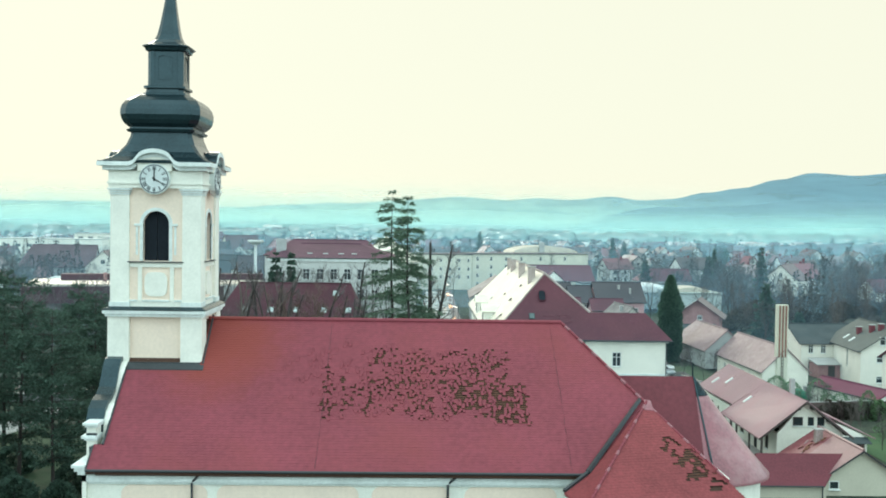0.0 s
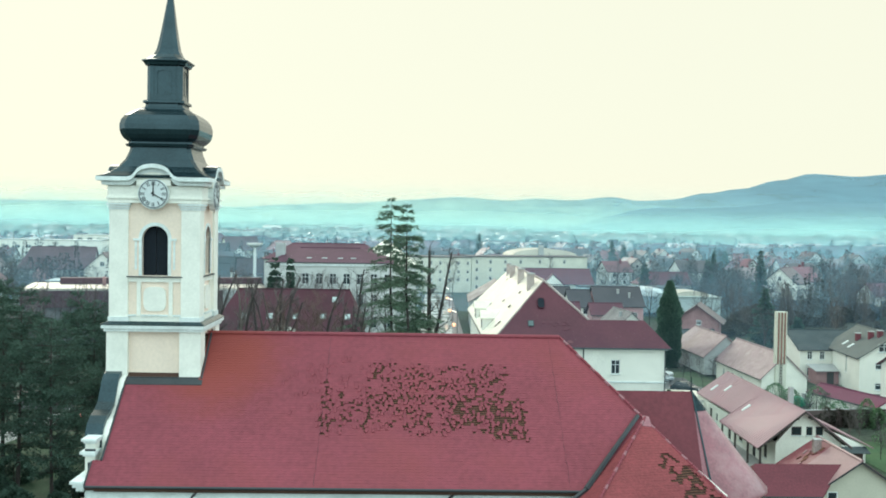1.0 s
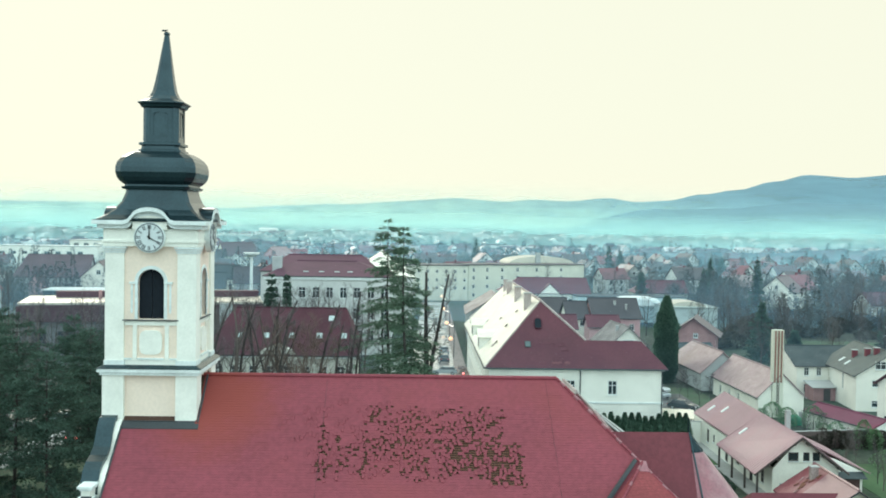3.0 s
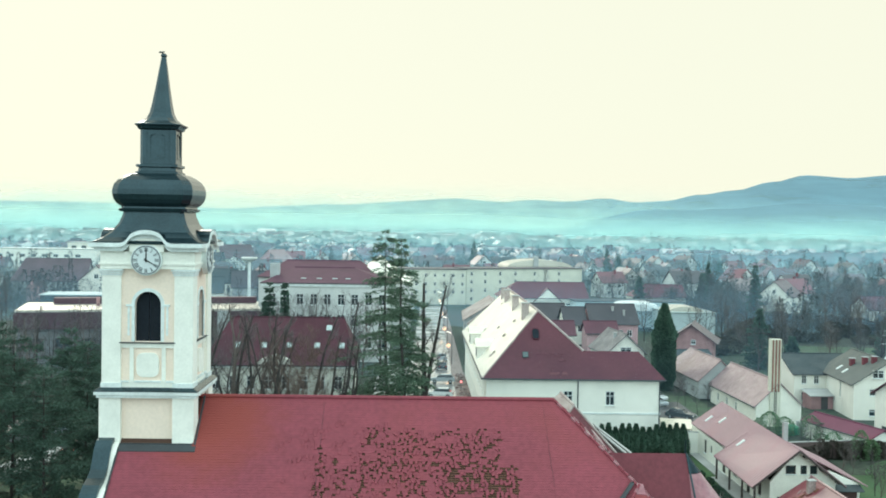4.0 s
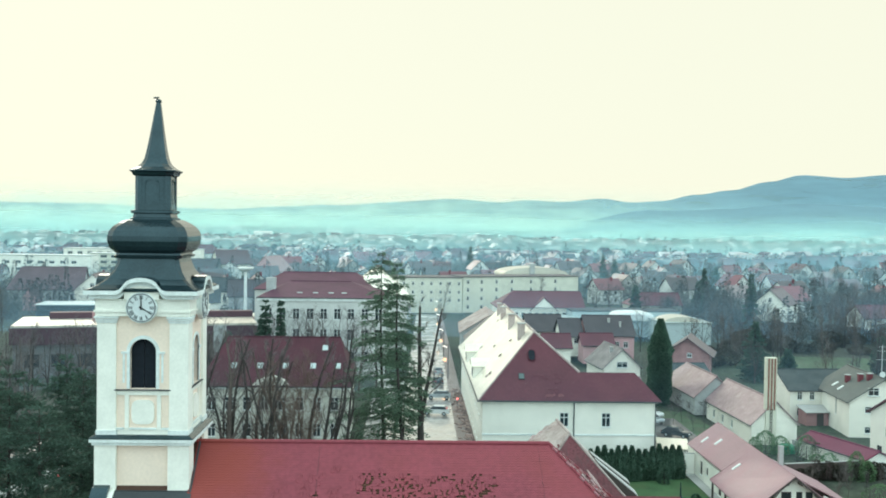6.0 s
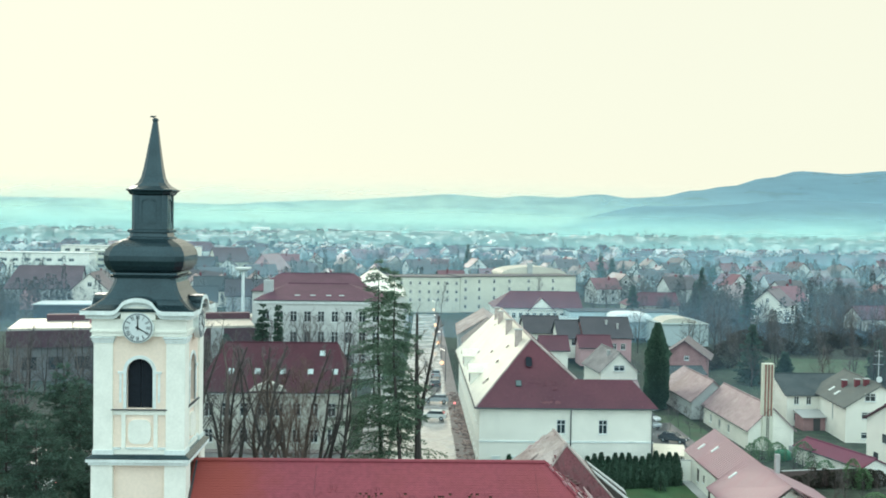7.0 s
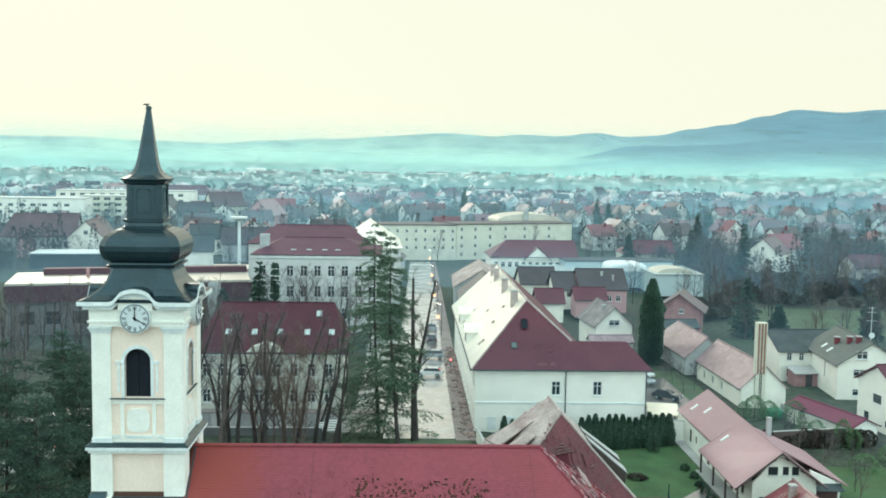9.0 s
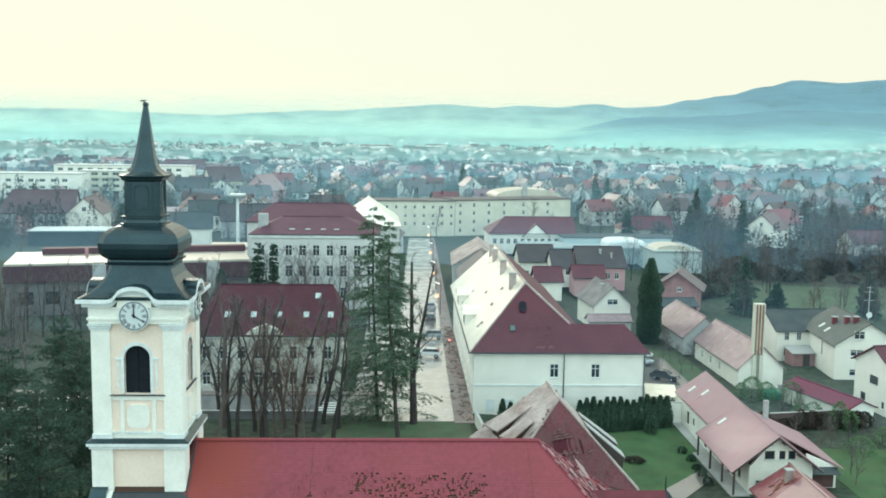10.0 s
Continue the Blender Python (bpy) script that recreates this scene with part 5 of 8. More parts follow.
facade(corner, "wall", AXE, AY0 + 0.4, 90, 9.6, 8.0, 0.4, win_row(2, 2.0, 4, 5.0, 1.2, 1.7), M["house_white"])
part("wall", boxes((AX1, AXE - 0.4, 71.6, 72, 0, 8), (AX1 - 0.4, AX1, 72, AY1, 0, 8), (AX0, AX1, AY1, AY1 + 0.4, 0, 8)), M["house_white"], corner)
part("string_course", boxes((AX0 - 0.05, AXE + 0.05, AY0 - 0.10, AY0, 3.55, 3.75)), M["moulding"], corner)
part("eave_cornice", boxes((AX0 - 0.2, AXE + 0.2, AY0 - 0.25, AY0, 7.65, 7.98)), M["moulding"], corner)
bm = bmesh.new()
tube(bm, (36.0, AY0 - 0.12, 0), (36.0, AY0 - 0.12, 7.9), 0.07, 0.07)
part("downpipe", bm, M["lead_trim"], corner)
bm = bmesh.new()
tube(bm, (AXE - 0.1, AY0 - 0.12, 0), (AXE - 0.1, AY0 - 0.12, 7.9), 0.06, 0.06)
part("downpipe", bm, M["lead_trim"], corner)
ap, apb = (31.65, 67.5, 15.75), (31.45, 108.5, 15.9)
e0 = (24.15, 61.05, 7.95)
RX, RY, RZ2 = 43.9, 63.65, 11.1
jx = 36.95
bm = bmesh.new()
slab(bm, [e0, (46.75, 61.05, 7.95), (RX, RY, RZ2), (jx, RY, RZ2), ap], 0.18)
part("roof", bm, M["red_roof"], corner, "dark red tiled front hip")
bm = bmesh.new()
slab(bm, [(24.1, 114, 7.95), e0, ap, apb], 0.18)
part("roof", bm, M["wet_glare"], corner, "wet street-side slope with sky glare painted pale")
rs = random.Random(4)
sl = Vector((7.5, 0, 7.8)).normalized()
for k in range(13):                     # slipped tiles and snow hooks on the street slope
    u = rs.uniform(0.08, 0.95)
    p = Vector((24.1, rs.uniform(63 + u * 6, 108), 7.95)) + sl * (u * 10.4)
    bm = bmesh.new()
    box(bm, -0.22, 0.22, -rs.uniform(0.2, 0.6), 0.3, 0.0, 0.07)
    part("slipped_tile", bm, M["weathered_tile"], corner, at=Matrix.Translation(p) @ pose(0, 0, 0, 0, -47.7, rs.uniform(-25, 25)))
for cy, cw in ((71.5, 0.9), (84.5, 0.9), (97.5, 0.8), (104, 0.7)):
    c_ = part("chimney", boxes((30.0, 30.0 + cw, cy, cy + cw, 13.6, 16.3)), M["weathered_tile"], corner, "pale plastered chimney")
    part("chimney_cap", boxes((29.9, 30.1 + cw, cy - 0.1, cy + cw + 0.1, 16.3, 16.42)), M["concrete"], c_)
for dy in (76.0, 92.0):                  # low dormers on the street side
    bm = bmesh.new()
    prism(bm, [(24.4, dy, 8.1), (24.4, dy + 3.2, 8.1), (24.4, dy + 3.2, 10.0), (24.4, dy + 1.6, 10.8), (24.4, dy, 10.0)], (2.6, 0, 0))
    bmesh.ops.recalc_face_normals(bm, faces=bm.faces[:])
    dm = part("dormer", bm, M["house_white"], corner, "small white street-side dormer")
    part("pane", boxes((24.32, 24.38, dy + 0.9, dy + 2.3, 8.5, 9.9)), M["glass"], dm)
    bm = bmesh.new()
    slab(bm, [(24.1, dy - 0.2, 9.95), (26.6, dy - 0.2, 9.95), (27.4, dy + 1.6, 10.95), (24.1, dy + 1.6, 10.95)], 0.1)
    slab(bm, [(27.4, dy + 1.6, 10.95), (26.6, dy + 3.4, 9.95), (24.1, dy + 3.4, 9.95), (24.1, dy + 1.6, 10.95)], 0.1)
    part("dormer_roof", bm, M["wet_glare"], dm)
# oval attic window and a rooflight in the front hip
fh = math.degrees(math.atan2(15.75 - 7.95, 67.5 - 61.05))
bm = bmesh.new()
ov = [(0.50 * math.copysign(abs(math.cos(a)) ** 0.5, math.cos(a)), 0.80 * math.copysign(abs(math.sin(a)) ** 0.7, math.sin(a)), 0) for a in [2 * math.pi * k / 16 for k in range(16)]]
prism(bm, ov, (0, 0, 0.16))
bmesh.ops.recalc_face_normals(bm, faces=bm.faces[:])
oval = part("attic_window", bm, M["old_tile"], corner, "narrow rounded attic opening", at=pose(31.08, 65.1, 12.95, fh))
bm = bmesh.new()
prism(bm, [(x * 0.84 - 0.02, y * 0.92, 0.16) for x, y, z in ov], (0, 0, 0.02))
bmesh.ops.recalc_face_normals(bm, faces=bm.faces[:])
part("pane", bm, M["louvre"], oval)
rl = part("roof_light", boxes((-0.36, 0.36, -0.42, 0.42, 0, 0.08)), M["grey_roof"], corner, "small closed rooflight", at=pose(29.62, 63.16, 10.58, fh))
part("pane", boxes((-0.29, 0.29, -0.35, 0.35, 0.08, 0.10)), M["teal_glass"], rl)
for k in range(34):                     # tiles lifted in ragged rows above the eave
    v_ = rs.choice((0.25, 0.45, 0.9, 1.3, 2.3, 2.9, 3.3)) + rs.uniform(-0.1, 0.1)
    u_ = rs.gauss(0, 0.75 if v_ < 2 else 1.0)
    bm = bmesh.new()
    box(bm, -rs.uniform(0.1, 0.3), 0.15, -0.14, 0.14, 0, 0.02)
    part("lifted_tile", bm, M["hip_boards"] if v_ < 0.5 else M["red_roof"], corner, at=pose(33.4 + u_, 61.25 + v_ * math.cos(radians(fh)), 8.22 + v_ * math.sin(radians(fh)), fh + rs.uniform(-12, 5), rs.uniform(-8, 8), rs.uniform(-12, 12)))
bm = bmesh.new()
slab(bm, [ap, (jx, RY, RZ2), (40.5, RY + 2, 7.95), (40.5, 114, 7.95), apb], 0.18)
slab(bm, [(40.5, 114, 7.95), (24.1, 114, 7.95), apb], 0.18)
slab(bm, [(46.75, 61.05, 7.95), (46.75, 72.2, 7.95), (RX, RY, RZ2)], 0.18)
slab(bm, [(46.75, 72.2, 7.95), (jx, 72.2, 7.95), (jx, RY, RZ2), (RX, RY, RZ2)], 0.18)
part("roof", bm, M["red_roof"], corner)
bm = bmesh.new()
tube(bm, ap, apb, 0.16, 0.16, 6)
tube(bm, ap, e0, 0.1, 0.1, 6)
tube(bm, ap, (jx, RY, RZ2), 0.16, 0.16, 6)
part("ridge_cap", bm, M["weathered_tile"], corner)
bm = bmesh.new()
tube(bm, (24.1, 60.98, 7.85), (46.8, 60.98, 7.85), 0.09, 0.09, 6)
tube(bm, (24.05, 61, 7.85), (24.05, 114, 7.85), 0.09, 0.09, 6)
part("gutter", bm, M["lead_trim"], corner)

# ---------------- old derelict house behind the church ----------------
old = thing("old_house", 0, 0, 0, 0, "derelict house with a weathered tiled roof and open eaves", "house")
bp_, bn_ = Vector((30.45, 38.2, 10.1)), Vector((30.9, 32.6, 9.85))
lo_l, lo_r = Vector((22.6, 38.4, 4.2)), Vector((26.6, 30.4, 4.4))


def on_left(u, v):
    """Point of the left slope: u from far to near along it, v from ridge to eave."""
    return bp_.lerp(bn_, u).lerp(lo_l.lerp(lo_r, u), v)


bm = bmesh.new()
slab(bm, [on_left(0, 1), on_left(1, 1), on_left(1, 0), on_left(0, 0)], 0.16)
part("roof", bm, M["weathered_tile"], old, "worn pale tiled slope")
for u0, u1, v0, v1 in ((0.20, 0.50, 0.36, 0.86), (0.62, 0.83, 0.50, 0.90)):     # low shed dormers; a solid dark wedge stands for each shaded open side
    lift = Vector((-0.15, 0, 1.25))
    ck = bmesh.new()
    prism(ck, [on_left(u1, v0 + 0.01), on_left(u1, v0) + Vector((0, 0, 0.42)), on_left(u1, v1) + lift * 0.94, on_left(u1, v1)], (on_left(u0, 0.6) - on_left(u1, 0.6)) * 0.7)
    bmesh.ops.recalc_face_normals(ck, faces=ck.faces[:])
    part("dormer_cheek", ck, M["dark_void"], old, "solid dark wedge for the shaded side of a low dormer")
    bm = bmesh.new()
    slab(bm, [on_left(u0, v1 + 0.04) + lift, on_left(u1 + 0.03, v1 + 0.04) + lift, on_left(u1 + 0.03, v0) + Vector((0, 0, 0.55)), on_left(u0, v0) + Vector((0, 0, 0.45))], 0.14)
    part("dormer_cover", bm, M["weathered_tile"], old, "crooked tiled cover of a low shed dormer")
bm = bmesh.new()
slab(bm, [lo_r, (38.3, 28.6, 1.8), bn_], 0.2)
part("roof", bm, M["hip_boards"], old, "dark red front hip with streaks and broken patches")
bm = bmesh.new()
q0, q1 = Vector((38.3, 28.6, 1.8)), Vector((38.2, 37.0, 2.6))


def on_right(u, v):
    return bp_.lerp(bn_, u).lerp(q1.lerp(q0, u), v)


for u0, u1, v0, v1 in ((0, 1, 0, 0.42), (0.8, 1, 0.42, 1.0)):
    bm = bmesh.new()
    slab(bm, [on_right(u1, v1), on_right(u0, v1), on_right(u0, v0), on_right(u1, v0)], 0.16)
    part("roof", bm, M["weathered_tile"], old)
for u0, u1 in ((0.05, 0.22), (0.42, 0.62)):        # long pale eave boards that still stand over the gap
    bm = bmesh.new()
    lift = Vector((0.2, 0, 0.95))
    slab(bm, [on_right(u1, 0.86) + lift, on_right(u0, 0.86) + lift, on_right(u0, 0.40) + lift * 0.2, on_right(u1, 0.40) + lift * 0.2], 0.12)
    # dark wedge painted as the shade under the cover
    ck = bmesh.new()
    prism(ck, [on_right(u1, 0.41) + lift * 0.1, on_right(u1, 0.85) + lift * 0.9, on_right(u1, 0.85) - Vector((0, 0, 0.9)), on_right(u1, 0.41) - Vector((0, 0, 0.2))], (on_right(u0, 0.6) - on_right(u1, 0.6)) * 0.5)
    bmesh.ops.recalc_face_normals(ck, faces=ck.faces[:])
    part("dormer_cheek", ck, M["frame_dark"], old, "solid dark wedge for the shaded side of a low dormer")
    part("dormer_cover", bm, M["concrete"], old, "long pale sheet over a low shed dormer")
# dark sheet painted as the shade inside the open roof
bm = bmesh.new()
slab(bm, [on_right(0.85, 0.9) - Vector((0, 0, 0.5)), on_right(0, 0.9) - Vector((0, 0, 0.5)), on_right(0, 0.4) - Vector((0, 0, 0.5)), on_right(0.85, 0.4) - Vector((0, 0, 0.5))], 0.1)
part("roof_void", bm, M["dark_void"], old)
bm = bmesh.new()
tube(bm, bp_, bn_, 0.14, 0.14, 6)
tube(bm, bn_, lo_r, 0.11, 0.11, 6)
tube(bm, bn_, q0, 0.10, 0.10, 6)
part("ridge_cap", bm, M["weathered_tile"], old)
hipn = (Vector(q0) - lo_r).cross(bn_ - lo_r).normalized()
rs = random.Random(12)
down_h = (lo_r.lerp(Vector(q0), 0.5) - bn_).normalized()
hipn = hipn if hipn.z > 0 else -hipn
turn_h = Matrix((down_h.cross(hipn), -down_h, hipn)).transposed().to_4x4()
if turn_h.col[0].x < 0:
    turn_h = turn_h @ pose(0, 0, 0, 0, 0, 180)
breach = Matrix.Translation(Vector((31.0, 31.05, 6.4)) + hipn * (hipn.dot(lo_r - Vector((31.0, 31.05, 6.4))) + 0.004)) @ turn_h
up_sign = 1 if turn_h.col[1].z > 0 else -1
# thin dark panel laid on the hip as the hole's shade
part("breach", boxes((-0.95, 0.85, min(-1.75 * up_sign, -0.1 * up_sign), max(-1.75 * up_sign, -0.1 * up_sign), 0, 0.012)), M["old_tile"], old, "flat dark panel for the shade of a hole in the hip", at=breach)
brick_me = mesh_of("broken_brick", boxes((-0.17, 0.17, -0.07, 0.07, 0, 0.16)), M["fallen_brick"])
for row, (n_b, off) in enumerate(((6, 0.0), (4, 0.05), (3, -0.05), (1, 0.0))):     # courses of a brick stub over the hole
    for k in range(n_b):
        shared("broken_brick", brick_me, old, breach @ pose((k - (n_b - 1) / 2) * 0.36 + off + rs.uniform(-0.05, 0.05), up_sign * (row * 0.27 + rs.uniform(-0.04, 0.04)), rs.uniform(0, 0.05), rs.uniform(-10, 10), rs.uniform(-8, 8), rs.uniform(-14, 14)))
for k in range(26):                      # rubble below the hole
    shared("broken_brick", brick_me, old, breach @ pose(rs.gauss(0.35, 0.55), -up_sign * (1.1 + rs.random() * 1.3), 0.0, rs.uniform(-10, 10), rs.uniform(-8, 8), rs.uniform(0, 180)) @ Matrix.Diagonal((rs.uniform(0.4, 1.2), rs.uniform(0.5, 1.3), 0.6, 1)))
part("wall", boxes((26.6, 36.6, 32.0, 37.2, -0.5, 2.6)), M["house_grey"], old)
worn = boxes((-0.16, 0.16, -0.24, 0.24, 0, 0.03))
worn_me = mesh_of("worn_tile", worn, M["weathered_tile"])
worn2_me = mesh_of("worn_tile", boxes((-0.15, 0.15, -0.22, 0.22, 0, 0.03)), M["pale_tile"])
worn3_me = mesh_of("worn_tile", boxes((-0.14, 0.14, -0.25, 0.25, 0, 0.02)), M["wood_old"])
left_n = (on_left(0, 1) - on_left(0, 0)).cross(on_left(1, 0) - on_left(0, 0)).normalized()
left_n = left_n if left_n.z > 0 else -left_n
turn_l = Matrix((left_n.cross(on_left(0.5, 0) - on_left(0.5, 1)).normalized(), (on_left(0.5, 0) - on_left(0.5, 1)).normalized(), left_n)).transposed().to_4x4()
for k in range(110):                     # loose, crooked tiles on the worn slope
    u_, v_ = rs.random(), rs.random() ** 0.8
    if v_ > 0.34 and 0.18 < u_ < 0.86:
        continue
    shared("worn_tile", rs.choice((worn_me, worn_me, worn_me, worn2_me, worn2_me, worn3_me)), old, Matrix.Translation(on_left(u_, v_) + left_n * 0.02) @ turn_l @ pose(0, 0, 0, rs.uniform(-2, 9), rs.uniform(-7, 7), rs.gauss(0, 35)) @ Matrix.Diagonal((rs.uniform(0.6, 2.2), rs.uniform(0.6, 1.6), 1, 1)))
streak_me = [mesh_of("roof_board", boxes((-w_, w_, -l_, l_, 0, 0.015)), M["hip_boards"]) for w_, l_ in ((0.09, 0.9), (0.13, 0.6), (0.07, 1.2), (0.16, 0.5))]
for k in range(44):                      # strips of patched boarding on the front hip
    a_, b_ = rs.uniform(0.04, 0.9), rs.uniform(0.06, 0.72)
    shared("roof_board", rs.choice(streak_me), old, Matrix.Translation(lo_r.lerp(Vector(q0), a_ * 0.95).lerp(bn_, b_) + hipn * 0.006) @ turn_h @ pose(0, 0, 0, 0, 0, rs.gauss(0, 3)))
flue = part("flue", boxes((24.6, 25.6, 45.0, 45.8, -0.2, 3.4)), M["weathered_tile"], old, "leaning pale masonry stub")

# ---------------- further houses ----------------
garden = thing("garden_house", 0, 0, -1.3, 0, "low white house with ribbed pink metal roof and porch", "house")
facade(garden, "wall", 51.3, 36.9, 0, 6.6, 2.9, 0.3, [(0.7, 0.5, 1.0, 1.0)], M["house_white"])
facade(garden, "wall", 51.3, 65.4, -90, 28.2, 2.9, 0.3, [(1.6, 0.1, 1.1, 2.2), (5.6, 0.7, 1.0, 1.6), (8.2, 1.2, 0.7, 0.9), (13.0, 0.1, 1.1, 2.2), (17.0, 0.8, 1.2, 1.4), (21.5, 0.1, 1.1, 2.2), (25.0, 0.8, 1.0, 1.4)], M["house_white"], frame_mat="frame_dark")
part("wall", boxes((57.6, 57.9, 37.2, 65.4, 0, 2.9), (51.6, 57.6, 65.1, 65.4, 0, 2.9)), M["house_white"], garden)
for yy in (36.9, 65.1):
    bm = bmesh.new()
    prism(bm, [(51.3, yy, 2.9), (57.9, yy, 2.9), (54.1 if yy < 40 else 55.1, yy, 6.1 if yy < 40 else 5.6)], (0, 0.3, 0))
    bmesh.ops.recalc_face_normals(bm, faces=bm.faces[:])
    part("gable", bm, M["house_white"], garden)
for u, w in ((52.85, 1.0), (54.35, 0.6), (55.3, 0.7)):
    window(garden, w, 0.85, pose(u, 36.78, 3.75), cross=False, frame_mat="frame_dark")
R0, R1 = Vector((53.9, 36.0, 6.35)), Vector((55.3, 65.9, 5.8))
near_l = [Vector((49.2, 36.0, 2.62)), Vector((49.4, 49.4, 2.62)), R0.lerp(R1, 0.45), R0]
far_l = [Vector((50.9, 49.4, 3.5)), Vector((51.4, 66.0, 3.0)), R1, R0.lerp(R1, 0.45)]
right_l = [Vector((58.9, 65.9, 2.75)), Vector((58.6, 36.0, 2.75)), R0, R1]
for pl, lab in ((near_l, "broad porch side of the ribbed pink roof"), (far_l, ""), (right_l, "")):
    bm = bmesh.new()
    pts = pl if (pl[1] - pl[0]).cross(pl[2] - pl[1]).z > 0 else pl[::-1]
    slab(bm, pts, 0.12)
    pr = part("roof", bm, M["pink_sheet"], garden, lab)
    n_ = 26 if pl is not right_l else 52
    lo0, lo1, hi1, hi0 = pl
    for k in range(n_ + 1):
        bm = bmesh.new()
        a_, b_ = lo0.lerp(lo1, k / n_) + Vector((0, 0, 0.01)), hi0.lerp(hi1, k / n_) + Vector((0, 0, 0.01))
        tube(bm, a_, b_, 0.05, 0.05, 4)
        part("rib", bm, M["pink_sheet"], pr)
for u, v in ((0.10, 0.62), (0.23, 0.45), (0.60, 0.50)):
    w_ = 1 - u
    p = R1.lerp(R0, u).lerp((far_l[1].lerp(far_l[0], u / 0.55) if u < 0.55 else near_l[1].lerp(near_l[0], (u - 0.55) / 0.45)), v)
    rl = part("roof_light", boxes((-0.55, 0.55, -0.22, 0.22, 0, 0.12)), M["frame_white"], garden, "bright narrow rooflight", at=Matrix.Translation(p) @ pose(0, 0, 0, 0, -36, 0))
    part("pane", boxes((-0.5, 0.5, -0.16, 0.16, 0.12, 0.13)), M["frame_white"], rl)
for yy in (36.4, 40.2, 44.4, 49.0):
    part("porch_post", boxes((49.55, 49.73, yy, yy + 0.18, 0, 2.75)), M["frame_dark"], garden, "dark timber porch post")
part("porch_floor", boxes((49.3, 51.3, 36.2, 50, -0.1, 0.12)), M["concrete"], garden)
part("plinth_walk", boxes((50.1, 51.3, 50, 65, -0.1, 0.06)), M["concrete"], garden)
bm = bmesh.new()
for pl in (((49.2, 36.0, 2.5), R0 - Vector((0, 0, 0.15))), ((58.6, 36.0, 2.62), R0 - Vector((0, 0, 0.15)))):
    tube(bm, pl[0], pl[1], 0.11, 0.11, 4)
part("barge_board", bm, M["frame_dark"], garden, "dark timber barge board")
for t_ in (0.15, 0.5, 0.85):
    for pl in near_l[0], right_l[1]:
        p = pl.lerp(R0, t_)
        part("purlin", boxes((p.x - 0.09, p.x + 0.09, 36.0, 37.0, p.z - 0.36, p.z - 0.14)), M["frame_dark"], garden)
# side wing with its own slope
bm = bmesh.new()
slab(bm, [(61.7, 38.0, 2.3), (62.0, 50.5, 2.3), (55.2, 50.5, 5.4), (55.0, 42.0, 5.4)], 0.12)
part("wing_roof", bm, M["pink_sheet"], garden, "dull pink roof of the side wing")
part("wing_wall", boxes((58.0, 61.2, 38.8, 50, 0, 2.3)), M["house_white"], garden)
bm = bmesh.new()
prism(bm, [(58.0, 38.8, 2.3), (61.2, 38.8, 2.3), (58.0, 38.8, 3.65)], (0, 0.3, 0))
bmesh.ops.recalc_face_normals(bm, faces=bm.faces[:])
part("gable", bm, M["house_white"], garden)
part("shed_door", boxes((58.5, 60.9, 38.68, 38.79, 0.1, 1.7)), M["wood_old"], garden, "dark brown plank door")
bm = bmesh.new()
slab(bm, [(58.0, 37.6, 1.85), (61.2, 37.6, 1.85), (61.2, 38.8, 2.25), (58.0, 38.8, 2.25)], 0.08)
part("canopy", bm, M["grey_roof"], garden)
part("chimney", boxes((56.9, 57.4, 48.6, 49.1, 4.0, 6.6)), M["concrete"], garden, "pale round-capped flue")

# ---------------- near house with a patched red roof ----------------
near = thing("near_house", 0, 0, -1.6, 0, "beige house with a patched red roof and low wing", "house")
NR0, NR1 = Vector((54.4, 24.2, 4.45)), Vector((54.4, 34.4, 4.45))
nm_, nt_ = (50.5, 29.9, 1.82), (54.4, 30.6, 4.45)
bm = bmesh.new()
slab(bm, [(50.5, 34.4, 1.82), nm_, nt_, NR1], 0.15)
part("roof", bm, M["patched_tile"], near, "red tiled half of the roof slope")
bm = bmesh.new()
slab(bm, [nm_, (50.5, 24.2, 1.82), NR0, nt_], 0.15)
part("roof", bm, M["glare_tile"], near, "half of the roof slope with glare painted pale")
bm = bmesh.new()
slab(bm, [(58.3, 24.2, 1.82), (58.3, 34.4, 1.82), NR1, NR0], 0.15)
part("roof", bm, M["patched_tile"], near)
bm = bmesh.new()
tube(bm, NR0 + Vector((0, 0, 0.03)), NR1 + Vector((0, 0, 0.03)), 0.13, 0.13, 6)
part("ridge_cap", bm, M["glare_tile"], near)
bm = bmesh.new()
for foot in ((50.5, 24.22, 1.72), (58.3, 24.22, 1.72)):
    tube(bm, foot, NR0 - Vector((0, 0, 0.1)), 0.09, 0.09, 4)
part("barge_board", bm, M["lead_trim"], near, "dark barge board")
part("wall", boxes((51.0, 57.8, 24.7, 33.9, 0, 2.05)), M["beige"], near)
for yy in (24.7, 33.6):
    bm = bmesh.new()
    prism(bm, [(51.0, yy, 2.05), (57.8, yy, 2.05), (54.4, yy, 4.28)], (0, 0.3, 0))
    bmesh.ops.recalc_face_normals(bm, faces=bm.faces[:])
    part("gable", bm, M["beige"], near)
window(near, 0.9, 0.75, pose(51.6, 24.58, 0.9), cross=False)
c_ = part("chimney", boxes((53.0, 53.65, 31.3, 31.95, 3.2, 4.75)), M["weathered_tile"], near, "plastered chimney")
part("chimney_cap", boxes((52.92, 53.73, 31.22, 32.03, 4.75, 4.83)), M["concrete"], c_)
rs = random.Random(31)
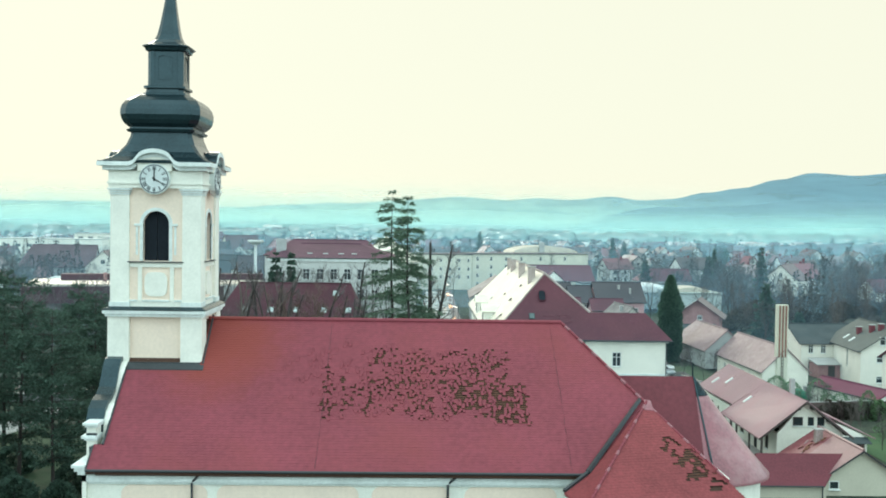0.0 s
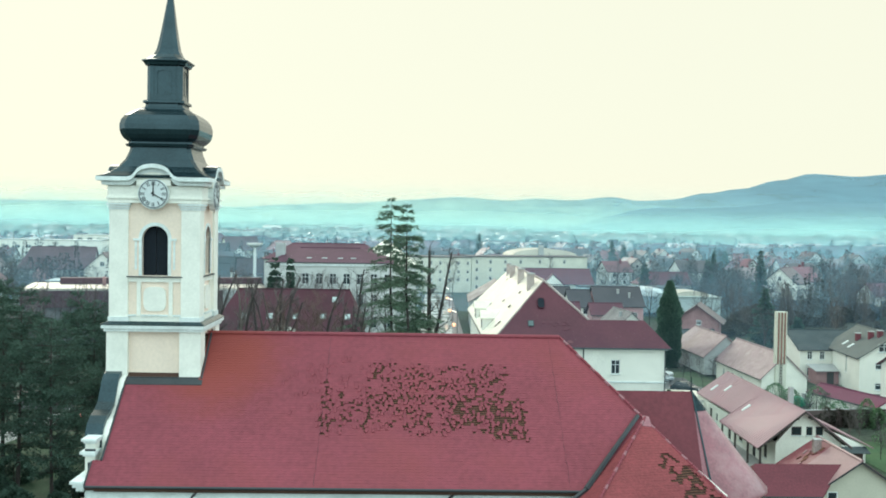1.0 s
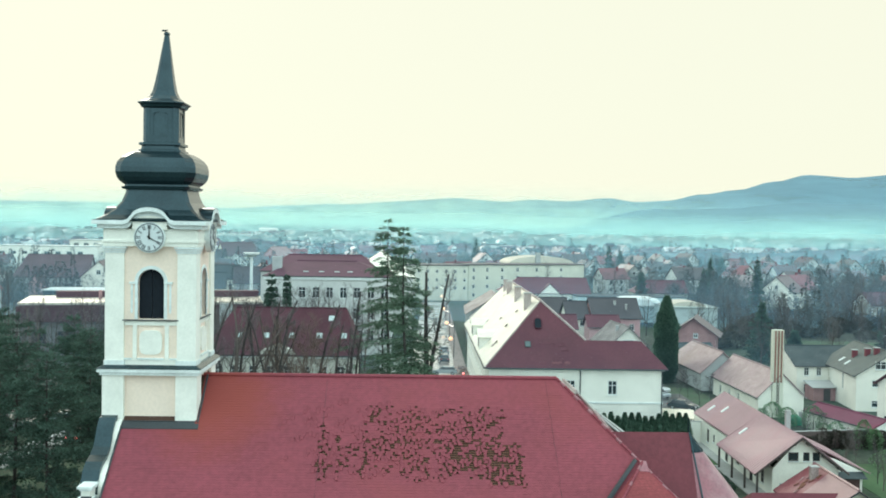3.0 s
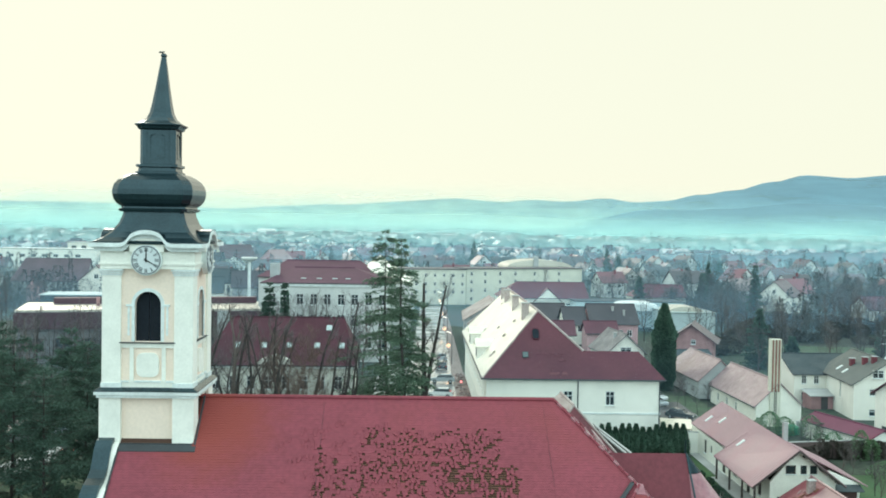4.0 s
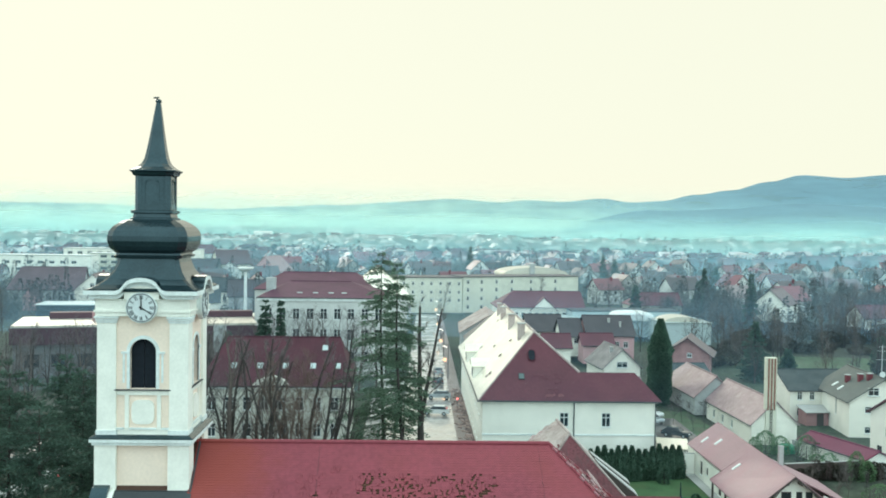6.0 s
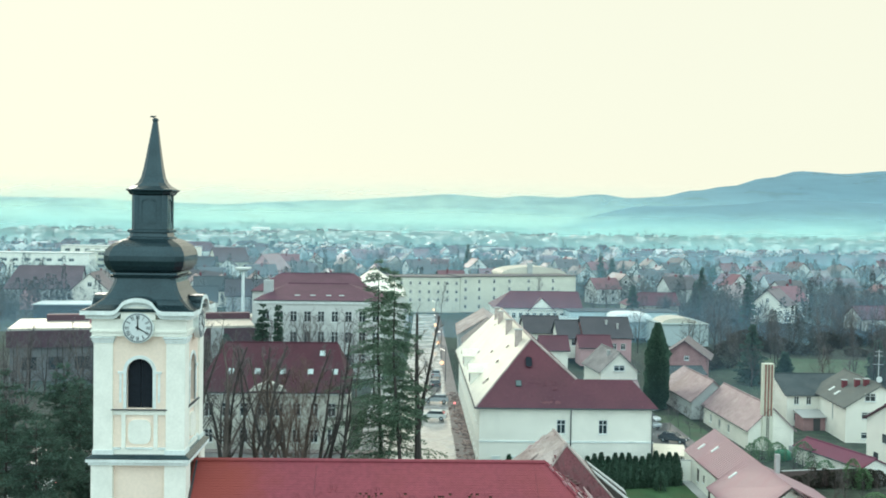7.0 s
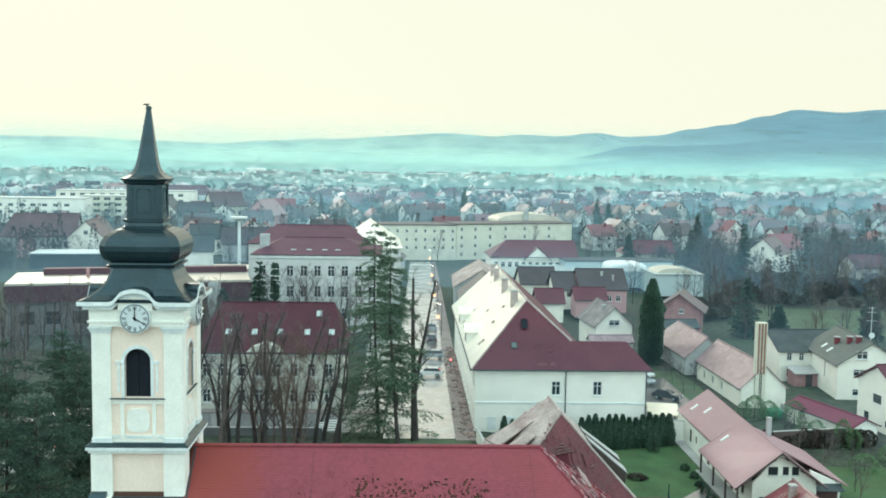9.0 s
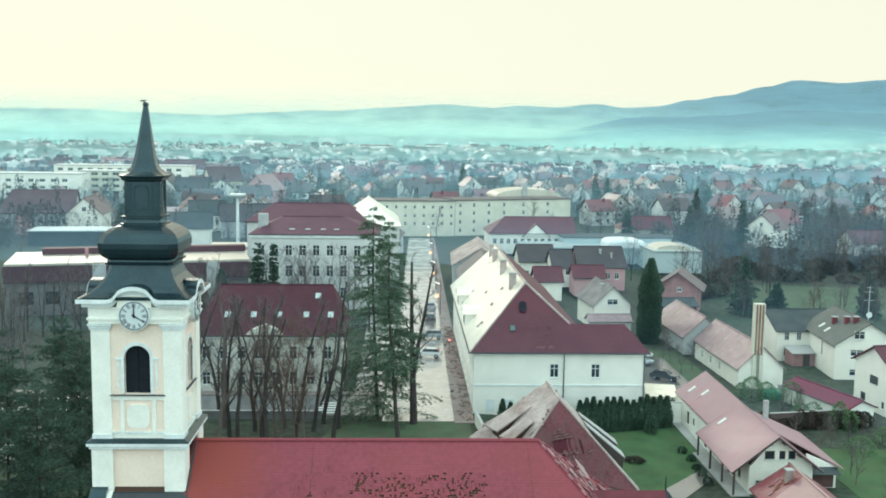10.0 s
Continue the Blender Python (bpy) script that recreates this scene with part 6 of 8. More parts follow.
for k in range(12):
    v_ = rs.uniform(0.25, 0.8)
    part("broken_tile", boxes((-0.28, 0.28, -0.09, 0.09, 0.02, 0.07)), M["batten" if k % 3 else "glare_tile"], near, at=pose(50.5 + 3.9 * v_, 31.9 + rs.uniform(-1.0, 0.9), 1.84 + 2.63 * v_, 0, -34, rs.uniform(-40, 40)))
bm = bmesh.new()
slab(bm, [(44.3, 23.1, 1.62), (50.6, 23.1, 1.62), (53.3, 26.0, 3.74), (45.6, 26.0, 3.74)], 0.15)
part("wing_roof", bm, M["wing_tile"], near, "plain dark red wing roof")
bm = bmesh.new()
slab(bm, [(51.2, 28.9, 1.62), (44.3, 28.9, 1.62), (45.6, 26.0, 3.74), (53.3, 26.0, 3.74)], 0.15)
slab(bm, [(44.3, 28.9, 1.62), (44.3, 23.1, 1.62), (45.6, 26.0, 3.74)], 0.15)
part("wing_roof", bm, M["wing_tile"], near)
part("wing_wall", boxes((44.7, 50.9, 23.5, 28.5, 0, 1.72)), M["beige"], near)
bm = bmesh.new()
tube(bm, (44.3, 23.05, 1.55), (50.5, 23.05, 1.55), 0.07, 0.07, 6)
tube(bm, (50.5, 23.3, 1.5), (50.5, 23.3, 0), 0.06, 0.06, 6)
part("gutter", bm, M["lead_trim"], near)

gable_house("workshop", 67.2, 89.2, -1.3, 92, 19.5, 6.6, 3.0, 6.2, M["house_white"], M["pale_tile"], "low white outbuilding with a faded red tiled roof", over=0.35,
            back=[(3, 0.8, 0.9, 1.2), (7, 0.8, 0.9, 1.2), (11, 0.8, 0.9, 1.2)])
gable_house("old_shed", 65.0, 108.8, -1.0, 92, 18.0, 7.0, 3.0, 6.2, M["house_grey"], M["pale_tile"], "shabby shed with a bleached tiled roof", over=0.3, hip1=2.0)
gable_house("grey_roof_house", 82.4, 102.4, -1.3, 1, 12.4, 11, 5.0, 7.4, M["house_white"], M["grey_roof"], "white house with a flat-pitched grey roof", front=[(1.2, 3.4, 0.8, 1.3), (3.2, 3.4, 0.8, 1.3), (1.2, 0.8, 0.9, 1.3)], left=[(2, 3.4, 0.7, 1.4), (4.5, 3.4, 0.7, 1.4)])
lean = thing("lean_to", 79.6, 94.6, -1.3, 5, "low lean-to with a brick front against the grey house", "shed")
part("wall", boxes((-2.2, 2.2, -1.4, 1.4, 0, 2.2)), M["brick_wall"], lean)
bm = bmesh.new()
slab(bm, [(-2.5, -1.8, 2.15), (2.5, -1.8, 2.15), (2.5, 1.5, 2.8), (-2.5, 1.5, 2.8)], 0.1)
part("roof", bm, M["concrete"], lean)
part("door", boxes((-0.5, 0.6, -1.46, -1.4, 0, 1.9)), M["frame_dark"], lean)
gb = gable_house("grey_roof_house", 86.1, 91.9, -1.3, 86, 15, 10, 5.4, 8.6, M["house_white"], M["mossy_roof"], "white two-storey house with a mossy grey roof and three red chimneys",
            left=[(2, 3.6, 1.9, 1.0), (4.8, 3.6, 0.9, 1.0), (2, 0.6, 1.9, 1.0)], gable0=[(-1.5, 6.2, 1.6, 1.2)], back=[(2.0, 1.0, 0.7, 1.2), (9, 2.4, 0.7, 2.8), (6.5, 1.4, 0.5, 0.8)],
            chimneys=[(0.4, 2.5, 0.7, 1.1, "chimney_red"), (-2.4, 1.6, 0.7, 1.1, "chimney_red"), (-4.2, 0.9, 0.7, 1.0, "chimney_red")])
for u, v in ((2.4, 3.7), (-0.6, 3.9)):
    sk = part("roof_light", boxes((-0.3, 0.3, -0.55, 0.55, 0, 0.1)), M["frame_white"], gb, "bright rooflight", at=pose(u, v, 8.76 - v * 0.64, -math.degrees(math.atan(0.64))))
    part("pane", boxes((-0.22, 0.22, -0.46, 0.46, 0.1, 0.115)), M["frame_white"], sk)
gable_house("red_roof_house", 83.6, 68.4, -1.3, 7, 10, 9.2, 6.2, 8.7, M["house_white"], M["red_roof"], "white house with a red tiled roof beside the garden", left=[(1.3, 0.9, 1.2, 1.1), (3.2, 3.6, 2.0, 1.2), (6.2, 0.9, 0.6, 0.9)], frame_mat="frame_dark")
gable_house("garage", 72.1, 66.9, -1.3, -73, 12.4, 4.0, 2.3, 3.2, M["house_white"], M["magenta_sheet"], "long low garage with a dark pink metal roof", category="garage", over=0.3)
stack = thing("factory_chimney", 66.9, 79.6, -1.3, 0, "tall pale chimney stack with three rusty flutes", "chimney")
bm = bmesh.new()
box(bm, -0.75, 0.75, -0.5, 0.5, 0, 12.4)
part("shaft", bm, M["house_cream"], stack)
for k in (-0.45, 0.0, 0.45):
    bm = bmesh.new()
    tube(bm, (k, -0.55, 5.0), (k, -0.55, 12.3), 0.13, 0.13, 8)
    part("flute", bm, M["rust"], stack, "rust-stained pipe")
part("ladder", boxes((-0.16, -0.1, -0.62, -0.56, 0.2, 5.2), (0.1, 0.16, -0.62, -0.56, 0.2, 5.2), *[(-0.1, 0.1, -0.61, -0.57, 0.5 + k * 0.45, 0.56 + k * 0.45) for k in range(10)]), M["frame_dark"], stack)

# parish house
ph = gable_house("parish_house", -2.2, 79.5, 0, 1.0, 19.6, 16, 7.9, 13.15, M["parish_wall"], M["parish_tile"], "old two-storey house with a dark red hipped roof",
            hip0=2.4, hip1=1.6, front=win_row(8, 1.0, 2.3, 4.5, 1.1, 1.8) + win_row(8, 1.0, 2.3, 1.0, 1.1, 1.8))
bm = bmesh.new()
prism(bm, [(-3.9, -8.3, 7.0), (2.9, -8.3, 7.0), (1.3, -8.3, 8.5), (-0.5, -8.3, 9.1), (-2.3, -8.3, 8.5)], (0, 1.6, 0))
bmesh.ops.recalc_face_normals(bm, faces=bm.faces[:])
part("pediment", bm, M["parish_wall"], ph, "curved pale pediment")
part("eave_cornice", boxes((-9.9, 9.9, -8.25, -8.0, 7.35, 7.75)), M["moulding"], ph)
ks = (13.15 - 7.9) / 8
for u, v in ((-5.8, -5.1), (-2.3, -5.1), (1.1, -5.1), (4.8, -5.1), (8.1, -5.1), (6.2, -1.95)):
    sk = part("roof_light", boxes((-0.38, 0.38, -0.55, 0.55, 0, 0.1)), M["house_grey"], ph, "bright rooflight", at=pose(u, v, 13.31 + v * ks, math.degrees(math.atan(ks))))
    part("pane", boxes((-0.3, 0.3, -0.46, 0.46, 0.1, 0.115)), M["sky_glass"], sk)

# school with its side wing
sc = gable_house("school", -1.2, 140.5, 0, 0.6, 24.0, 20, 14.9, 17.3, M["school_wall"], M["school_tile"], "large pale school building with a red hipped roof", hip0=5, hip1=7,
            front=win_row(9, 1.2, 2.6, 10.8, 1.35, 2.1) + win_row(9, 1.2, 2.6, 6.8, 1.35, 2.2) + win_row(9, 1.2, 2.6, 2.6, 1.35, 2.2),
            right=win_row(6, 1.5, 3.0, 10.8, 1.3, 2.1))
gable_house("school_wing", -6.0, 174, 0, 1, 26, 22, 14.2, 17.4, M["school_wall"], M["school_tile"], "rear wing of the school with a red hipped roof", hip0=5, hip1=4)
part("eave_cornice", boxes((-12.2, 12.2, -10.3, -10.0, 14.3, 14.8)), M["moulding"], sc)
part("chimney", boxes((-11.2, -9.4, -5.5, -4.0, 15.0, 18.4)), M["house_grey"], sc)
ks = (17.3 - 14.9) / 10
for u in (-4.5, -1.5, 1.5, 4.0):
    sk = part("roof_light", boxes((-0.5, 0.5, -0.2, 0.2, 0, 0.12)), M["house_grey"], sc, at=pose(u, -7.6, 17.46 - 7.6 * ks, math.degrees(math.atan(ks))))
    part("pane", boxes((-0.42, 0.42, -0.13, 0.13, 0.12, 0.13)), M["sky_glass"], sk)
wing = gable_house("school_wing", 7.4, 181, 0, 92, 26, 14, 13.2, 18.3, M["school_wall"], M["wet_glare"], "school wing with sky glare painted on its wet hipped roof", hip0=6.5, hip1=6.5,
                   front=win_row(7, 1.6, 3.4, 10.6, 1.3, 2.1))


# ---------------- mid-ground town ----------------
def block(name, x, y, z, rz, L, D, H, wall, roof, label, wins=(), category="building", parapet=0.25, end=(), frame_mat="frame_white"):
    """Flat-roofed building placed by its front left corner."""
    e = thing(name, x, y, z, rz, label, category)
    facade(e, "wall", 0, 0, 0, L, H, 0.35, wins, wall, sill=False, frame_mat=frame_mat)
    facade(e, "wall", L, 0.35, 90, D - 0.35, H, 0.35, end, wall, sill=False)
    part("wall", boxes((0, L - 0.35, D - 0.35, D, 0, H), (0, 0.35, 0.35, D - 0.35, 0, H)), wall, e)
    part("roof", boxes((-0.3, L + 0.3, -0.3, D + 0.3, H, H + parapet)), roof, e)
    return e


M["worn_grey_tile"] = mat("worn_grey_tile", (0.20, 0.185, 0.18), 0.75, vary=0.3, scale=2.0, dirt=(0.09, 0.08, 0.08), dirt_amt=0.7, bump=0.5)
M["teal_panel"] = mat("teal_panel", (0.46, 0.56, 0.57), 0.6, vary=0.06, dirt=(0.32, 0.40, 0.40), dirt_amt=0.5, dirt_scale=0.1)
M["flat_roof"] = mat("flat_roof", (0.34, 0.42, 0.42), 0.55, vary=0.1, dirt=(0.22, 0.27, 0.27), dirt_amt=0.6, dirt_scale=0.15, coat=0.3)
M["bright_roof"] = mat("bright_roof", (0.62, 0.60, 0.52), 0.3, metal=0.4, vary=0.08, dirt=(0.42, 0.38, 0.34), dirt_amt=0.4, dirt_scale=0.2)
M["maroon_tile"] = mat("maroon_tile", (0.060, 0.034, 0.048), 0.65, vary=0.3, dirt=(0.085, 0.055, 0.065), dirt_amt=0.5, coat=0.5, coat_rough=0.3)
M["hall_wall"] = mat("hall_wall", (0.17, 0.18, 0.185), 0.9, vary=0.12, dirt=(0.10, 0.10, 0.105), dirt_amt=0.5)
M["maroon"] = mat("maroon", (0.064, 0.022, 0.034), 0.6, vary=0.15)

hall = block("market_hall", -56.5, 123.6, 0, 13.5, 43.5, 17, 9.3, M["hall_wall"], M["bright_roof"], "low market hall with a bright wet roof and maroon fascia", parapet=0.4, frame_mat="frame_dark",
             wins=win_row(9, 2, 4.6, 2.0, 2.6, 2.4))
part("fascia", boxes((-0.5, 44.0, -0.75, -0.36, 6.2, 9.2)), M["maroon"], hall, "broad maroon fascia")
part("roof_parapet", boxes((5, 44.0, 12.5, 15, 9.71, 10.9)), M["maroon"], hall, "raised maroon ridge strip")
for cx in (16.2, 36.8):
    part("pier", boxes((cx - 1.2, cx + 1.2, -1.3, -0.76, 0, 9.4)), M["house_grey"], hall)
part("vent", boxes((13.2, 13.8, 8, 8.6, 9.71, 11.4)), M["brick_wall"], hall)

# long cream block with small windows
lb = block("long_block", 32.6, 268, 0, 18, 42, 12, 11.6, M["house_cream"], M["dark_roof"], "long cream four-storey block with small dark windows", wins=[(x, v, 0.9, 1.3) for x in (1.4, 6.2, 11.5, 17, 24, 33) for v in (1.2, 4.0, 6.8, 9.4)])
lb2 = block("long_block", 2.0, 264.5, 0, 5, 30.5, 12, 11.4, M["house_cream"], M["dark_roof"], "weathered cream block with rows of small windows", wins=[(x, v, 0.8, 1.1) for x in (2, 5, 8, 11, 14, 17, 20, 23, 26, 29) for v in (3.6, 6.2, 9.0)])
bm = bmesh.new()
arc = [(12 * math.cos(a), 0, 2.6 * math.sin(a)) for a in [math.pi * k / 12 for k in range(13)]]
prism(bm, arc, (0, 14, 0))
bmesh.ops.recalc_face_normals(bm, faces=bm.faces[:])
arch_hall = thing("arched_hall", 60, 296, 0, 10, "hall with a pale shallow vaulted roof", "building")
part("roof", bm, M["bright_roof"], arch_hall, at=pose(0, 0, 11.3))
part("wall", boxes((-11.5, 11.5, 0.3, 13.7, 0, 11.25)), M["house_cream"], arch_hall)
part("chimney", boxes((-2.5, -0.8, -1, 0.2, 11.2, 15.2)), M["house_grey"], arch_hall)

e1 = gable_house("school_annex", 52.2, 230, 0, 1.5, 24.5, 15, 5.9, 9.8, M["house_white"], M["red_roof"], "white building with a long red roof and central gable", hip0=5, front=win_row(12, 0.9, 1.95, 2.9, 1.1, 1.5))
bm = bmesh.new()
prism(bm, [(-2.6, -7.9, 5.2), (4.4, -7.9, 5.2), (0.9, -7.9, 8.4)], (0, 3.0, 0))
bmesh.ops.recalc_face_normals(bm, faces=bm.faces[:])
part("gable", bm, M["house_white"], e1)
for u in (-0.9, 0.6, 2.0):
    window(e1, 0.8, 1.2, pose(u, -7.96, 5.6))
bm = bmesh.new()
slab(bm, [(-3.1, -8.2, 4.9), (0.9, -8.2, 8.75), (0.9, -4.6, 8.75), (-3.1, -4.6, 4.9)][::-1], 0.15)
slab(bm, [(4.9, -8.2, 4.9), (0.9, -8.2, 8.75), (0.9, -4.6, 8.75), (4.9, -4.6, 4.9)], 0.15)
part("gable_roof", bm, M["red_roof"], e1)

flat("meadow", [(88, 136), (132, 130), (150, 170), (96, 176)], 0.05, M["dull_grass"], "damp green meadow between garden trees", "meadow")
block("flat_hall", 48, 203, -0.2, 2, 46, 14, 4.2, M["teal_panel"], M["flat_roof"], "long pale teal hall with a flat roof")
block("flat_hall", 79, 190, -0.5, 2, 12.5, 14, 5.4, M["teal_panel"], M["flat_roof"], "pale teal flat-roofed hall with a bright wet roof")
block("flat_hall", 60, 214, 0, 2, 30, 10, 5.6, M["teal_panel"], M["grey_roof"], "low workshop hall with a grey roof")
# rounded white tent roof
tent = thing("storage_tent", 75.0, 208, 4.2, 2, "rounded white tent roof on the flat hall", "tent")
bm = bmesh.new()
rings = []
for fy, sc in ((-5, 0.75), (-4.6, 0.95), (-3, 1), (3, 1), (4.6, 0.95), (5, 0.75)):
    rings.append([(5.4 * sc * math.copysign(abs(math.cos(a)) ** 0.5, math.cos(a)), fy, 2.2 * sc * abs(math.sin(a)) ** 0.6) for a in [math.pi * k / 12 for k in range(13)]])
loft(bm, rings)
bmesh.ops.recalc_face_normals(bm, faces=bm.faces[:])
part("canopy", bm, M["frame_white"], tent)

gable_house("dark_roof_house", 46.8, 176, 0, 2, 8, 10, 4.8, 8.0, M["house_white"], M["dark_roof"], "white house with a steep dark roof", front=win_row(3, 1.0, 2.2, 1.2, 1.1, 1.4), right=[(2, 2.6, 1, 1.3)])
gable_house("dark_roof_house", 51.7, 167.5, 0, 2, 4.6, 9, 4.6, 7.9, M["house_white"], M["dark_roof"], "narrow white house with a dark roof", front=[(0.8, 2.8, 1.0, 1.3), (2.8, 2.8, 1.0, 1.3)])
gable_house("dark_roof_house", 60.3, 167.5, -0.5, 1, 10.4, 11.5, 5.4, 9.2, M["pink_wall"], M["dark_roof"], "pink house with a large dark slate roof", front=[(6, 2.6, 1.1, 1.4), (8, 2.6, 1.1, 1.4)], chimneys=[(0.2, -2, 0.5, 0.9, "concrete"), (2.5, -3.4, 0.4, 1.2, "concrete")])
gable_house("annex", 56.2, 157.5, -0.5, 1, 6.6, 6, 4.1, 6.2, M["pink_wall"], M["red_roof"], "low annex with a dull maroon roof", category="house")
gable_house("red_gable_house", 46.0, 148, 0, 1, 5.4, 6.0, 4.2, 6.6, M["house_white"], M["red_roof"], "white house with a dark red roof behind the corner house", right=[(1.5, 2.6, 0.9, 1.3)])
gable_house("small_white_house", 53.4, 124.5, -0.8, 96, 11, 6.8, 4.7, 7.9, M["house_white"], M["worn_grey_tile"], "small white gabled house with a worn tiled roof", gable0=[(0.0, 4.6, 2.0, 1.05)], chimneys=[(-2, 1.0, 0.5, 0.9, "concrete")])
gable_house("porch", 53.0, 117.5, -0.8, 2, 7.5, 3.2, 2.1, 3.0, M["house_white"], M["pale_tile"], "low lean-to with bleached tiles", category="shed", over=0.3)
gable_house("unfinished_house", 72.2, 141, -0.8, 70, 8, 8.5, 5.0, 8.0, M["brick_wall"], M["maroon_tile"], "unfinished pinkish brick house with a dark roof", over=0.9, left=[(2.2, 1.0, 1.2, 1.3)], gable0=[(0.4, 4.2, 0.9, 0.9)])
vault = thing("vaulted_store", 84.6, 192, 5.1, 2, "low store with a bright shallow vaulted roof", "building")
bm = bmesh.new()
prism(bm, [(4.6 * math.cos(a), 0, 1.3 * math.sin(a)) for a in [math.pi * k / 10 for k in range(11)]], (0, 9, 0))
bmesh.ops.recalc_face_normals(bm, faces=bm.faces[:])
part("roof", bm, M["bright_roof"], vault)
gable_house("lean_shed", 68, 132, -0.8, 5, 9, 5, 2.6, 3.6, M["wood_old"], M["grey_roof"], "low dark shed behind the tall cypress", category="shed")
gable_house("white_gable_house", 128, 246, 0, 55, 13, 10, 6.0, 10.4, M["house_white"], M["maroon_tile"], "white house with a steep dark maroon roof", left=[(2, 3.2, 1, 1.3), (5.5, 3.2, 1, 1.3)], gable0=[(0, 6.8, 1, 1.2)], front=win_row(3, 1.5, 3.5, 3.2, 1.2, 1.3))
gable_house("red_roof_house", 150, 228, 0, 10, 11, 9, 3.8, 7.0, M["house_white"], M["red_roof"], "small house with a bright red roof among trees", front=win_row(2, 2, 4, 1.2, 1.2, 1.3))
gable_house("red_roof_house", 92, 256, 0, 4, 16, 10, 4.6, 8.0, M["house_cream"], M["red_roof"], "cream house with a long red roof", front=win_row(4, 1.5, 3.6, 1.6, 1.3, 1.4), hip0=4)
gable_house("dark_roof_house", 32, 140, 0, 88, 16, 10, 6.2, 10.2, M["house_grey"], M["dark_roof"], "old grey house with a dark worn roof by the street", left=[(2, 3.4, 1, 1.5), (5.5, 3.4, 1, 1.5)])
gable_house("dark_roof_house", 33, 166, 0, 88, 22, 12, 6.0, 9.6, M["house_grey"], M["weathered_tile"], "long old house with a weathered grey roof")
gable_house("street_house", 9.5, 210, 0, 85, 18, 11, 6.4, 10.2, M["house_grey"], M["dark_roof"], "grey street house with a dark roof")

# left background
gable_house("left_house", -108, 288, 0, 8, 24, 14, 5.2, 12.2, M["house_grey"], M["maroon_tile"], "large old house with a steep dark maroon roof", hip0=3, front=win_row(6, 2, 3.6, 1.4, 1.3, 1.6))
gable_house("left_house", -88, 276, 0, 95, 15, 11, 6.0, 11.0, M["house_white"], M["maroon_tile"], "house with a dark roof and pale gable", gable0=[(0, 6.8, 1.4, 1.4)], front=win_row(4, 1.6, 3.2, 1.6, 1.2, 1.4))
gable_house("little_gable_house", -104, 262, 0, 92, 6, 4.2, 4.2, 7.2, M["pink_wall"], M["maroon_tile"], "small pink gabled annex", category="house")
block("low_store", -92, 232, 0, 6, 50, 12, 4.0, M["grey_roof"], M["teal_panel"], "low dark grey store with a pale blue roof")
block("flat_block", -178, 408, 0, 3, 46, 14, 11.5, M["house_white"], M["flat_roof"], "white flat-roofed block of flats", wins=[(x, v, 2.4, 1.4) for x in range(2, 42, 5) for v in (1.5, 4.6, 7.8)])
block("flat_block", -140, 430, 0, 3, 38, 13, 12.0, M["house_cream"], M["flat_roof"], "cream block with rows of balconies and windows", wins=[(x, v, 3.2, 1.5) for x in range(1, 33, 5) for v in (1.2, 4.2, 7.2, 10.0)])
block("flat_block", -165, 470, 0, 3, 70, 13, 13.0, M["house_white"], M["flat_roof"], "long white slab block", wins=[(x, v, 2.6, 1.5) for x in range(2, 66, 5) for v in (1.2, 4.2, 7.2, 10.2)])
gable_house("grey_roof_house", -48, 236, 0, 10, 15, 11, 5.6, 9.6, M["house_white"], M["grey_roof"], "white house with a dark grey roof", right=[(2.2, 3.0, 1, 1.3), (5.2, 3.0, 1, 1.3)])
gable_house("grey_roof_house", -33, 262, 0, 8, 18, 12, 5.6, 10.2, M["house_grey"], M["dark_roof"], "grey house with a broad dark roof")
gable_house("grey_roof_house", -50, 280, 0, 12, 12, 10, 5.6, 9.8, M["house_white"], M["grey_roof"], "white house with a broad blue-grey roof", gable0=[(0, 5.8, 1.0, 1.2)], front=win_row(3, 1.6, 3.4, 2.6, 1.1, 1.4))
gable_house("left_house", -47, 398, 0, 70, 15, 13, 6.4, 13.0, M["pink_wall"], M["pale_tile"], "house with a large pale pink roof", left=[(3, 2.8, 1.4, 1.4), (8, 2.8, 1.4, 1.4)])
gable_house("left_house", -76, 456, 0, 30, 17, 13, 7.0, 13.5, M["house_cream"], M["maroon_tile"], "cream house with a steep maroon roof", front=win_row(4, 1.6, 3.8, 3.0, 1.3, 1.6))
gable_house("left_house", -113, 540, 0, 4, 30, 15, 9.0, 14.0, M["house_white"], M["red_roof"], "long white house with a faded red roof", front=win_row(7, 2, 3.8, 4.0, 1.4, 1.8), hip0=4, hip1=4)
gable_house("grey_roof_house", -78, 392, 0, 15, 14, 12, 6.0, 11.5, M["house_grey"], M["dark_roof"], "grey house with a dark pitched roof", front=win_row(3, 1.6, 4.0, 2.6, 1.2, 1.4))
gable_house("grey_roof_house", -97, 424, 0, 85, 15, 12, 6.0, 12.0, M["house_white"], M["dark_roof"], "white gabled house with a dark roof", gable0=[(0, 7.0, 1.2, 1.4)])
block("pink_store", -30, 178, 0, 3, 18, 8, 6.5, M["pink_wall"], M["bright_roof"], "pinkish flat-roofed store with a band of windows", wins=[(10 + i * 1.0, 3.2, 0.8, 1.0) for i in range(7)])
block("flat_store", -48, 160, 0, 6, 30, 10, 6.2, M["teal_panel"], M["flat_roof"], "pale flat store roof behind the hall")

# water tower like lamp mast
mast = thing("floodlight_mast", -30.5, 222, 0, 0, "tall white concrete mast with a wide head", "mast")
bm = bmesh.new()
tube(bm, (0, 0, 0), (0, 0, 15.0), 0.5, 0.38, 10)
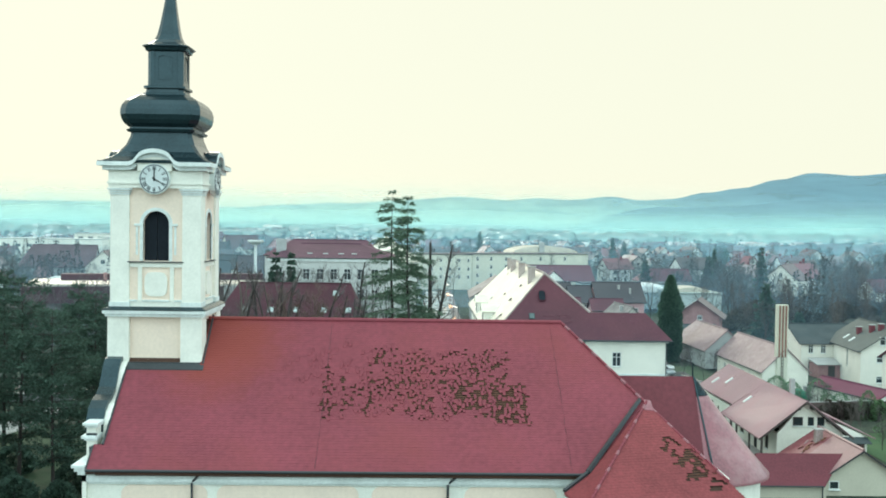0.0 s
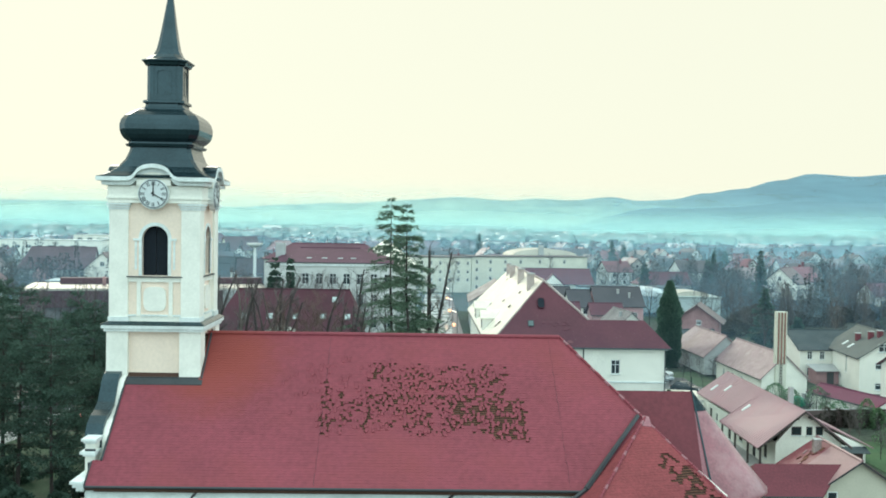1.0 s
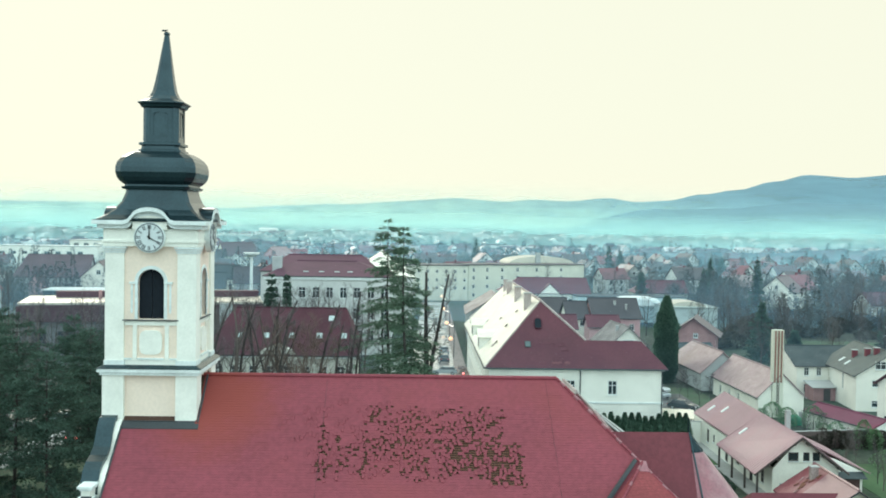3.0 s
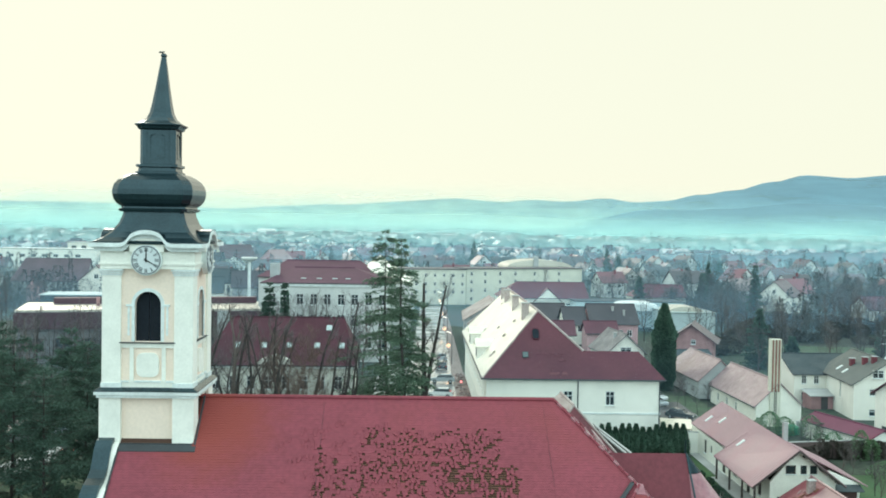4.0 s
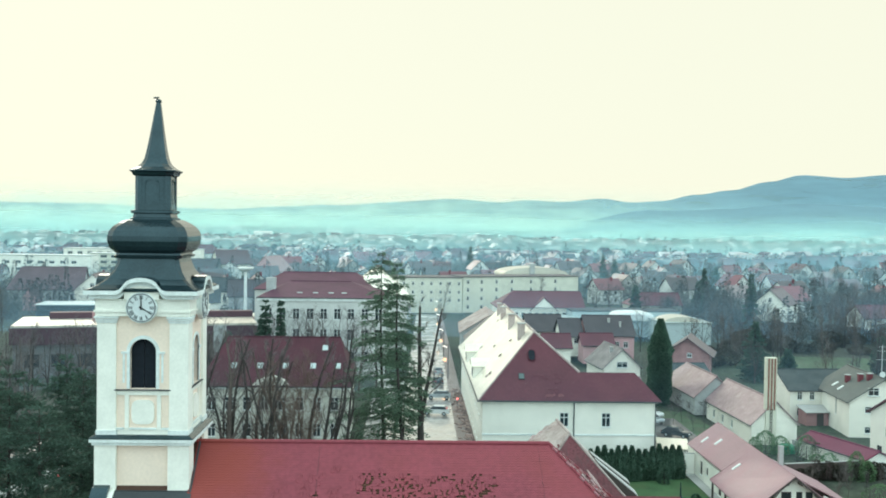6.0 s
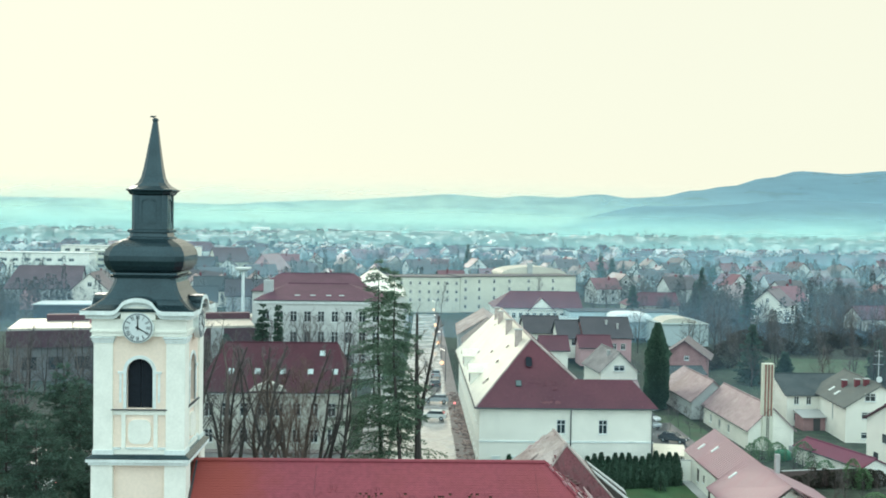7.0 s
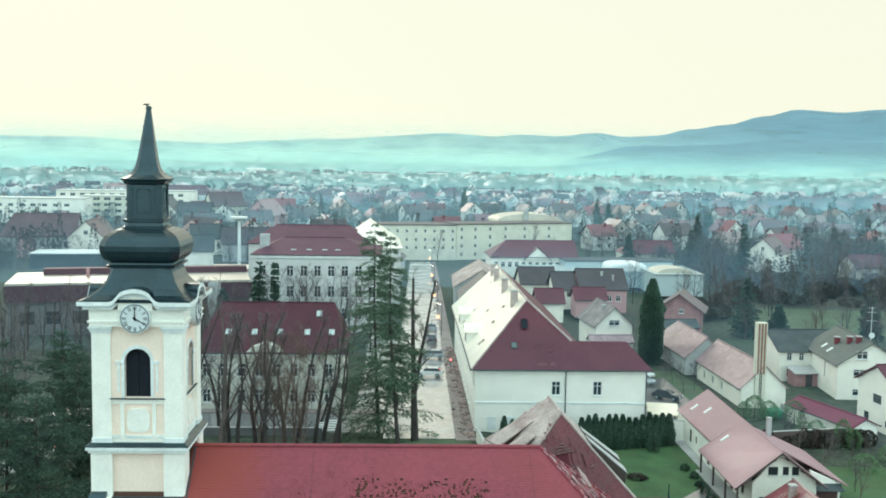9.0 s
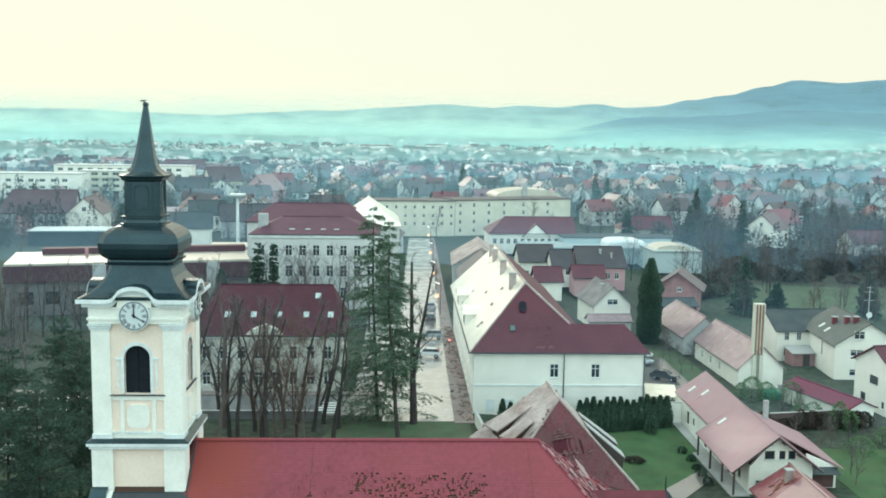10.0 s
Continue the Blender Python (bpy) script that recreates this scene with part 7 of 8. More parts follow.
part("shaft", bm, M["frame_white"], mast)
bm = bmesh.new()
loft(bm, [square_ring(0.7, 15.0, 0.2), square_ring(2.0, 15.7, 0.5), square_ring(2.1, 16.2, 0.5)])
part("head", bm, M["frame_white"], mast)

# big white building on the hillside
block("hillside_block", 752, 1728, 8.6, 0, 50, 14, 10, M["house_white"], M["flat_roof"], "white block on the far hillside", wins=[(x, 2, 4, 6) for x in range(4, 48, 8)])
spire_house = thing("far_church_spire", -206, 1480, ground_z(-206, 1480), 0, "slim spire of a far church", "spire")
bm = bmesh.new()
loft(bm, [square_ring(2.2, 0, 0.2), square_ring(2.2, 12, 0.2), square_ring(2.4, 12, 0.3), square_ring(0.2, 24, 0.05)])
part("shaft", bm, M["house_grey"], spire_house)

# ---------------- scattered houses of the town ----------------
M["far_wall"] = mat("far_wall", (0.60, 0.62, 0.59), 0.9, vary=0.08, obj_vary=0.4)
M["far_roof_red"] = mat("far_roof_red", (0.125, 0.042, 0.055), 0.5, vary=0.2, obj_vary=0.5, bump=0.2, coat=0.35, coat_rough=0.3)
M["far_roof_dark"] = mat("far_roof_dark", (0.056, 0.052, 0.060), 0.5, vary=0.2, obj_vary=0.45, bump=0.2, coat=0.35, coat_rough=0.3)
M["far_roof_pale"] = mat("far_roof_pale", (0.30, 0.25, 0.25), 0.45, vary=0.2, obj_vary=0.3, bump=0.2)
rt = random.Random(21)


def town_house(L, W, ev, rd, rm, word):
    """A plain far house: body with gables, roof, chimney and a few windows."""
    e = thing("town_house", 0, -400, -50, 0, "plastered town house with a %s gabled roof" % word, "house", "town houses")
    bm = bmesh.new()
    x, y = L / 2, W / 2
    prism(bm, [(-x, -y, -0.4), (-x, y, -0.4), (-x, y, ev), (-x, 0, rd), (-x, -y, ev)], (L, 0, 0))
    bmesh.ops.recalc_face_normals(bm, faces=bm.faces[:])
    part("wall", bm, M["far_wall"], e)
    k, o = (rd - ev) / y, 0.5
    bm = bmesh.new()
    for s in (1, -1):
        slab(bm, [(-s * (x + o), -s * (y + o), ev - o * k + 0.18), (s * (x + o), -s * (y + o), ev - o * k + 0.18), (s * (x + o), 0, rd + 0.18), (-s * (x + o), 0, rd + 0.18)], 0.15)
    part("roof", bm, rm, e)
    cx = rt.uniform(-2, 2)
    part("chimney", boxes((cx - 0.3, cx + 0.3, -1.2, -0.6, rd - 1.2, rd + 0.8)), M["chimney_red"], e)
    spots_ = [(-x * 0.6, -y, 0, 1.1), (x * 0.25, -y, 0, 1.1)] + ([(-x * 0.6, -y, 0, 3.7), (x * 0.25, -y, 0, 3.7)] if ev > 5 else []) + [(-x, 0.7, -90, 1.1), (-x, 0.5, -90, ev + 0.3)]
    for wx, wy, rz, wz in spots_:
        w = part("window", boxes((0, 1.2, -0.06, 0.02, 0, 1.3)), M["frame_white"], e, at=pose(wx, wy, wz, 0, 0, rz))
        part("pane", boxes((0.1, 1.1, -0.075, -0.06, 0.1, 1.2)), M["glass"], w)
    return e


protos = []
for k in range(9):
    L, W = rt.uniform(9, 14), rt.uniform(8, 10.5)
    ev = rt.choice((3.4, 4.2, 5.6))
    rd = ev + W * rt.uniform(0.32, 0.48)
    hip = rt.choice((0, 0, 0, 2.2))
    rm = (M["far_roof_red"], M["far_roof_dark"], M["far_roof_pale"])[(0, 1, 0, 1, 2, 0, 1, 0, 1)[k]]
    word = ("faded red", "dark grey", "faded red", "dark grey", "pale worn", "faded red", "dark grey", "faded red", "dark grey")[k]
    protos.append(town_house(L, W, ev, rd, rm, word))


TAKEN = [(-1, 140, 26), (8, 160, 16), (8, 182, 15), (-6, 175, 18), (52, 230, 22), (48, 208, 14), (62, 208, 14), (80, 205, 20), (92, 200, 14), (47, 176, 9), (56, 168, 9), (63, 167, 11), (128, 246, 12), (150, 228, 10), (92, 256, 12), (33, 166, 14),
         (-108, 288, 17), (-88, 276, 12), (-48, 236, 12), (-33, 262, 14), (-22, 180, 14), (-35, 165, 16), (-30, 222, 5), (10, 270, 14), (22, 272, 12), (40, 275, 14), (55, 280, 14), (70, 285, 14), (20, 210, 12), (20, 250, 9), (20, 290, 9), (20, 170, 8), (-67, 235, 26),
         (-155, 415, 26), (-120, 436, 24), (-130, 475, 36), (60, 300, 16), (-57, 135, 25), (-30, 140, 25)]


def free_spot(x, y, r):
    return all((x - a) ** 2 + (y - b) ** 2 > (c + r) ** 2 for a, b, c in TAKEN)


def in_view(x, y, m=25):
    return abs(x - 15.7 - 0.03 * (y + 62)) < 0.452 * (y + 62) + m


spots = []
for _ in range(6000):
    if len(spots) >= 230:
        break
    y = 185 + 460 * math.sqrt(rt.random())
    x = rt.uniform(-0.5, 0.56) * (y + 80) + 15
    if not in_view(x, y) or not free_spot(x, y, 7):
        continue
    if 85 < x < 175 and y < 235:              # meadow and trees
        continue
    if any((x - a) ** 2 + (y - b) ** 2 < 17 ** 2 for a, b in spots):
        continue
    spots.append((x, y))
street_dir = 14
for x, y in spots:
    p = rt.choice(protos)
    copy_thing(p, pose(x, y, ground_z(x, y), 0, 0, street_dir + rt.choice((0, 90, 180, 270)) + rt.uniform(-14, 14)))
for p in protos:
    for o in (*p.children_recursive, p):
        bpy.data.objects.remove(o)

# the rest of the town, too far to tell house from house
vw, fw_, mi = [], [], []
for _ in range(20000):
    if len(fw_) > 7 * 1700:
        break
    y = 620 + 1120 * rt.random() ** 1.15
    x = rt.uniform(-0.5, 0.56) * (y + 80) + 15
    if not in_view(x, y, 40) or rt.random() < 0.15:
        continue
    z = ground_z(x, y) - 0.3
    a = radians(14 + rt.choice((0, 90)) + rt.uniform(-15, 15))
    L, W = rt.uniform(4.5, 7), rt.uniform(3.8, 5)
    ev = rt.uniform(3.2, 6.2)
    rd = ev + W * rt.uniform(0.6, 0.9)
    if rt.random() < 0.03:
        L, W, ev = L * 2.4, W * 1.5, rt.uniform(6, 10)
        rd = ev + 1.5
    ca, sa = math.cos(a), math.sin(a)
    b0 = len(vw)
    for px, py, pz in ((-L, -W, 0), (L, -W, 0), (L, W, 0), (-L, W, 0), (-L, -W, ev), (L, -W, ev), (L, W, ev), (-L, W, ev), (-L, 0, rd), (L, 0, rd)):
        vw.append((x + px * ca - py * sa, y + px * sa + py * ca, z + pz))
    rm = rt.choice((1, 1, 2, 2, 3, 3))
    for f, m in (((0, 1, 5, 4), 0), ((2, 3, 7, 6), 0), ((1, 2, 6, 9, 5), 0), ((3, 0, 4, 8, 7), 0), ((4, 5, 9, 8), rm), ((6, 7, 8, 9), rm), ((0, 3, 2, 1), 0)):
        fw_.append([b0 + i for i in f])
        mi.append(m)
me = bpy.data.meshes.new("distant_houses")
me.from_pydata(vw, [], fw_)
for m in (mat("distant_wall", (0.66, 0.68, 0.64), 0.9, vary=0.05, island=0.25), mat("distant_roof_red", (0.098, 0.042, 0.055), 0.55, island=0.45), mat("distant_roof_dark", (0.052, 0.05, 0.058), 0.55, island=0.45), mat("distant_roof_pale", (0.46, 0.44, 0.42), 0.4, island=0.35)):
    me.materials.append(m)
me.polygons.foreach_set("material_index", mi)
tagged(new("distant_houses", me), "many small white houses with red and grey roofs in the mist", "houses", kind="stuff")


# ---------------- trees and shrubs ----------------
def mesh_from(name, verts, faces, material):
    me = bpy.data.meshes.new(name)
    me.from_pydata(verts, [], faces)
    for m in (material if isinstance(material, (list, tuple)) else [material]):
        me.materials.append(m)
    return me


def tuft(vs, fs, p, d, size, rn, width=0.32):
    """A small spray of needles or leaves: two crossing slim triangles pairs along d."""
    d = d.normalized()
    u = d.orthogonal().normalized()
    u.rotate(Matrix.Rotation(rn.uniform(0, 6.28), 3, d))
    for k in range(2):
        w = u if k == 0 else d.cross(u)
        b = len(vs)
        q = p + d * size * 0.45
        vs.extend((tuple(p), tuple(q + w * size * width), tuple(p + d * size), tuple(q - w * size * width)))
        fs.append((b, b + 1, b + 2, b + 3))


def conifer(name, x, y, z, h, r, seed, label, group="", material="needle", droop=0.25, bare=0.1, levels=34, arms=7, tufts=7, size=0.55, taper=0.9, gaps=0.12, width=0.26, hang=0.22, rise=0.0, crown=None, tilt=None):
    rn = random.Random(seed)
    e = thing(name, x, y, z, rn.uniform(0, 360) if tilt is None else 0, label, "tree", group)
    bm = bmesh.new()
    lean = Vector((rn.uniform(-0.02, 0.02), rn.uniform(-0.02, 0.02), 0)) * h if tilt is None else Vector((*tilt, 0))
    tube(bm, (0, 0, -0.3), lean + Vector((0, 0, h * 0.6)), h * 0.008 + 0.06, h * 0.005, 7)
    tube(bm, lean + Vector((0, 0, h * 0.6)), lean + Vector((0, 0, h * 0.985)), h * 0.005, 0.02, 6)
    part("trunk", bm, M["bark"], e)
    vs, fs = [], []
    limb = bmesh.new()
    for i in range(levels):
        f = bare + (1 - bare) * (i + rn.uniform(0, 0.7)) / levels
        rad = (r * (1 - f) ** taper if crown is None else r * math.sin(math.pi * min(1, crown + (1 - crown) * (f - bare) / (1 - bare) * 0.97)) ** 0.6) * rn.uniform(0.6, 1.25) + 0.12
        for k in range(arms):
            if rn.random() < gaps:
                continue
            a = rn.uniform(0, 6.283)
            out = Vector((math.cos(a), math.sin(a), 0))
            ln = rad * rn.uniform(0.55, 1.15)
            p0 = lean * f + Vector((0, 0, h * f))
            tip = p0 + out * ln + Vector((0, 0, -droop * ln + rn.uniform(-0.1, 0.25)))
            if ln > 1.0:
                tube(limb, p0, tip, 0.028, 0.008, 3)
            n = max(2, int(tufts * ln / r + 1.5))
            across = out.cross(Vector((0, 0, 1)))
            for j in range(n):
                t = ((j + rn.uniform(0.2, 1)) / n) ** 0.75
                fan = rn.uniform(-1, 1) * ln * (0.34 * t * (1.15 - t) + 0.03)
                p = p0.lerp(tip, t) + across * fan + Vector((0, 0, rn.uniform(-hang, 0.08) * min(1, ln) - 0.12 * abs(fan)))
                tuft(vs, fs, p, out * rn.uniform(0.4, 1) + across * (fan * 0.9 + rn.uniform(-0.5, 0.5)) + Vector((0, 0, rn.uniform(-0.5 - hang, 0.15 + rise))), size * rn.uniform(0.6, 1.25), rn, width)
    ob = new("crown", mesh_from("crown", vs, fs, M[material]))
    ob.parent = e
    tagged(part("branchwork", limb, M["bark"], e), kind="stuff")
    return e


def bare_tree(name, x, y, z, h, seed, label, group="", spread=0.5, trunk_r=0.2, material="bark", twig="twig", clear=0.22, lean=(0, 0), dense=1.0, twins=1, reach=0.28, wander=0.07, fork=None, depth=3):
    """A leafless tree: one or more leaders that run to the top, limbs from them all the way up, branches and twigs on those."""
    rn = random.Random(seed)
    e = thing(name, x, y, z, 0, label, "tree", group)
    trunk, limbs = bmesh.new(), bmesh.new()
    vs, fs = [], []

    def thin(a, b, w):
        d = (b - a)
        u = d.orthogonal().normalized()
        u.rotate(Matrix.Rotation(rn.uniform(0, 3.14), 3, d.normalized()))
        k = len(vs)
        vs.extend((tuple(a + u * w), tuple(a - u * w), tuple(b)))
        fs.append((k, k + 1, k + 2))

    def bend(d, s, up):
        return (d + Vector((rn.uniform(-1, 1), rn.uniform(-1, 1), rn.uniform(-0.6, 0.8))) * s + Vector((0, 0, up))).normalized()

    def branch(p, d, ln, r, lev):
        segs = 4 if lev == 1 else 3
        for i in range(segs):
            q = p + d * (ln / segs)
            r1 = r * (1 - 0.8 / segs)
            if lev == 1:
                tube(limbs, p, q, r, r1, 4)
            else:
                tube(limbs, p, q, r, r1, 3)
            if lev < depth:
                for _ in range(1 if lev == 1 else 1):
                    if rn.random() < 0.85 * dense:
                        branch(q, bend(d, 0.75, 0.1), ln * rn.uniform(0.35, 0.6), r1 * 0.6, lev + 1)
            for _ in range(int(2 * dense + rn.random())):
                dd = bend(d, 0.8, 0.15)
                a = p.lerp(q, rn.random())
                m_ = a + dd * rn.uniform(0.3, 0.8)
                thin(a, m_, 0.014)
                thin(a.lerp(m_, 0.6), a.lerp(m_, 0.6) + bend(dd, 0.6, 0.1) * 0.5, 0.010)
            d, p, r = bend(d, 0.22, 0.06), q, r1

    for tw_ in range(twins):
        p = Vector((0, 0, -0.3))
        d = Vector((lean[0], lean[1], 1)).normalized()
        n = 12
        r = trunk_r * (1 if tw_ == 0 else 0.75)
        split = 3 if tw_ else 0
        for i in range(n):
            f = i / n
            if tw_ and i == split:
                a = rn.uniform(0, 6.28)
                d = (d + (Vector((*fork, 0)) if fork else Vector((math.cos(a), math.sin(a), 0)) * 0.32)).normalized()
            q = p + d * (h / n)
            r1 = max(0.02, r * (1 - 0.075 - 0.05 * f))
            if not (tw_ and i < split):
                tube(trunk, p, q, r, r1, 7 if i < 6 else 5)
                if f >= clear:
                    for _ in range(rn.choice((1, 2, 2))):
                        a = rn.uniform(0, 6.283)
                        dd = (Vector((math.cos(a), math.sin(a), 0)) * (0.55 + spread * 0.5) + d * rn.uniform(0.5, 1.1)).normalized()
                        branch(p.lerp(q, rn.random()), dd, h * reach * (1.05 - f) * rn.uniform(0.5, 1.1) + 0.5, r1 * 0.42, 1)
            d = (d + Vector((rn.uniform(-1, 1), rn.uniform(-1, 1), 0)) * wander).normalized()
            p, r = q, r1
    part("trunk", trunk, M[material], e)
    tagged(part("branchwork", limbs, M[material], e), kind="stuff")
    ob = tagged(new("twig_mass", mesh_from("twig_mass", vs, fs, M[twig])), kind="stuff")
    ob.parent = e
    return e


def shrub(name, x, y, z, w, h, seed, label, material="bush_green", n=260, size=0.3, category="bush", group="", column=False):
    rn = random.Random(seed)
    e = thing(name, x, y, z, rn.uniform(0, 360), label, category, group)
    bm = bmesh.new()
    tube(bm, (0, 0, -0.1), (0, 0, h * 0.6), 0.06 + 0.01 * h, 0.02, 5)
    part("stem", bm, M["bark"], e)
    vs, fs = [], []
    if column:                           # dense shaded inside of a column
        rows_ = [(0.0, 0.62), (0.35, 0.72), (0.7, 0.5), (0.93, 0.12)]
        for tt, ww in rows_:
            vs.extend((ww * w * math.cos(k * 0.7854), ww * w * math.sin(k * 0.7854), tt * h) for k in range(8))
        fs.extend((r8 * 8 + k, r8 * 8 + (k + 1) % 8, r8 * 8 + 8 + (k + 1) % 8, r8 * 8 + 8 + k) for r8 in range(3) for k in range(8))
    for _ in range(n):
        t = rn.random()
        a = rn.uniform(0, 6.283)
        prof = (math.sin(math.pi * min(1, 0.18 + t * 0.82)) ** 0.6 if not column else min(1, (1.02 - t) * (2.6 if w > 1 else 1.45)) ** 0.8 * (0.8 + 0.2 * min(1, t * 5)))
        rr = w * prof * math.sqrt(rn.uniform(0.35, 1)) * (1 + 0.25 * noise.noise((a * 1.3, t * h * 0.8, seed)))
        p = Vector((rr * math.cos(a), rr * math.sin(a), t * h))
        tuft(vs, fs, p, Vector((math.cos(a), math.sin(a), 1.0 if column else rn.uniform(-0.2, 1.0))), size * rn.uniform(0.6, 1.3), rn, 0.4)
    ob = new("foliage", mesh_from("foliage", vs, fs, M[material]))
    ob.parent = e
    return e


# tall spruces between church and street
SP = dict(tufts=115, size=0.46, droop=0.22, gaps=0.32, width=0.125, hang=0.30, rise=0.22, taper=0.66, arms=9)
conifer("spruce", 12.77, 60.4, 0, 26.2, 6.9, 3, "tall spruce with loose tiers of light green branches", "spruces by the street", levels=35, bare=0.06, tilt=(-0.63, 0), **SP)
conifer("spruce", 15.34, 51.7, 0, 25.2, 5.5, 4, "tall leaning spruce with a long bare dark trunk", "spruces by the street", levels=26, bare=0.32, tilt=(-1.17, 0), **SP)
bare_tree("bare_tree", 17.2, 57.1, 0, 20.0, 21, "tall leafless tree with a dark forked trunk", "bare trees by the church", trunk_r=0.50, spread=0.5, clear=0.34, reach=0.15, wander=0.03, twins=2, lean=(-0.01, 0), fork=(0.20, 0.05), dense=0.8)
shrub("ivy", 15.1, 51.6, 5.6, 1.3, 5.6, 91, "ivy clump climbing a bare trunk", "needle", n=420, size=0.3, category="ivy")
rp = random.Random(17)
for i, (bx, by, bh, lean) in enumerate(((-7.5, 52, 17, 0.02), (-5.2, 55, 16, 0.05), (-3.6, 50, 17.5, -0.04), (-1.4, 54, 15, 0.03), (-0.2, 51, 17, 0.08), (2.0, 55, 16, -0.03), (3.6, 51, 17, 0.1), (5.4, 54, 14, 0.16), (7.9, 51.4, 14, 0.10), (-9.6, 57, 14, -0.05), (8.3, 55, 12, 0.02), (-6.6, 60, 13, 0.0), (-8.6, 49, 18, 0.04), (-4.4, 47, 18, 0.06), (-2.3, 48, 17, -0.08), (0.9, 47, 17.5, 0.05), (6.3, 57, 18, 0.1))):
    bare_tree("bare_tree", bx, by, 0, bh, 40 + i, "leafless park tree with a slender dark trunk", "bare trees by the church", trunk_r=0.28, spread=0.35, lean=(lean, 0), twins=1 + i % 2, clear=0.25, reach=0.20, dense=0.52, wander=0.12, material="bark_pale" if i % 4 == 1 else "bark")
for i, (bx, by, bh) in enumerate(((2.2, 49.5, 15.0), (3.6, 50.5, 14.0), (4.9, 49.0, 11.0), (1.2, 51.5, 14.0), (-0.4, 50.4, 13.5))):
    bare_tree("reddish_shrub", bx, by, 0, bh, 70 + i, "leafless young tree with reddish brown twigs", "reddish shrubs", trunk_r=0.11, spread=0.55, material="twig_red", twig="twig_red", clear=0.08, dense=0.65, twins=3, reach=0.30, wander=0.1)

# dark pines beside the west front
for i, (bx, by, bh, br) in enumerate(((-12.5, 16, 15.2, 3.4), (-17.5, 22, 17.0, 3.8), (-10.2, 24, 15.0, 3.2), (-22, 30, 17.5, 4.0), (-15, 33, 15.0, 3.6), (-27, 36, 17.0, 4.2), (-8.6, 31, 12.5, 3.0), (-20, 14, 13.5, 3.6), (-24, 20, 15.5, 3.6), (-13.5, 41, 14, 3.4), (-20, 44, 15, 3.6))):
    conifer("pine", bx, by, 0, bh, br, 100 + i, "dark pine with a dense irregular crown", "pines by the church front", material="needle_dark", levels=26, arms=8, tufts=66, size=0.40, width=0.13, droop=-0.08, bare=0.20, gaps=0.25, hang=0.25, rise=0.8, crown=0.22)

for i, (bx, by, bw, bh) in enumerate(((-14.5, 13.5, 1.6, 2.6), (-17.0, 16.0, 1.8, 3.0), (-12.0, 19.0, 1.5, 2.4), (-16.0, 10.5, 1.4, 2.2), (-20.5, 18.0, 1.7, 2.6), (-11.5, 14.5, 1.2, 2.0), (-19.0, 25.0, 1.6, 2.4))):
    shrub("dark_shrub", bx, by, 0, bw, bh, 360 + i, "dark evergreen shrub under the pines", "needle_dark", n=1300, size=0.3, group="shrubs under the pines")

# cypress, hedge and garden plants
shrub("tall_cypress", 58.6, 110, -1.2, 2.0, 14.6, 201, "tall dark green columnar cypress", "hedge", n=12000, size=0.34, category="tree", column=True)
for i in range(14):
    t = i / 13
    shrub("hedge_cypress", 37.4 + 11.4 * t, 57.4 + 2.8 * t, ground_z(37.4 + 11.4 * t, 57.4 + 2.8 * t), 0.86, 3.7 + 0.8 * rp.random(), 210 + i, "narrow clipped green cypress of a hedge row", "hedge", n=1300, size=0.2, category="hedge plant", group="cypress hedge", column=True)
for i, (bx, by, bh) in enumerate(((33.6, 58, 5.4), (34.5, 58.2, 5.0), (35.2, 57.8, 4.4), (28.0, 57.5, 3.0), (29.0, 57.8, 2.6), (30.0, 57.9, 2.7))):
    shrub("hedge_cypress", bx, by, ground_z(bx, by), 0.55, bh, 240 + i, "narrow clipped green cypress of a hedge row", "hedge", n=700, size=0.2, category="hedge plant", group="cypress hedge", column=True)
shrub("round_shrub", 46.3, 57.4, -1.3, 0.85, 2.3, 260, "small round green shrub before the hedge", "hedge", n=700, size=0.16)
shrub("brush_pile", 41.9, 46.9, -1.25, 1.0, 0.4, 261, "low pile of dark cut twigs on the lawn", "scrub", n=260, size=0.28, category="brush pile")
for i, (bx, by, bw, bh) in enumerate(((64.2, 73.4, 1.7, 3.2), (66.0, 72.8, 1.4, 2.6), (62.9, 74.0, 1.0, 2.2), (68.4, 69.8, 1.6, 3.4), (69.6, 68.9, 1.1, 2.6), (66.6, 62.0, 1.3, 2.6), (68.0, 61.6, 1.4, 2.9), (70.5, 59.4, 1.2, 3.6), (71.6, 58.6, 0.9, 2.6), (77, 56.0, 1.2, 2.6), (73, 53, 1.0, 2.2), (69, 50, 1.6, 2.0), (71.5, 46, 1.4, 1.8))):
    shrub("garden_bush", bx, by, -1.3, bw, bh, 270 + i, "wispy light green garden bush", "bush_green", n=int(190 * bw * bh), size=0.17)
for i in range(11):                          # dark scrub along the garden boundary
    t = i / 10
    shrub("dark_shrub", 60.5 + 14 * t + rp.uniform(-0.4, 0.4), 58.5 + 2.0 * t + rp.uniform(-0.7, 0.7), -1.3, rp.uniform(0.8, 1.3), rp.uniform(1.3, 2.3), 290 + i, "dark brown-green scrub along a garden boundary", "scrub", n=700, size=0.22, group="garden scrub")

for i, (bx, by) in enumerate(((56.4, 92.2), (58.4, 94.7), (58.3, 87.7), (60.6, 90.0))):
    bare_tree("sapling", bx, by, -1.25, 4.2, 380 + i, "thin leafless sapling in the grass yard", "yard saplings", trunk_r=0.05, spread=0.4, clear=0.3, dense=0.5, reach=0.25)
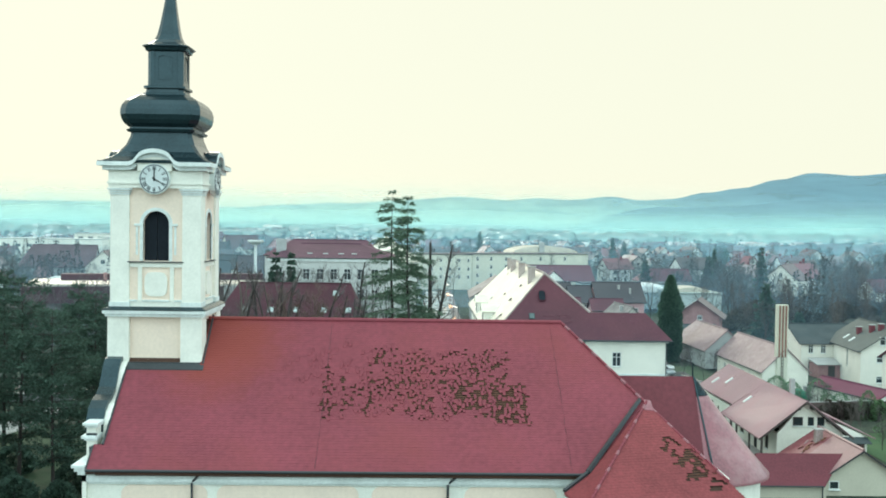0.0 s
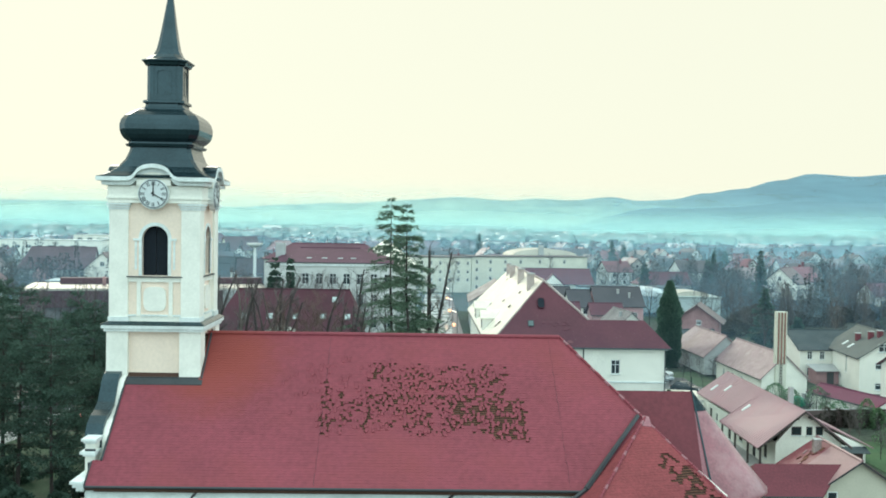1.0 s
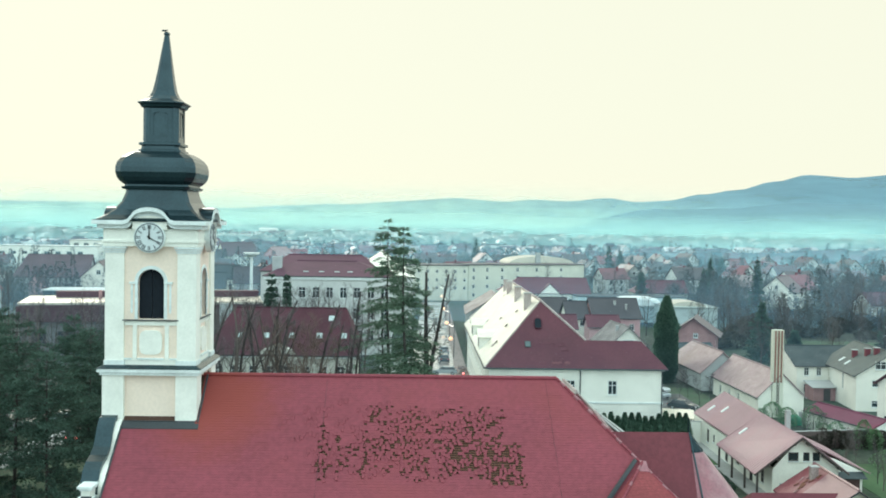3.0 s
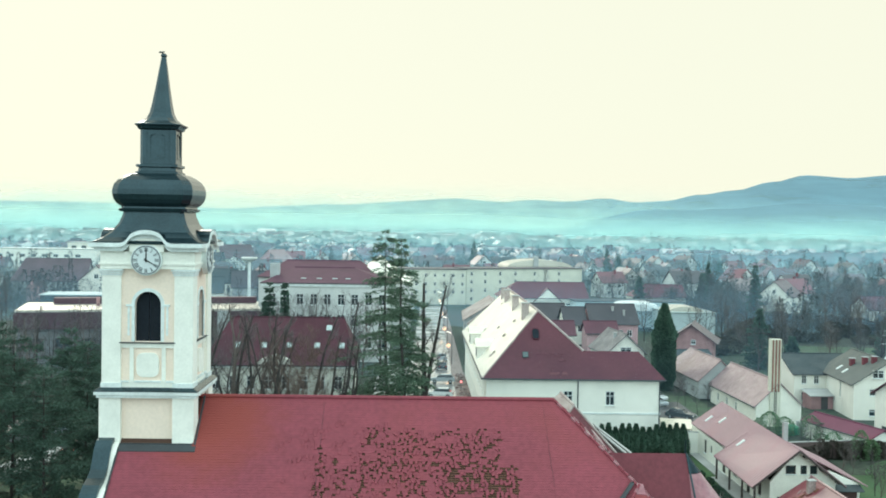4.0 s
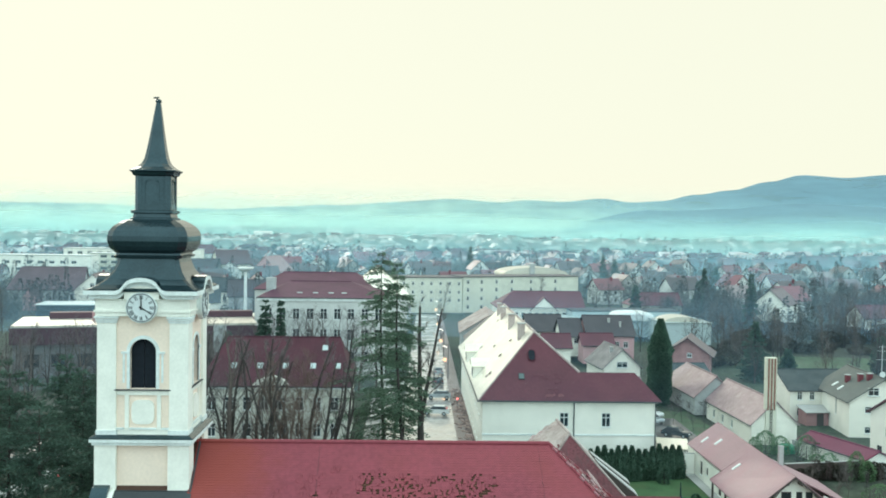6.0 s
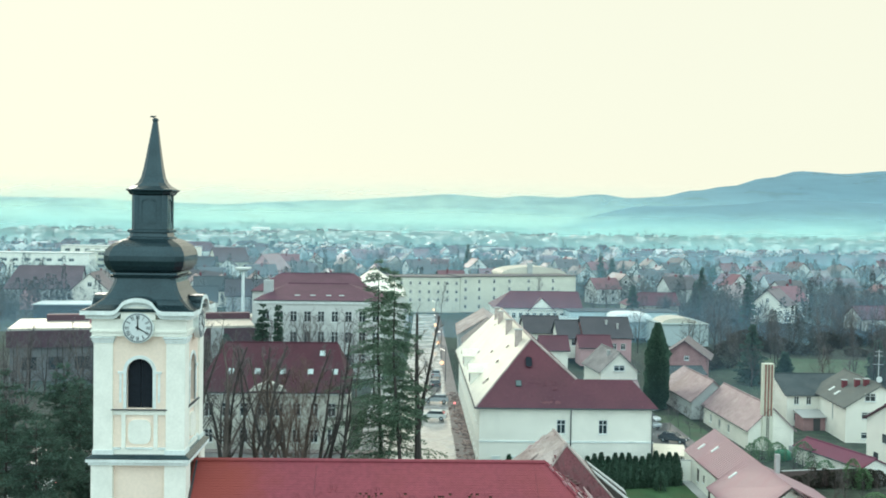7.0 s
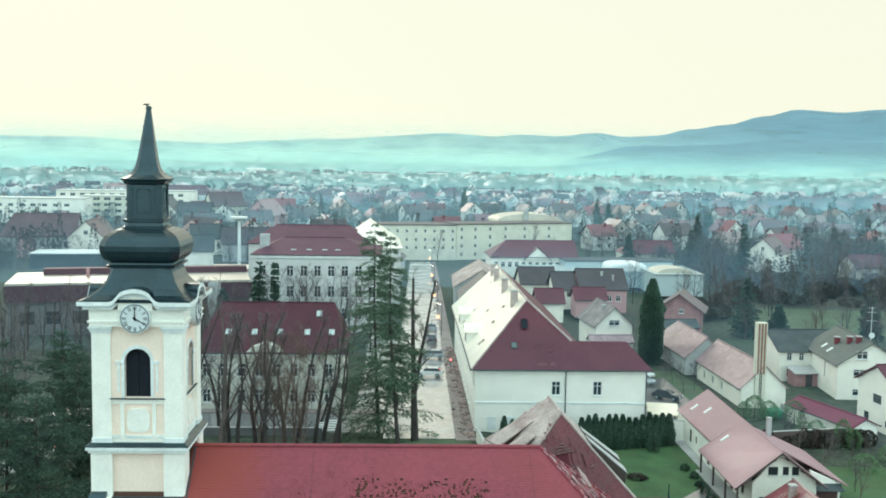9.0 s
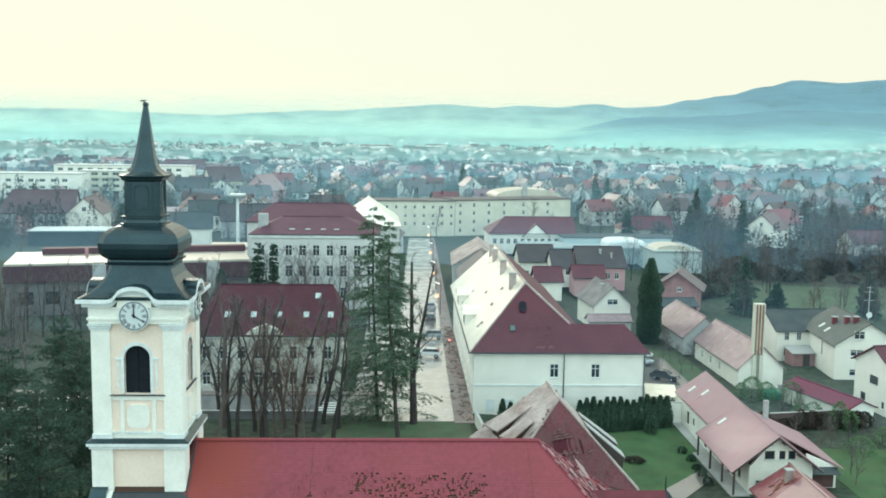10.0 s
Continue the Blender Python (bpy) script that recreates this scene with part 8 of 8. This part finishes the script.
for i in range(5):                           # low shrubs beside the porch path
    shrub("dark_shrub", 48.2 + rp.uniform(-0.3, 0.3), 39.5 + 2.6 * i + rp.uniform(-0.3, 0.3), -1.3, 0.5, rp.uniform(0.5, 0.9), 330 + i, "low dark shrub beside the porch path", "thuja", n=260, size=0.16, group="garden scrub")

# conifers and bare trees further off
far_con = [(-7.1, 98, 17.0, 2.2), (-4.6, 97.5, 17.1, 1.5), (84.4, 137.3, 12.2, 3.4), (92.8, 142, 6.0, 2.3), (109, 135, 9.5, 3.0), (140, 348, 13, 4.2), (112, 108, 14, 3.8), (117, 118, 13, 3.6), (83, 240, 12, 3.4), (104, 246, 13, 3.2), (112, 222, 17, 3.0), (47, 470, 17, 4), (100, 380, 16, 3), (106, 384, 14, 3), (-70, 250, 11, 3), (130, 330, 13, 3), (-18, 126, 9, 2.2)]
for i, (bx, by, bh, br) in enumerate(far_con):
    conifer("garden_conifer", bx, by, ground_z(bx, by), bh, br, 300 + i, "dark green garden conifer", "garden conifers", material="needle_dark", levels=30, arms=10, tufts=24, size=0.6, width=0.24, gaps=0.08, droop=0.15, bare=0.06, taper=0.8)
kinds = [bare_tree("garden_tree", 0, -420 - 20 * k, -60, 11.0 + k, 500 + k, "leafless garden tree with grey-brown twigs", "garden trees", trunk_r=0.16, spread=0.6, clear=0.12, reach=0.36, twins=2, dense=0.9, depth=2, material="bark_pale" if k % 2 else "bark") for k in range(4)]
rb = random.Random(9)
n_t = 0
while n_t < 190:
    by = 95 + 380 * rb.random() ** 1.2
    bx = rb.uniform(-0.5, 0.54) * (by + 75) + 15
    if not in_view(bx, by, 10) or not free_spot(bx, by, 1) or (12 < bx < 50 and by < 200) or (50 < bx < 80 and by < 150):
        continue
    if abs(bx + 1) < 16 and by < 155:
        continue
    if any((bx - a) ** 2 + (by - b) ** 2 < 64 for a, b in spots):
        continue
    s = rb.uniform(0.6, 1.05)
    c = copy_thing(rb.choice(kinds), pose(bx, by, ground_z(bx, by), 0, 0, rb.uniform(0, 360)) @ Matrix.Diagonal((s, s, s, 1)))
    n_t += 1
for i in range(210):                         # trees round the meadow
    bx, by = rb.uniform(84, 190), rb.uniform(162, 250)
    if (120 < bx < 165 and 165 < by < 190) or not in_view(bx, by, 10) or not free_spot(bx, by, -3) or (90 < bx < 128 and by < 178 and rb.random() < 0.8) or (112 < bx < 136 and 205 < by < 246):
        continue
    s = rb.uniform(0.5, 0.95)
    copy_thing(rb.choice(kinds), pose(bx, by, ground_z(bx, by), 0, 0, rb.uniform(0, 360)) @ Matrix.Diagonal((s, s, s, 1)))
thickets = [shrub("thicket", 0, -520 - 20 * k, -60, 3.2, 3.0 + 0.5 * k, 700 + k, "low leafless thicket of dark brown-grey twigs", "scrub", n=900, size=0.42, group="garden thickets") for k in range(3)]
for i in range(120):                         # undergrowth round the meadow and behind the garages
    bx, by = rb.uniform(78, 185), rb.uniform(140, 246)
    if not in_view(bx, by, 6) or not free_spot(bx, by, -3) or (88 < bx < 150 and 134 < by < 176) or (112 < bx < 140 and 225 < by < 256):
        continue
    s = rb.uniform(0.6, 1.15)
    copy_thing(rb.choice(thickets), pose(bx, by, ground_z(bx, by), 0, 0, rb.uniform(0, 360)) @ Matrix.Diagonal((s * 1.3, s * 1.3, s, 1)))
for i in range(26):                          # park beside the church front
    bx, by = rb.uniform(-60, -12), rb.uniform(42, 112)
    copy_thing(rb.choice(kinds), pose(bx, by, 0, 0, 0, rb.uniform(0, 360)))
for i in range(18):                          # before the market hall
    s = rb.uniform(0.7, 1.0)
    copy_thing(rb.choice(kinds), pose(rb.uniform(-52, -13), rb.uniform(96, 116), 0, 0, 0, rb.uniform(0, 360)) @ Matrix.Diagonal((s, s, s, 1)))
for i in range(15):                           # in front of the school
    copy_thing(rb.choice(kinds), pose(-13 + 1.6 * i + rb.uniform(-1, 1), rb.uniform(100, 126), 0, 0, 0, rb.uniform(0, 360)))
for i in range(34):                          # scrub and fruit trees in the gardens on the slope
    bx, by = rb.uniform(62.5, 84), rb.uniform(30, 66)
    if 69 < bx < 77 and by > 56:
        continue
    s = rb.uniform(0.18, 0.42)
    copy_thing(rb.choice(kinds), pose(bx, by, -1.35, 0, 0, rb.uniform(0, 360)) @ Matrix.Diagonal((s, s, s, 1)))
for p in kinds:
    for o in (*p.children_recursive, p):
        bpy.data.objects.remove(o)

# woods and garden trees too far to count
vs, fs = [], []
rf = random.Random(33)
for i in range(6420):
    y = 225 + 1400 * rf.random() ** 1.45
    x = rf.uniform(-0.52, 0.58) * (y + 80) + 15
    if i >= 6200:                            # the gardens round the meadow
        x, y = rf.uniform(92, 195), rf.uniform(176, 262)
        if (114 < x < 142 and y < 246):
            continue
    if not in_view(x, y, 40) or (-5 < x < 90 and y < 275) or (y < 520 and (any((x - a) ** 2 + (y - b) ** 2 < 90 for a, b in spots) or not free_spot(x, y, 2))):
        continue
    z = ground_z(x, y)
    con = rf.random() < 0.22
    h, w = (rf.uniform(8, 14), rf.uniform(1.5, 2.6)) if con else (rf.uniform(5, 10), rf.uniform(2.5, 4.5))
    near = y < 560
    for _k in range((190 if con else 220) if near else 38):
        t = rf.random()
        a = rf.uniform(0, 6.283)
        rr = w * ((1 - t) if con else math.sin(math.pi * (0.15 + 0.8 * t))) * math.sqrt(rf.random())
        out = Vector((math.cos(a), math.sin(a), rf.uniform(-0.2, 0.4) if con else rf.uniform(0.6, 2.0)))
        p = Vector((x + rr * math.cos(a), y + rr * math.sin(a), z + t * h))
        if near and not con:
            q, k0 = p + out.normalized() * rf.uniform(1.0, 2.2), len(vs)
            e_ = Vector((math.sin(a * 3), 0, 0.2)) * 0.06
            vs.extend((tuple(p - e_), tuple(p + e_), tuple(q)))
            fs.append((k0, k0 + 1, k0 + 2))
        else:
            tuft(vs, fs, p, out, rf.uniform(0.5, 1.0) if near else rf.uniform(1.0, 1.9), rf, 0.2 if near else 0.22)
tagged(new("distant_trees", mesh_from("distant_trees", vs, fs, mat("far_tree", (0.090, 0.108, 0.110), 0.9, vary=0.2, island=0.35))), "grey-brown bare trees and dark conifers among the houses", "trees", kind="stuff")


# ---------------- cars, walls and small things ----------------
M["car_dark"] = mat("car_dark", (0.03, 0.045, 0.055), 0.25, vary=0.05, coat=1.0)
M["car_silver"] = mat("car_silver", (0.36, 0.42, 0.45), 0.3, metal=0.4, vary=0.05, coat=1.0)
M["car_white"] = mat("car_white", (0.62, 0.66, 0.66), 0.3, vary=0.05, coat=1.0)
M["rubber"] = mat("rubber", (0.015, 0.015, 0.016), 0.9)
M["tail_red"] = mat("tail_red", (0.35, 0.02, 0.02), 0.3)
M["head_glass"] = mat("head_glass", (0.6, 0.62, 0.6), 0.15)


def car(x, y, z, rz, paint, label):
    e = thing("car", x, y, z, rz, label, "car", "parked cars")
    bm = bmesh.new()
    side = [(-2.1, 0.35), (2.1, 0.35), (2.15, 0.7), (1.95, 0.88), (0.95, 0.98), (-1.75, 1.0), (-2.1, 0.9)]
    prism(bm, [(u, -0.86, v) for u, v in side], (0, 1.72, 0))
    bmesh.ops.recalc_face_normals(bm, faces=bm.faces[:])
    bmesh.ops.bevel(bm, geom=bm.edges[:], offset=0.06, segments=2, affect="EDGES")
    part("body", bm, M[paint], e)
    bm = bmesh.new()
    low = [(-1.75, -0.8), (0.95, -0.8), (0.95, 0.8), (-1.75, 0.8)]
    top = [(-1.35, -0.62), (0.3, -0.62), (0.3, 0.62), (-1.35, 0.62)]
    loft(bm, [[(u, v, 0.98) for u, v in low], [(u, v, 1.42) for u, v in top]])
    part("cabin_glass", bm, M["glass"], e)
    bm = bmesh.new()
    loft(bm, [[(u * 1.02, v * 1.04, 1.41) for u, v in top], [(u * 0.97, v * 0.96, 1.48) for u, v in top]])
    part("car_roof", bm, M[paint], e)
    for u in (-1.3, 1.3):
        for v in (-0.88, 0.70):
            bm = bmesh.new()
            tube(bm, (u, v, 0.32), (u, v + 0.18, 0.32), 0.32, 0.32, 12)
            w = part("wheel", bm, M["rubber"], e)
            bm = bmesh.new()
            tube(bm, (u, v - 0.01, 0.32), (u, v + 0.19, 0.32), 0.18, 0.18, 10)
            part("rim", bm, M["car_silver"], w)
    for v in (-0.78, 0.48):
        part("tail_light", boxes((-2.16, -2.08, v, v + 0.3, 0.72, 0.86)), M["tail_red"], e)
        part("headlight", boxes((2.08, 2.17, v, v + 0.3, 0.62, 0.76)), M["head_glass"], e)
    return e


car(54.8, 84.0, -1.25, -35, "car_dark", "dark hatchback parked on the wet yard")
car(53.6, 94.5, -1.25, -60, "car_silver", "silver car parked on the wet yard")
car(54.6, 99.0, -1.2, -60, "car_white", "pale car parked on the wet yard")
car(20.6, 106.5, 0.06, 178, "car_silver", "silver estate car parked across the street edge")
car(19.8, 92.5, 0.06, 172, "car_white", "pale car parked across the street edge")
car(20.8, 122.0, 0.06, 95, "car_dark", "dark car parked along the street")
car(21.2, 134.0, 0.06, 92, "car_silver", "silver car parked along the street")
car(-19.5, 62.5, 0.06, 5, "car_dark", "dark car on the cross street")
car(-27, 62.8, 0.06, 5, "car_silver", "pale car on the cross street")

for lx, ly in ((-17.5, 20.0), (-13.6, 18.6)):
    post = thing("path_lamp", lx, ly, 0, 0, "low lit bollard lamp beside the path", "lamp", "path lamps")
    bm = bmesh.new()
    tube(bm, (0, 0, -0.05), (0, 0, 0.42), 0.05, 0.045, 8)
    part("post", bm, M["lead_trim"], post)
    bm = bmesh.new()
    bmesh.ops.create_uvsphere(bm, u_segments=12, v_segments=8, radius=0.17, matrix=Matrix.Translation((0, 0, 0.58)))
    part("globe", bm, M["white_bulb"], post, "glowing white globe")
lit = car(-22.8, 53.4, 0.06, 92, "car_dark", "dark car with lit red tail lights on the cross street")
for ob_ in lit.children:
    if ob_.name.startswith("tail_light"):
        ob_.data.materials[0] = M["tail_lit"]

# boundary walls
def low_wall(x0, y0, x1, y1, h, z, material, label, t=0.25):
    d = Vector((x1 - x0, y1 - y0, 0))
    e = thing("garden_wall", x0, y0, z, math.degrees(math.atan2(d.y, d.x)), label, "wall")
    part("wall_body", boxes((0, d.length, 0, t, -0.3, h)), material, e)
    part("coping", boxes((-0.03, d.length + 0.03, -0.05, t + 0.05, h, h + 0.07)), M["concrete"] if material is not M["frame_dark"] else material, e)
    return e


low_wall(46.4, 63.0, 51.2, 62.0, 2.6, -1.3, M["house_white"], "white plastered garden wall beside the hedge")
low_wall(69.0, 76.5, 74.6, 60.5, 1.3, -1.3, M["concrete"], "grey concrete yard wall")
low_wall(61.6, 59.0, 71.6, 60.8, 2.1, -1.3, M["fence_brown"], "dark brown garden wall with a pale coping")
low_wall(24.6, 57.2, 25.6, 44.5, 1.5, 0, M["house_white"], "pale churchyard wall by the footway")
low_wall(-40, 58.8, 6.0, 58.8, 1.0, 0, M["hall_wall"], "low grey wall along the cross street")
carport = thing("carport", 47.9, 67.4, -1.3, -12, "flat bright wet carport roof on posts", "shed")
part("roof", boxes((0, 4.1, 0, 6.6, 2.0, 2.12)), M["wet_glare"], carport, "bright wet white roof sheet")
for u in (0.2, 3.8):
    for v in (0.2, 6.3):
        part("post", boxes((u, u + 0.12, v, v + 0.12, 0, 2.0)), M["frame_dark"], carport)
part("back_wall", boxes((0, 4.1, 6.45, 6.6, 0, 2.0)), M["house_white"], carport)
part("rain_barrel", boxes((2.6, 3.1, -0.5, 0.0, 0, 2.3)), M["frame_dark"], carport, "dark upright water barrel")

tank = thing("green_tarp", 67.4, 74.4, -1.3, 20, "bright green tarpaulin over a low heap", "tarpaulin")
bm = bmesh.new()
loft(bm, [[(1.5 * s * math.cos(a), 1.1 * s * math.sin(a), zz + 0.06 * math.sin(3 * a)) for a in [2 * math.pi * k / 18 for k in range(18)]] for s, zz in ((1.05, 0), (1.0, 0.5), (0.85, 0.95), (0.5, 1.25), (0.1, 1.32))])
part("cover", bm, mat("tarp_green", (0.02, 0.22, 0.12), 0.5, vary=0.15), tank)

# aerial and dish on the grey-roofed house
aerial = thing("roof_aerial", 92.3, 99.5, 5.5, 0, "tall roof aerial with a white satellite dish", "aerial")
bm = bmesh.new()
tube(bm, (0, 0, -1.0), (0, 0, 5.2), 0.05, 0.04, 6)
part("pole", bm, M["frame_white"], aerial)
for zz, ln in ((4.9, 1.1), (4.2, 1.4), (2.8, 1.7)):
    bm = bmesh.new()
    tube(bm, (-ln / 2, 0, zz), (ln / 2, 0, zz), 0.025, 0.025, 5)
    for k in range(4):
        tube(bm, (-ln / 2 + ln * k / 3, -0.25, zz), (-ln / 2 + ln * k / 3, 0.25, zz), 0.012, 0.012, 4)
    part("antenna", bm, M["frame_white"], aerial)
bm = bmesh.new()
loft(bm, [[(0.5 * s * math.cos(a), -0.2 + d_, 0.4 + 0.5 * s * math.sin(a)) for a in [2 * math.pi * k / 18 for k in range(18)]] for s, d_ in ((1.0, -0.12), (0.7, -0.04), (0.2, 0.02))])
part("dish", bm, M["frame_white"], aerial)

# street lamps with lit festive garlands
for i, (lx, ly) in enumerate(((22.9, 128), (23.0, 158), (23.3, 194), (23.8, 236))):
    lamp = thing("street_lamp", lx, ly, 0.1, 0, "slim street lamp with a lit festive star", "street lamp", "street lamps")
    bm = bmesh.new()
    tube(bm, (0, 0, 0), (0, 0, 6.6), 0.08, 0.05, 8)
    tube(bm, (0, 0, 6.5), (-1.2, 0, 6.9), 0.04, 0.04, 6)
    part("pole", bm, M["lead_trim"], lamp)
    part("lamp_head", boxes((-1.7, -1.1, -0.13, 0.13, 6.82, 6.95)), M["frame_white"], lamp)
    bm = bmesh.new()
    for k in range(8):
        a = 2 * math.pi * k / 8
        tube(bm, (-0.65, 0, 3.6), (-0.65 + 0.5 * math.cos(a), 0, 3.6 + 0.5 * math.sin(a)), 0.06, 0.03, 4)
    tagged(part("festive_star", bm, M["warm_bulb"], lamp, "glowing orange light star"), kind="stuff")
    bm = bmesh.new()
    for k in range(3):
        bmesh.ops.create_uvsphere(bm, u_segments=8, v_segments=6, radius=0.09, matrix=Matrix.Translation((-0.3 - 0.3 * k, 0, 5.95 + 0.12 * k)))
    part("garland_bulb", bm, M["white_bulb"], lamp, "glowing white garland bulbs")

# red warning lamp on a post beside the damaged house
warn = thing("warning_lamp", 23.3, 97.6, 0.14, 0, "lit red warning lamp on a short post", "lamp")
bm = bmesh.new()
tube(bm, (0, 0, 0), (0, 0, 1.4), 0.04, 0.04, 6)
part("post", bm, M["lead_trim"], warn)
bm = bmesh.new()
bmesh.ops.create_uvsphere(bm, u_segments=10, v_segments=8, radius=0.16, matrix=Matrix.Translation((0, 0, 1.52)))
part("lens", bm, M["tail_lit"], warn, "glowing red lens")

# fallen tiles and plaster along the footway
rr_ = random.Random(77)
vs, fs = [], []
for k in range(420):
    cx, cy = 24.55 - abs(rr_.gauss(0, 0.8)), rr_.uniform(58, 116)
    w_, l_, h_ = rr_.uniform(0.06, 0.3), rr_.uniform(0.08, 0.4), rr_.uniform(0.03, 0.22)
    a_ = rr_.uniform(0, 3.14)
    ca, sa, b0 = math.cos(a_), math.sin(a_), len(vs)
    for zz in (0.13, 0.14 + h_):
        sc_ = 1.0 if zz < 0.135 else 0.75
        vs.extend((cx + (u * ca - v * sa) * sc_, cy + (u * sa + v * ca) * sc_, zz) for u, v in ((-w_, -l_), (w_, -l_), (w_, l_), (-w_, l_)))
    fs.extend(tuple(b0 + q for q in f) for f in ((4, 5, 6, 7), (0, 1, 5, 4), (1, 2, 6, 5), (2, 3, 7, 6), (3, 0, 4, 7)))
tagged(new("rubble", mesh_from("rubble", vs, fs, mat("rubble", (0.26, 0.19, 0.17), 0.9, vary=0.2, island=0.5))), "fallen broken tiles and plaster along the footway", "rubble", kind="stuff")
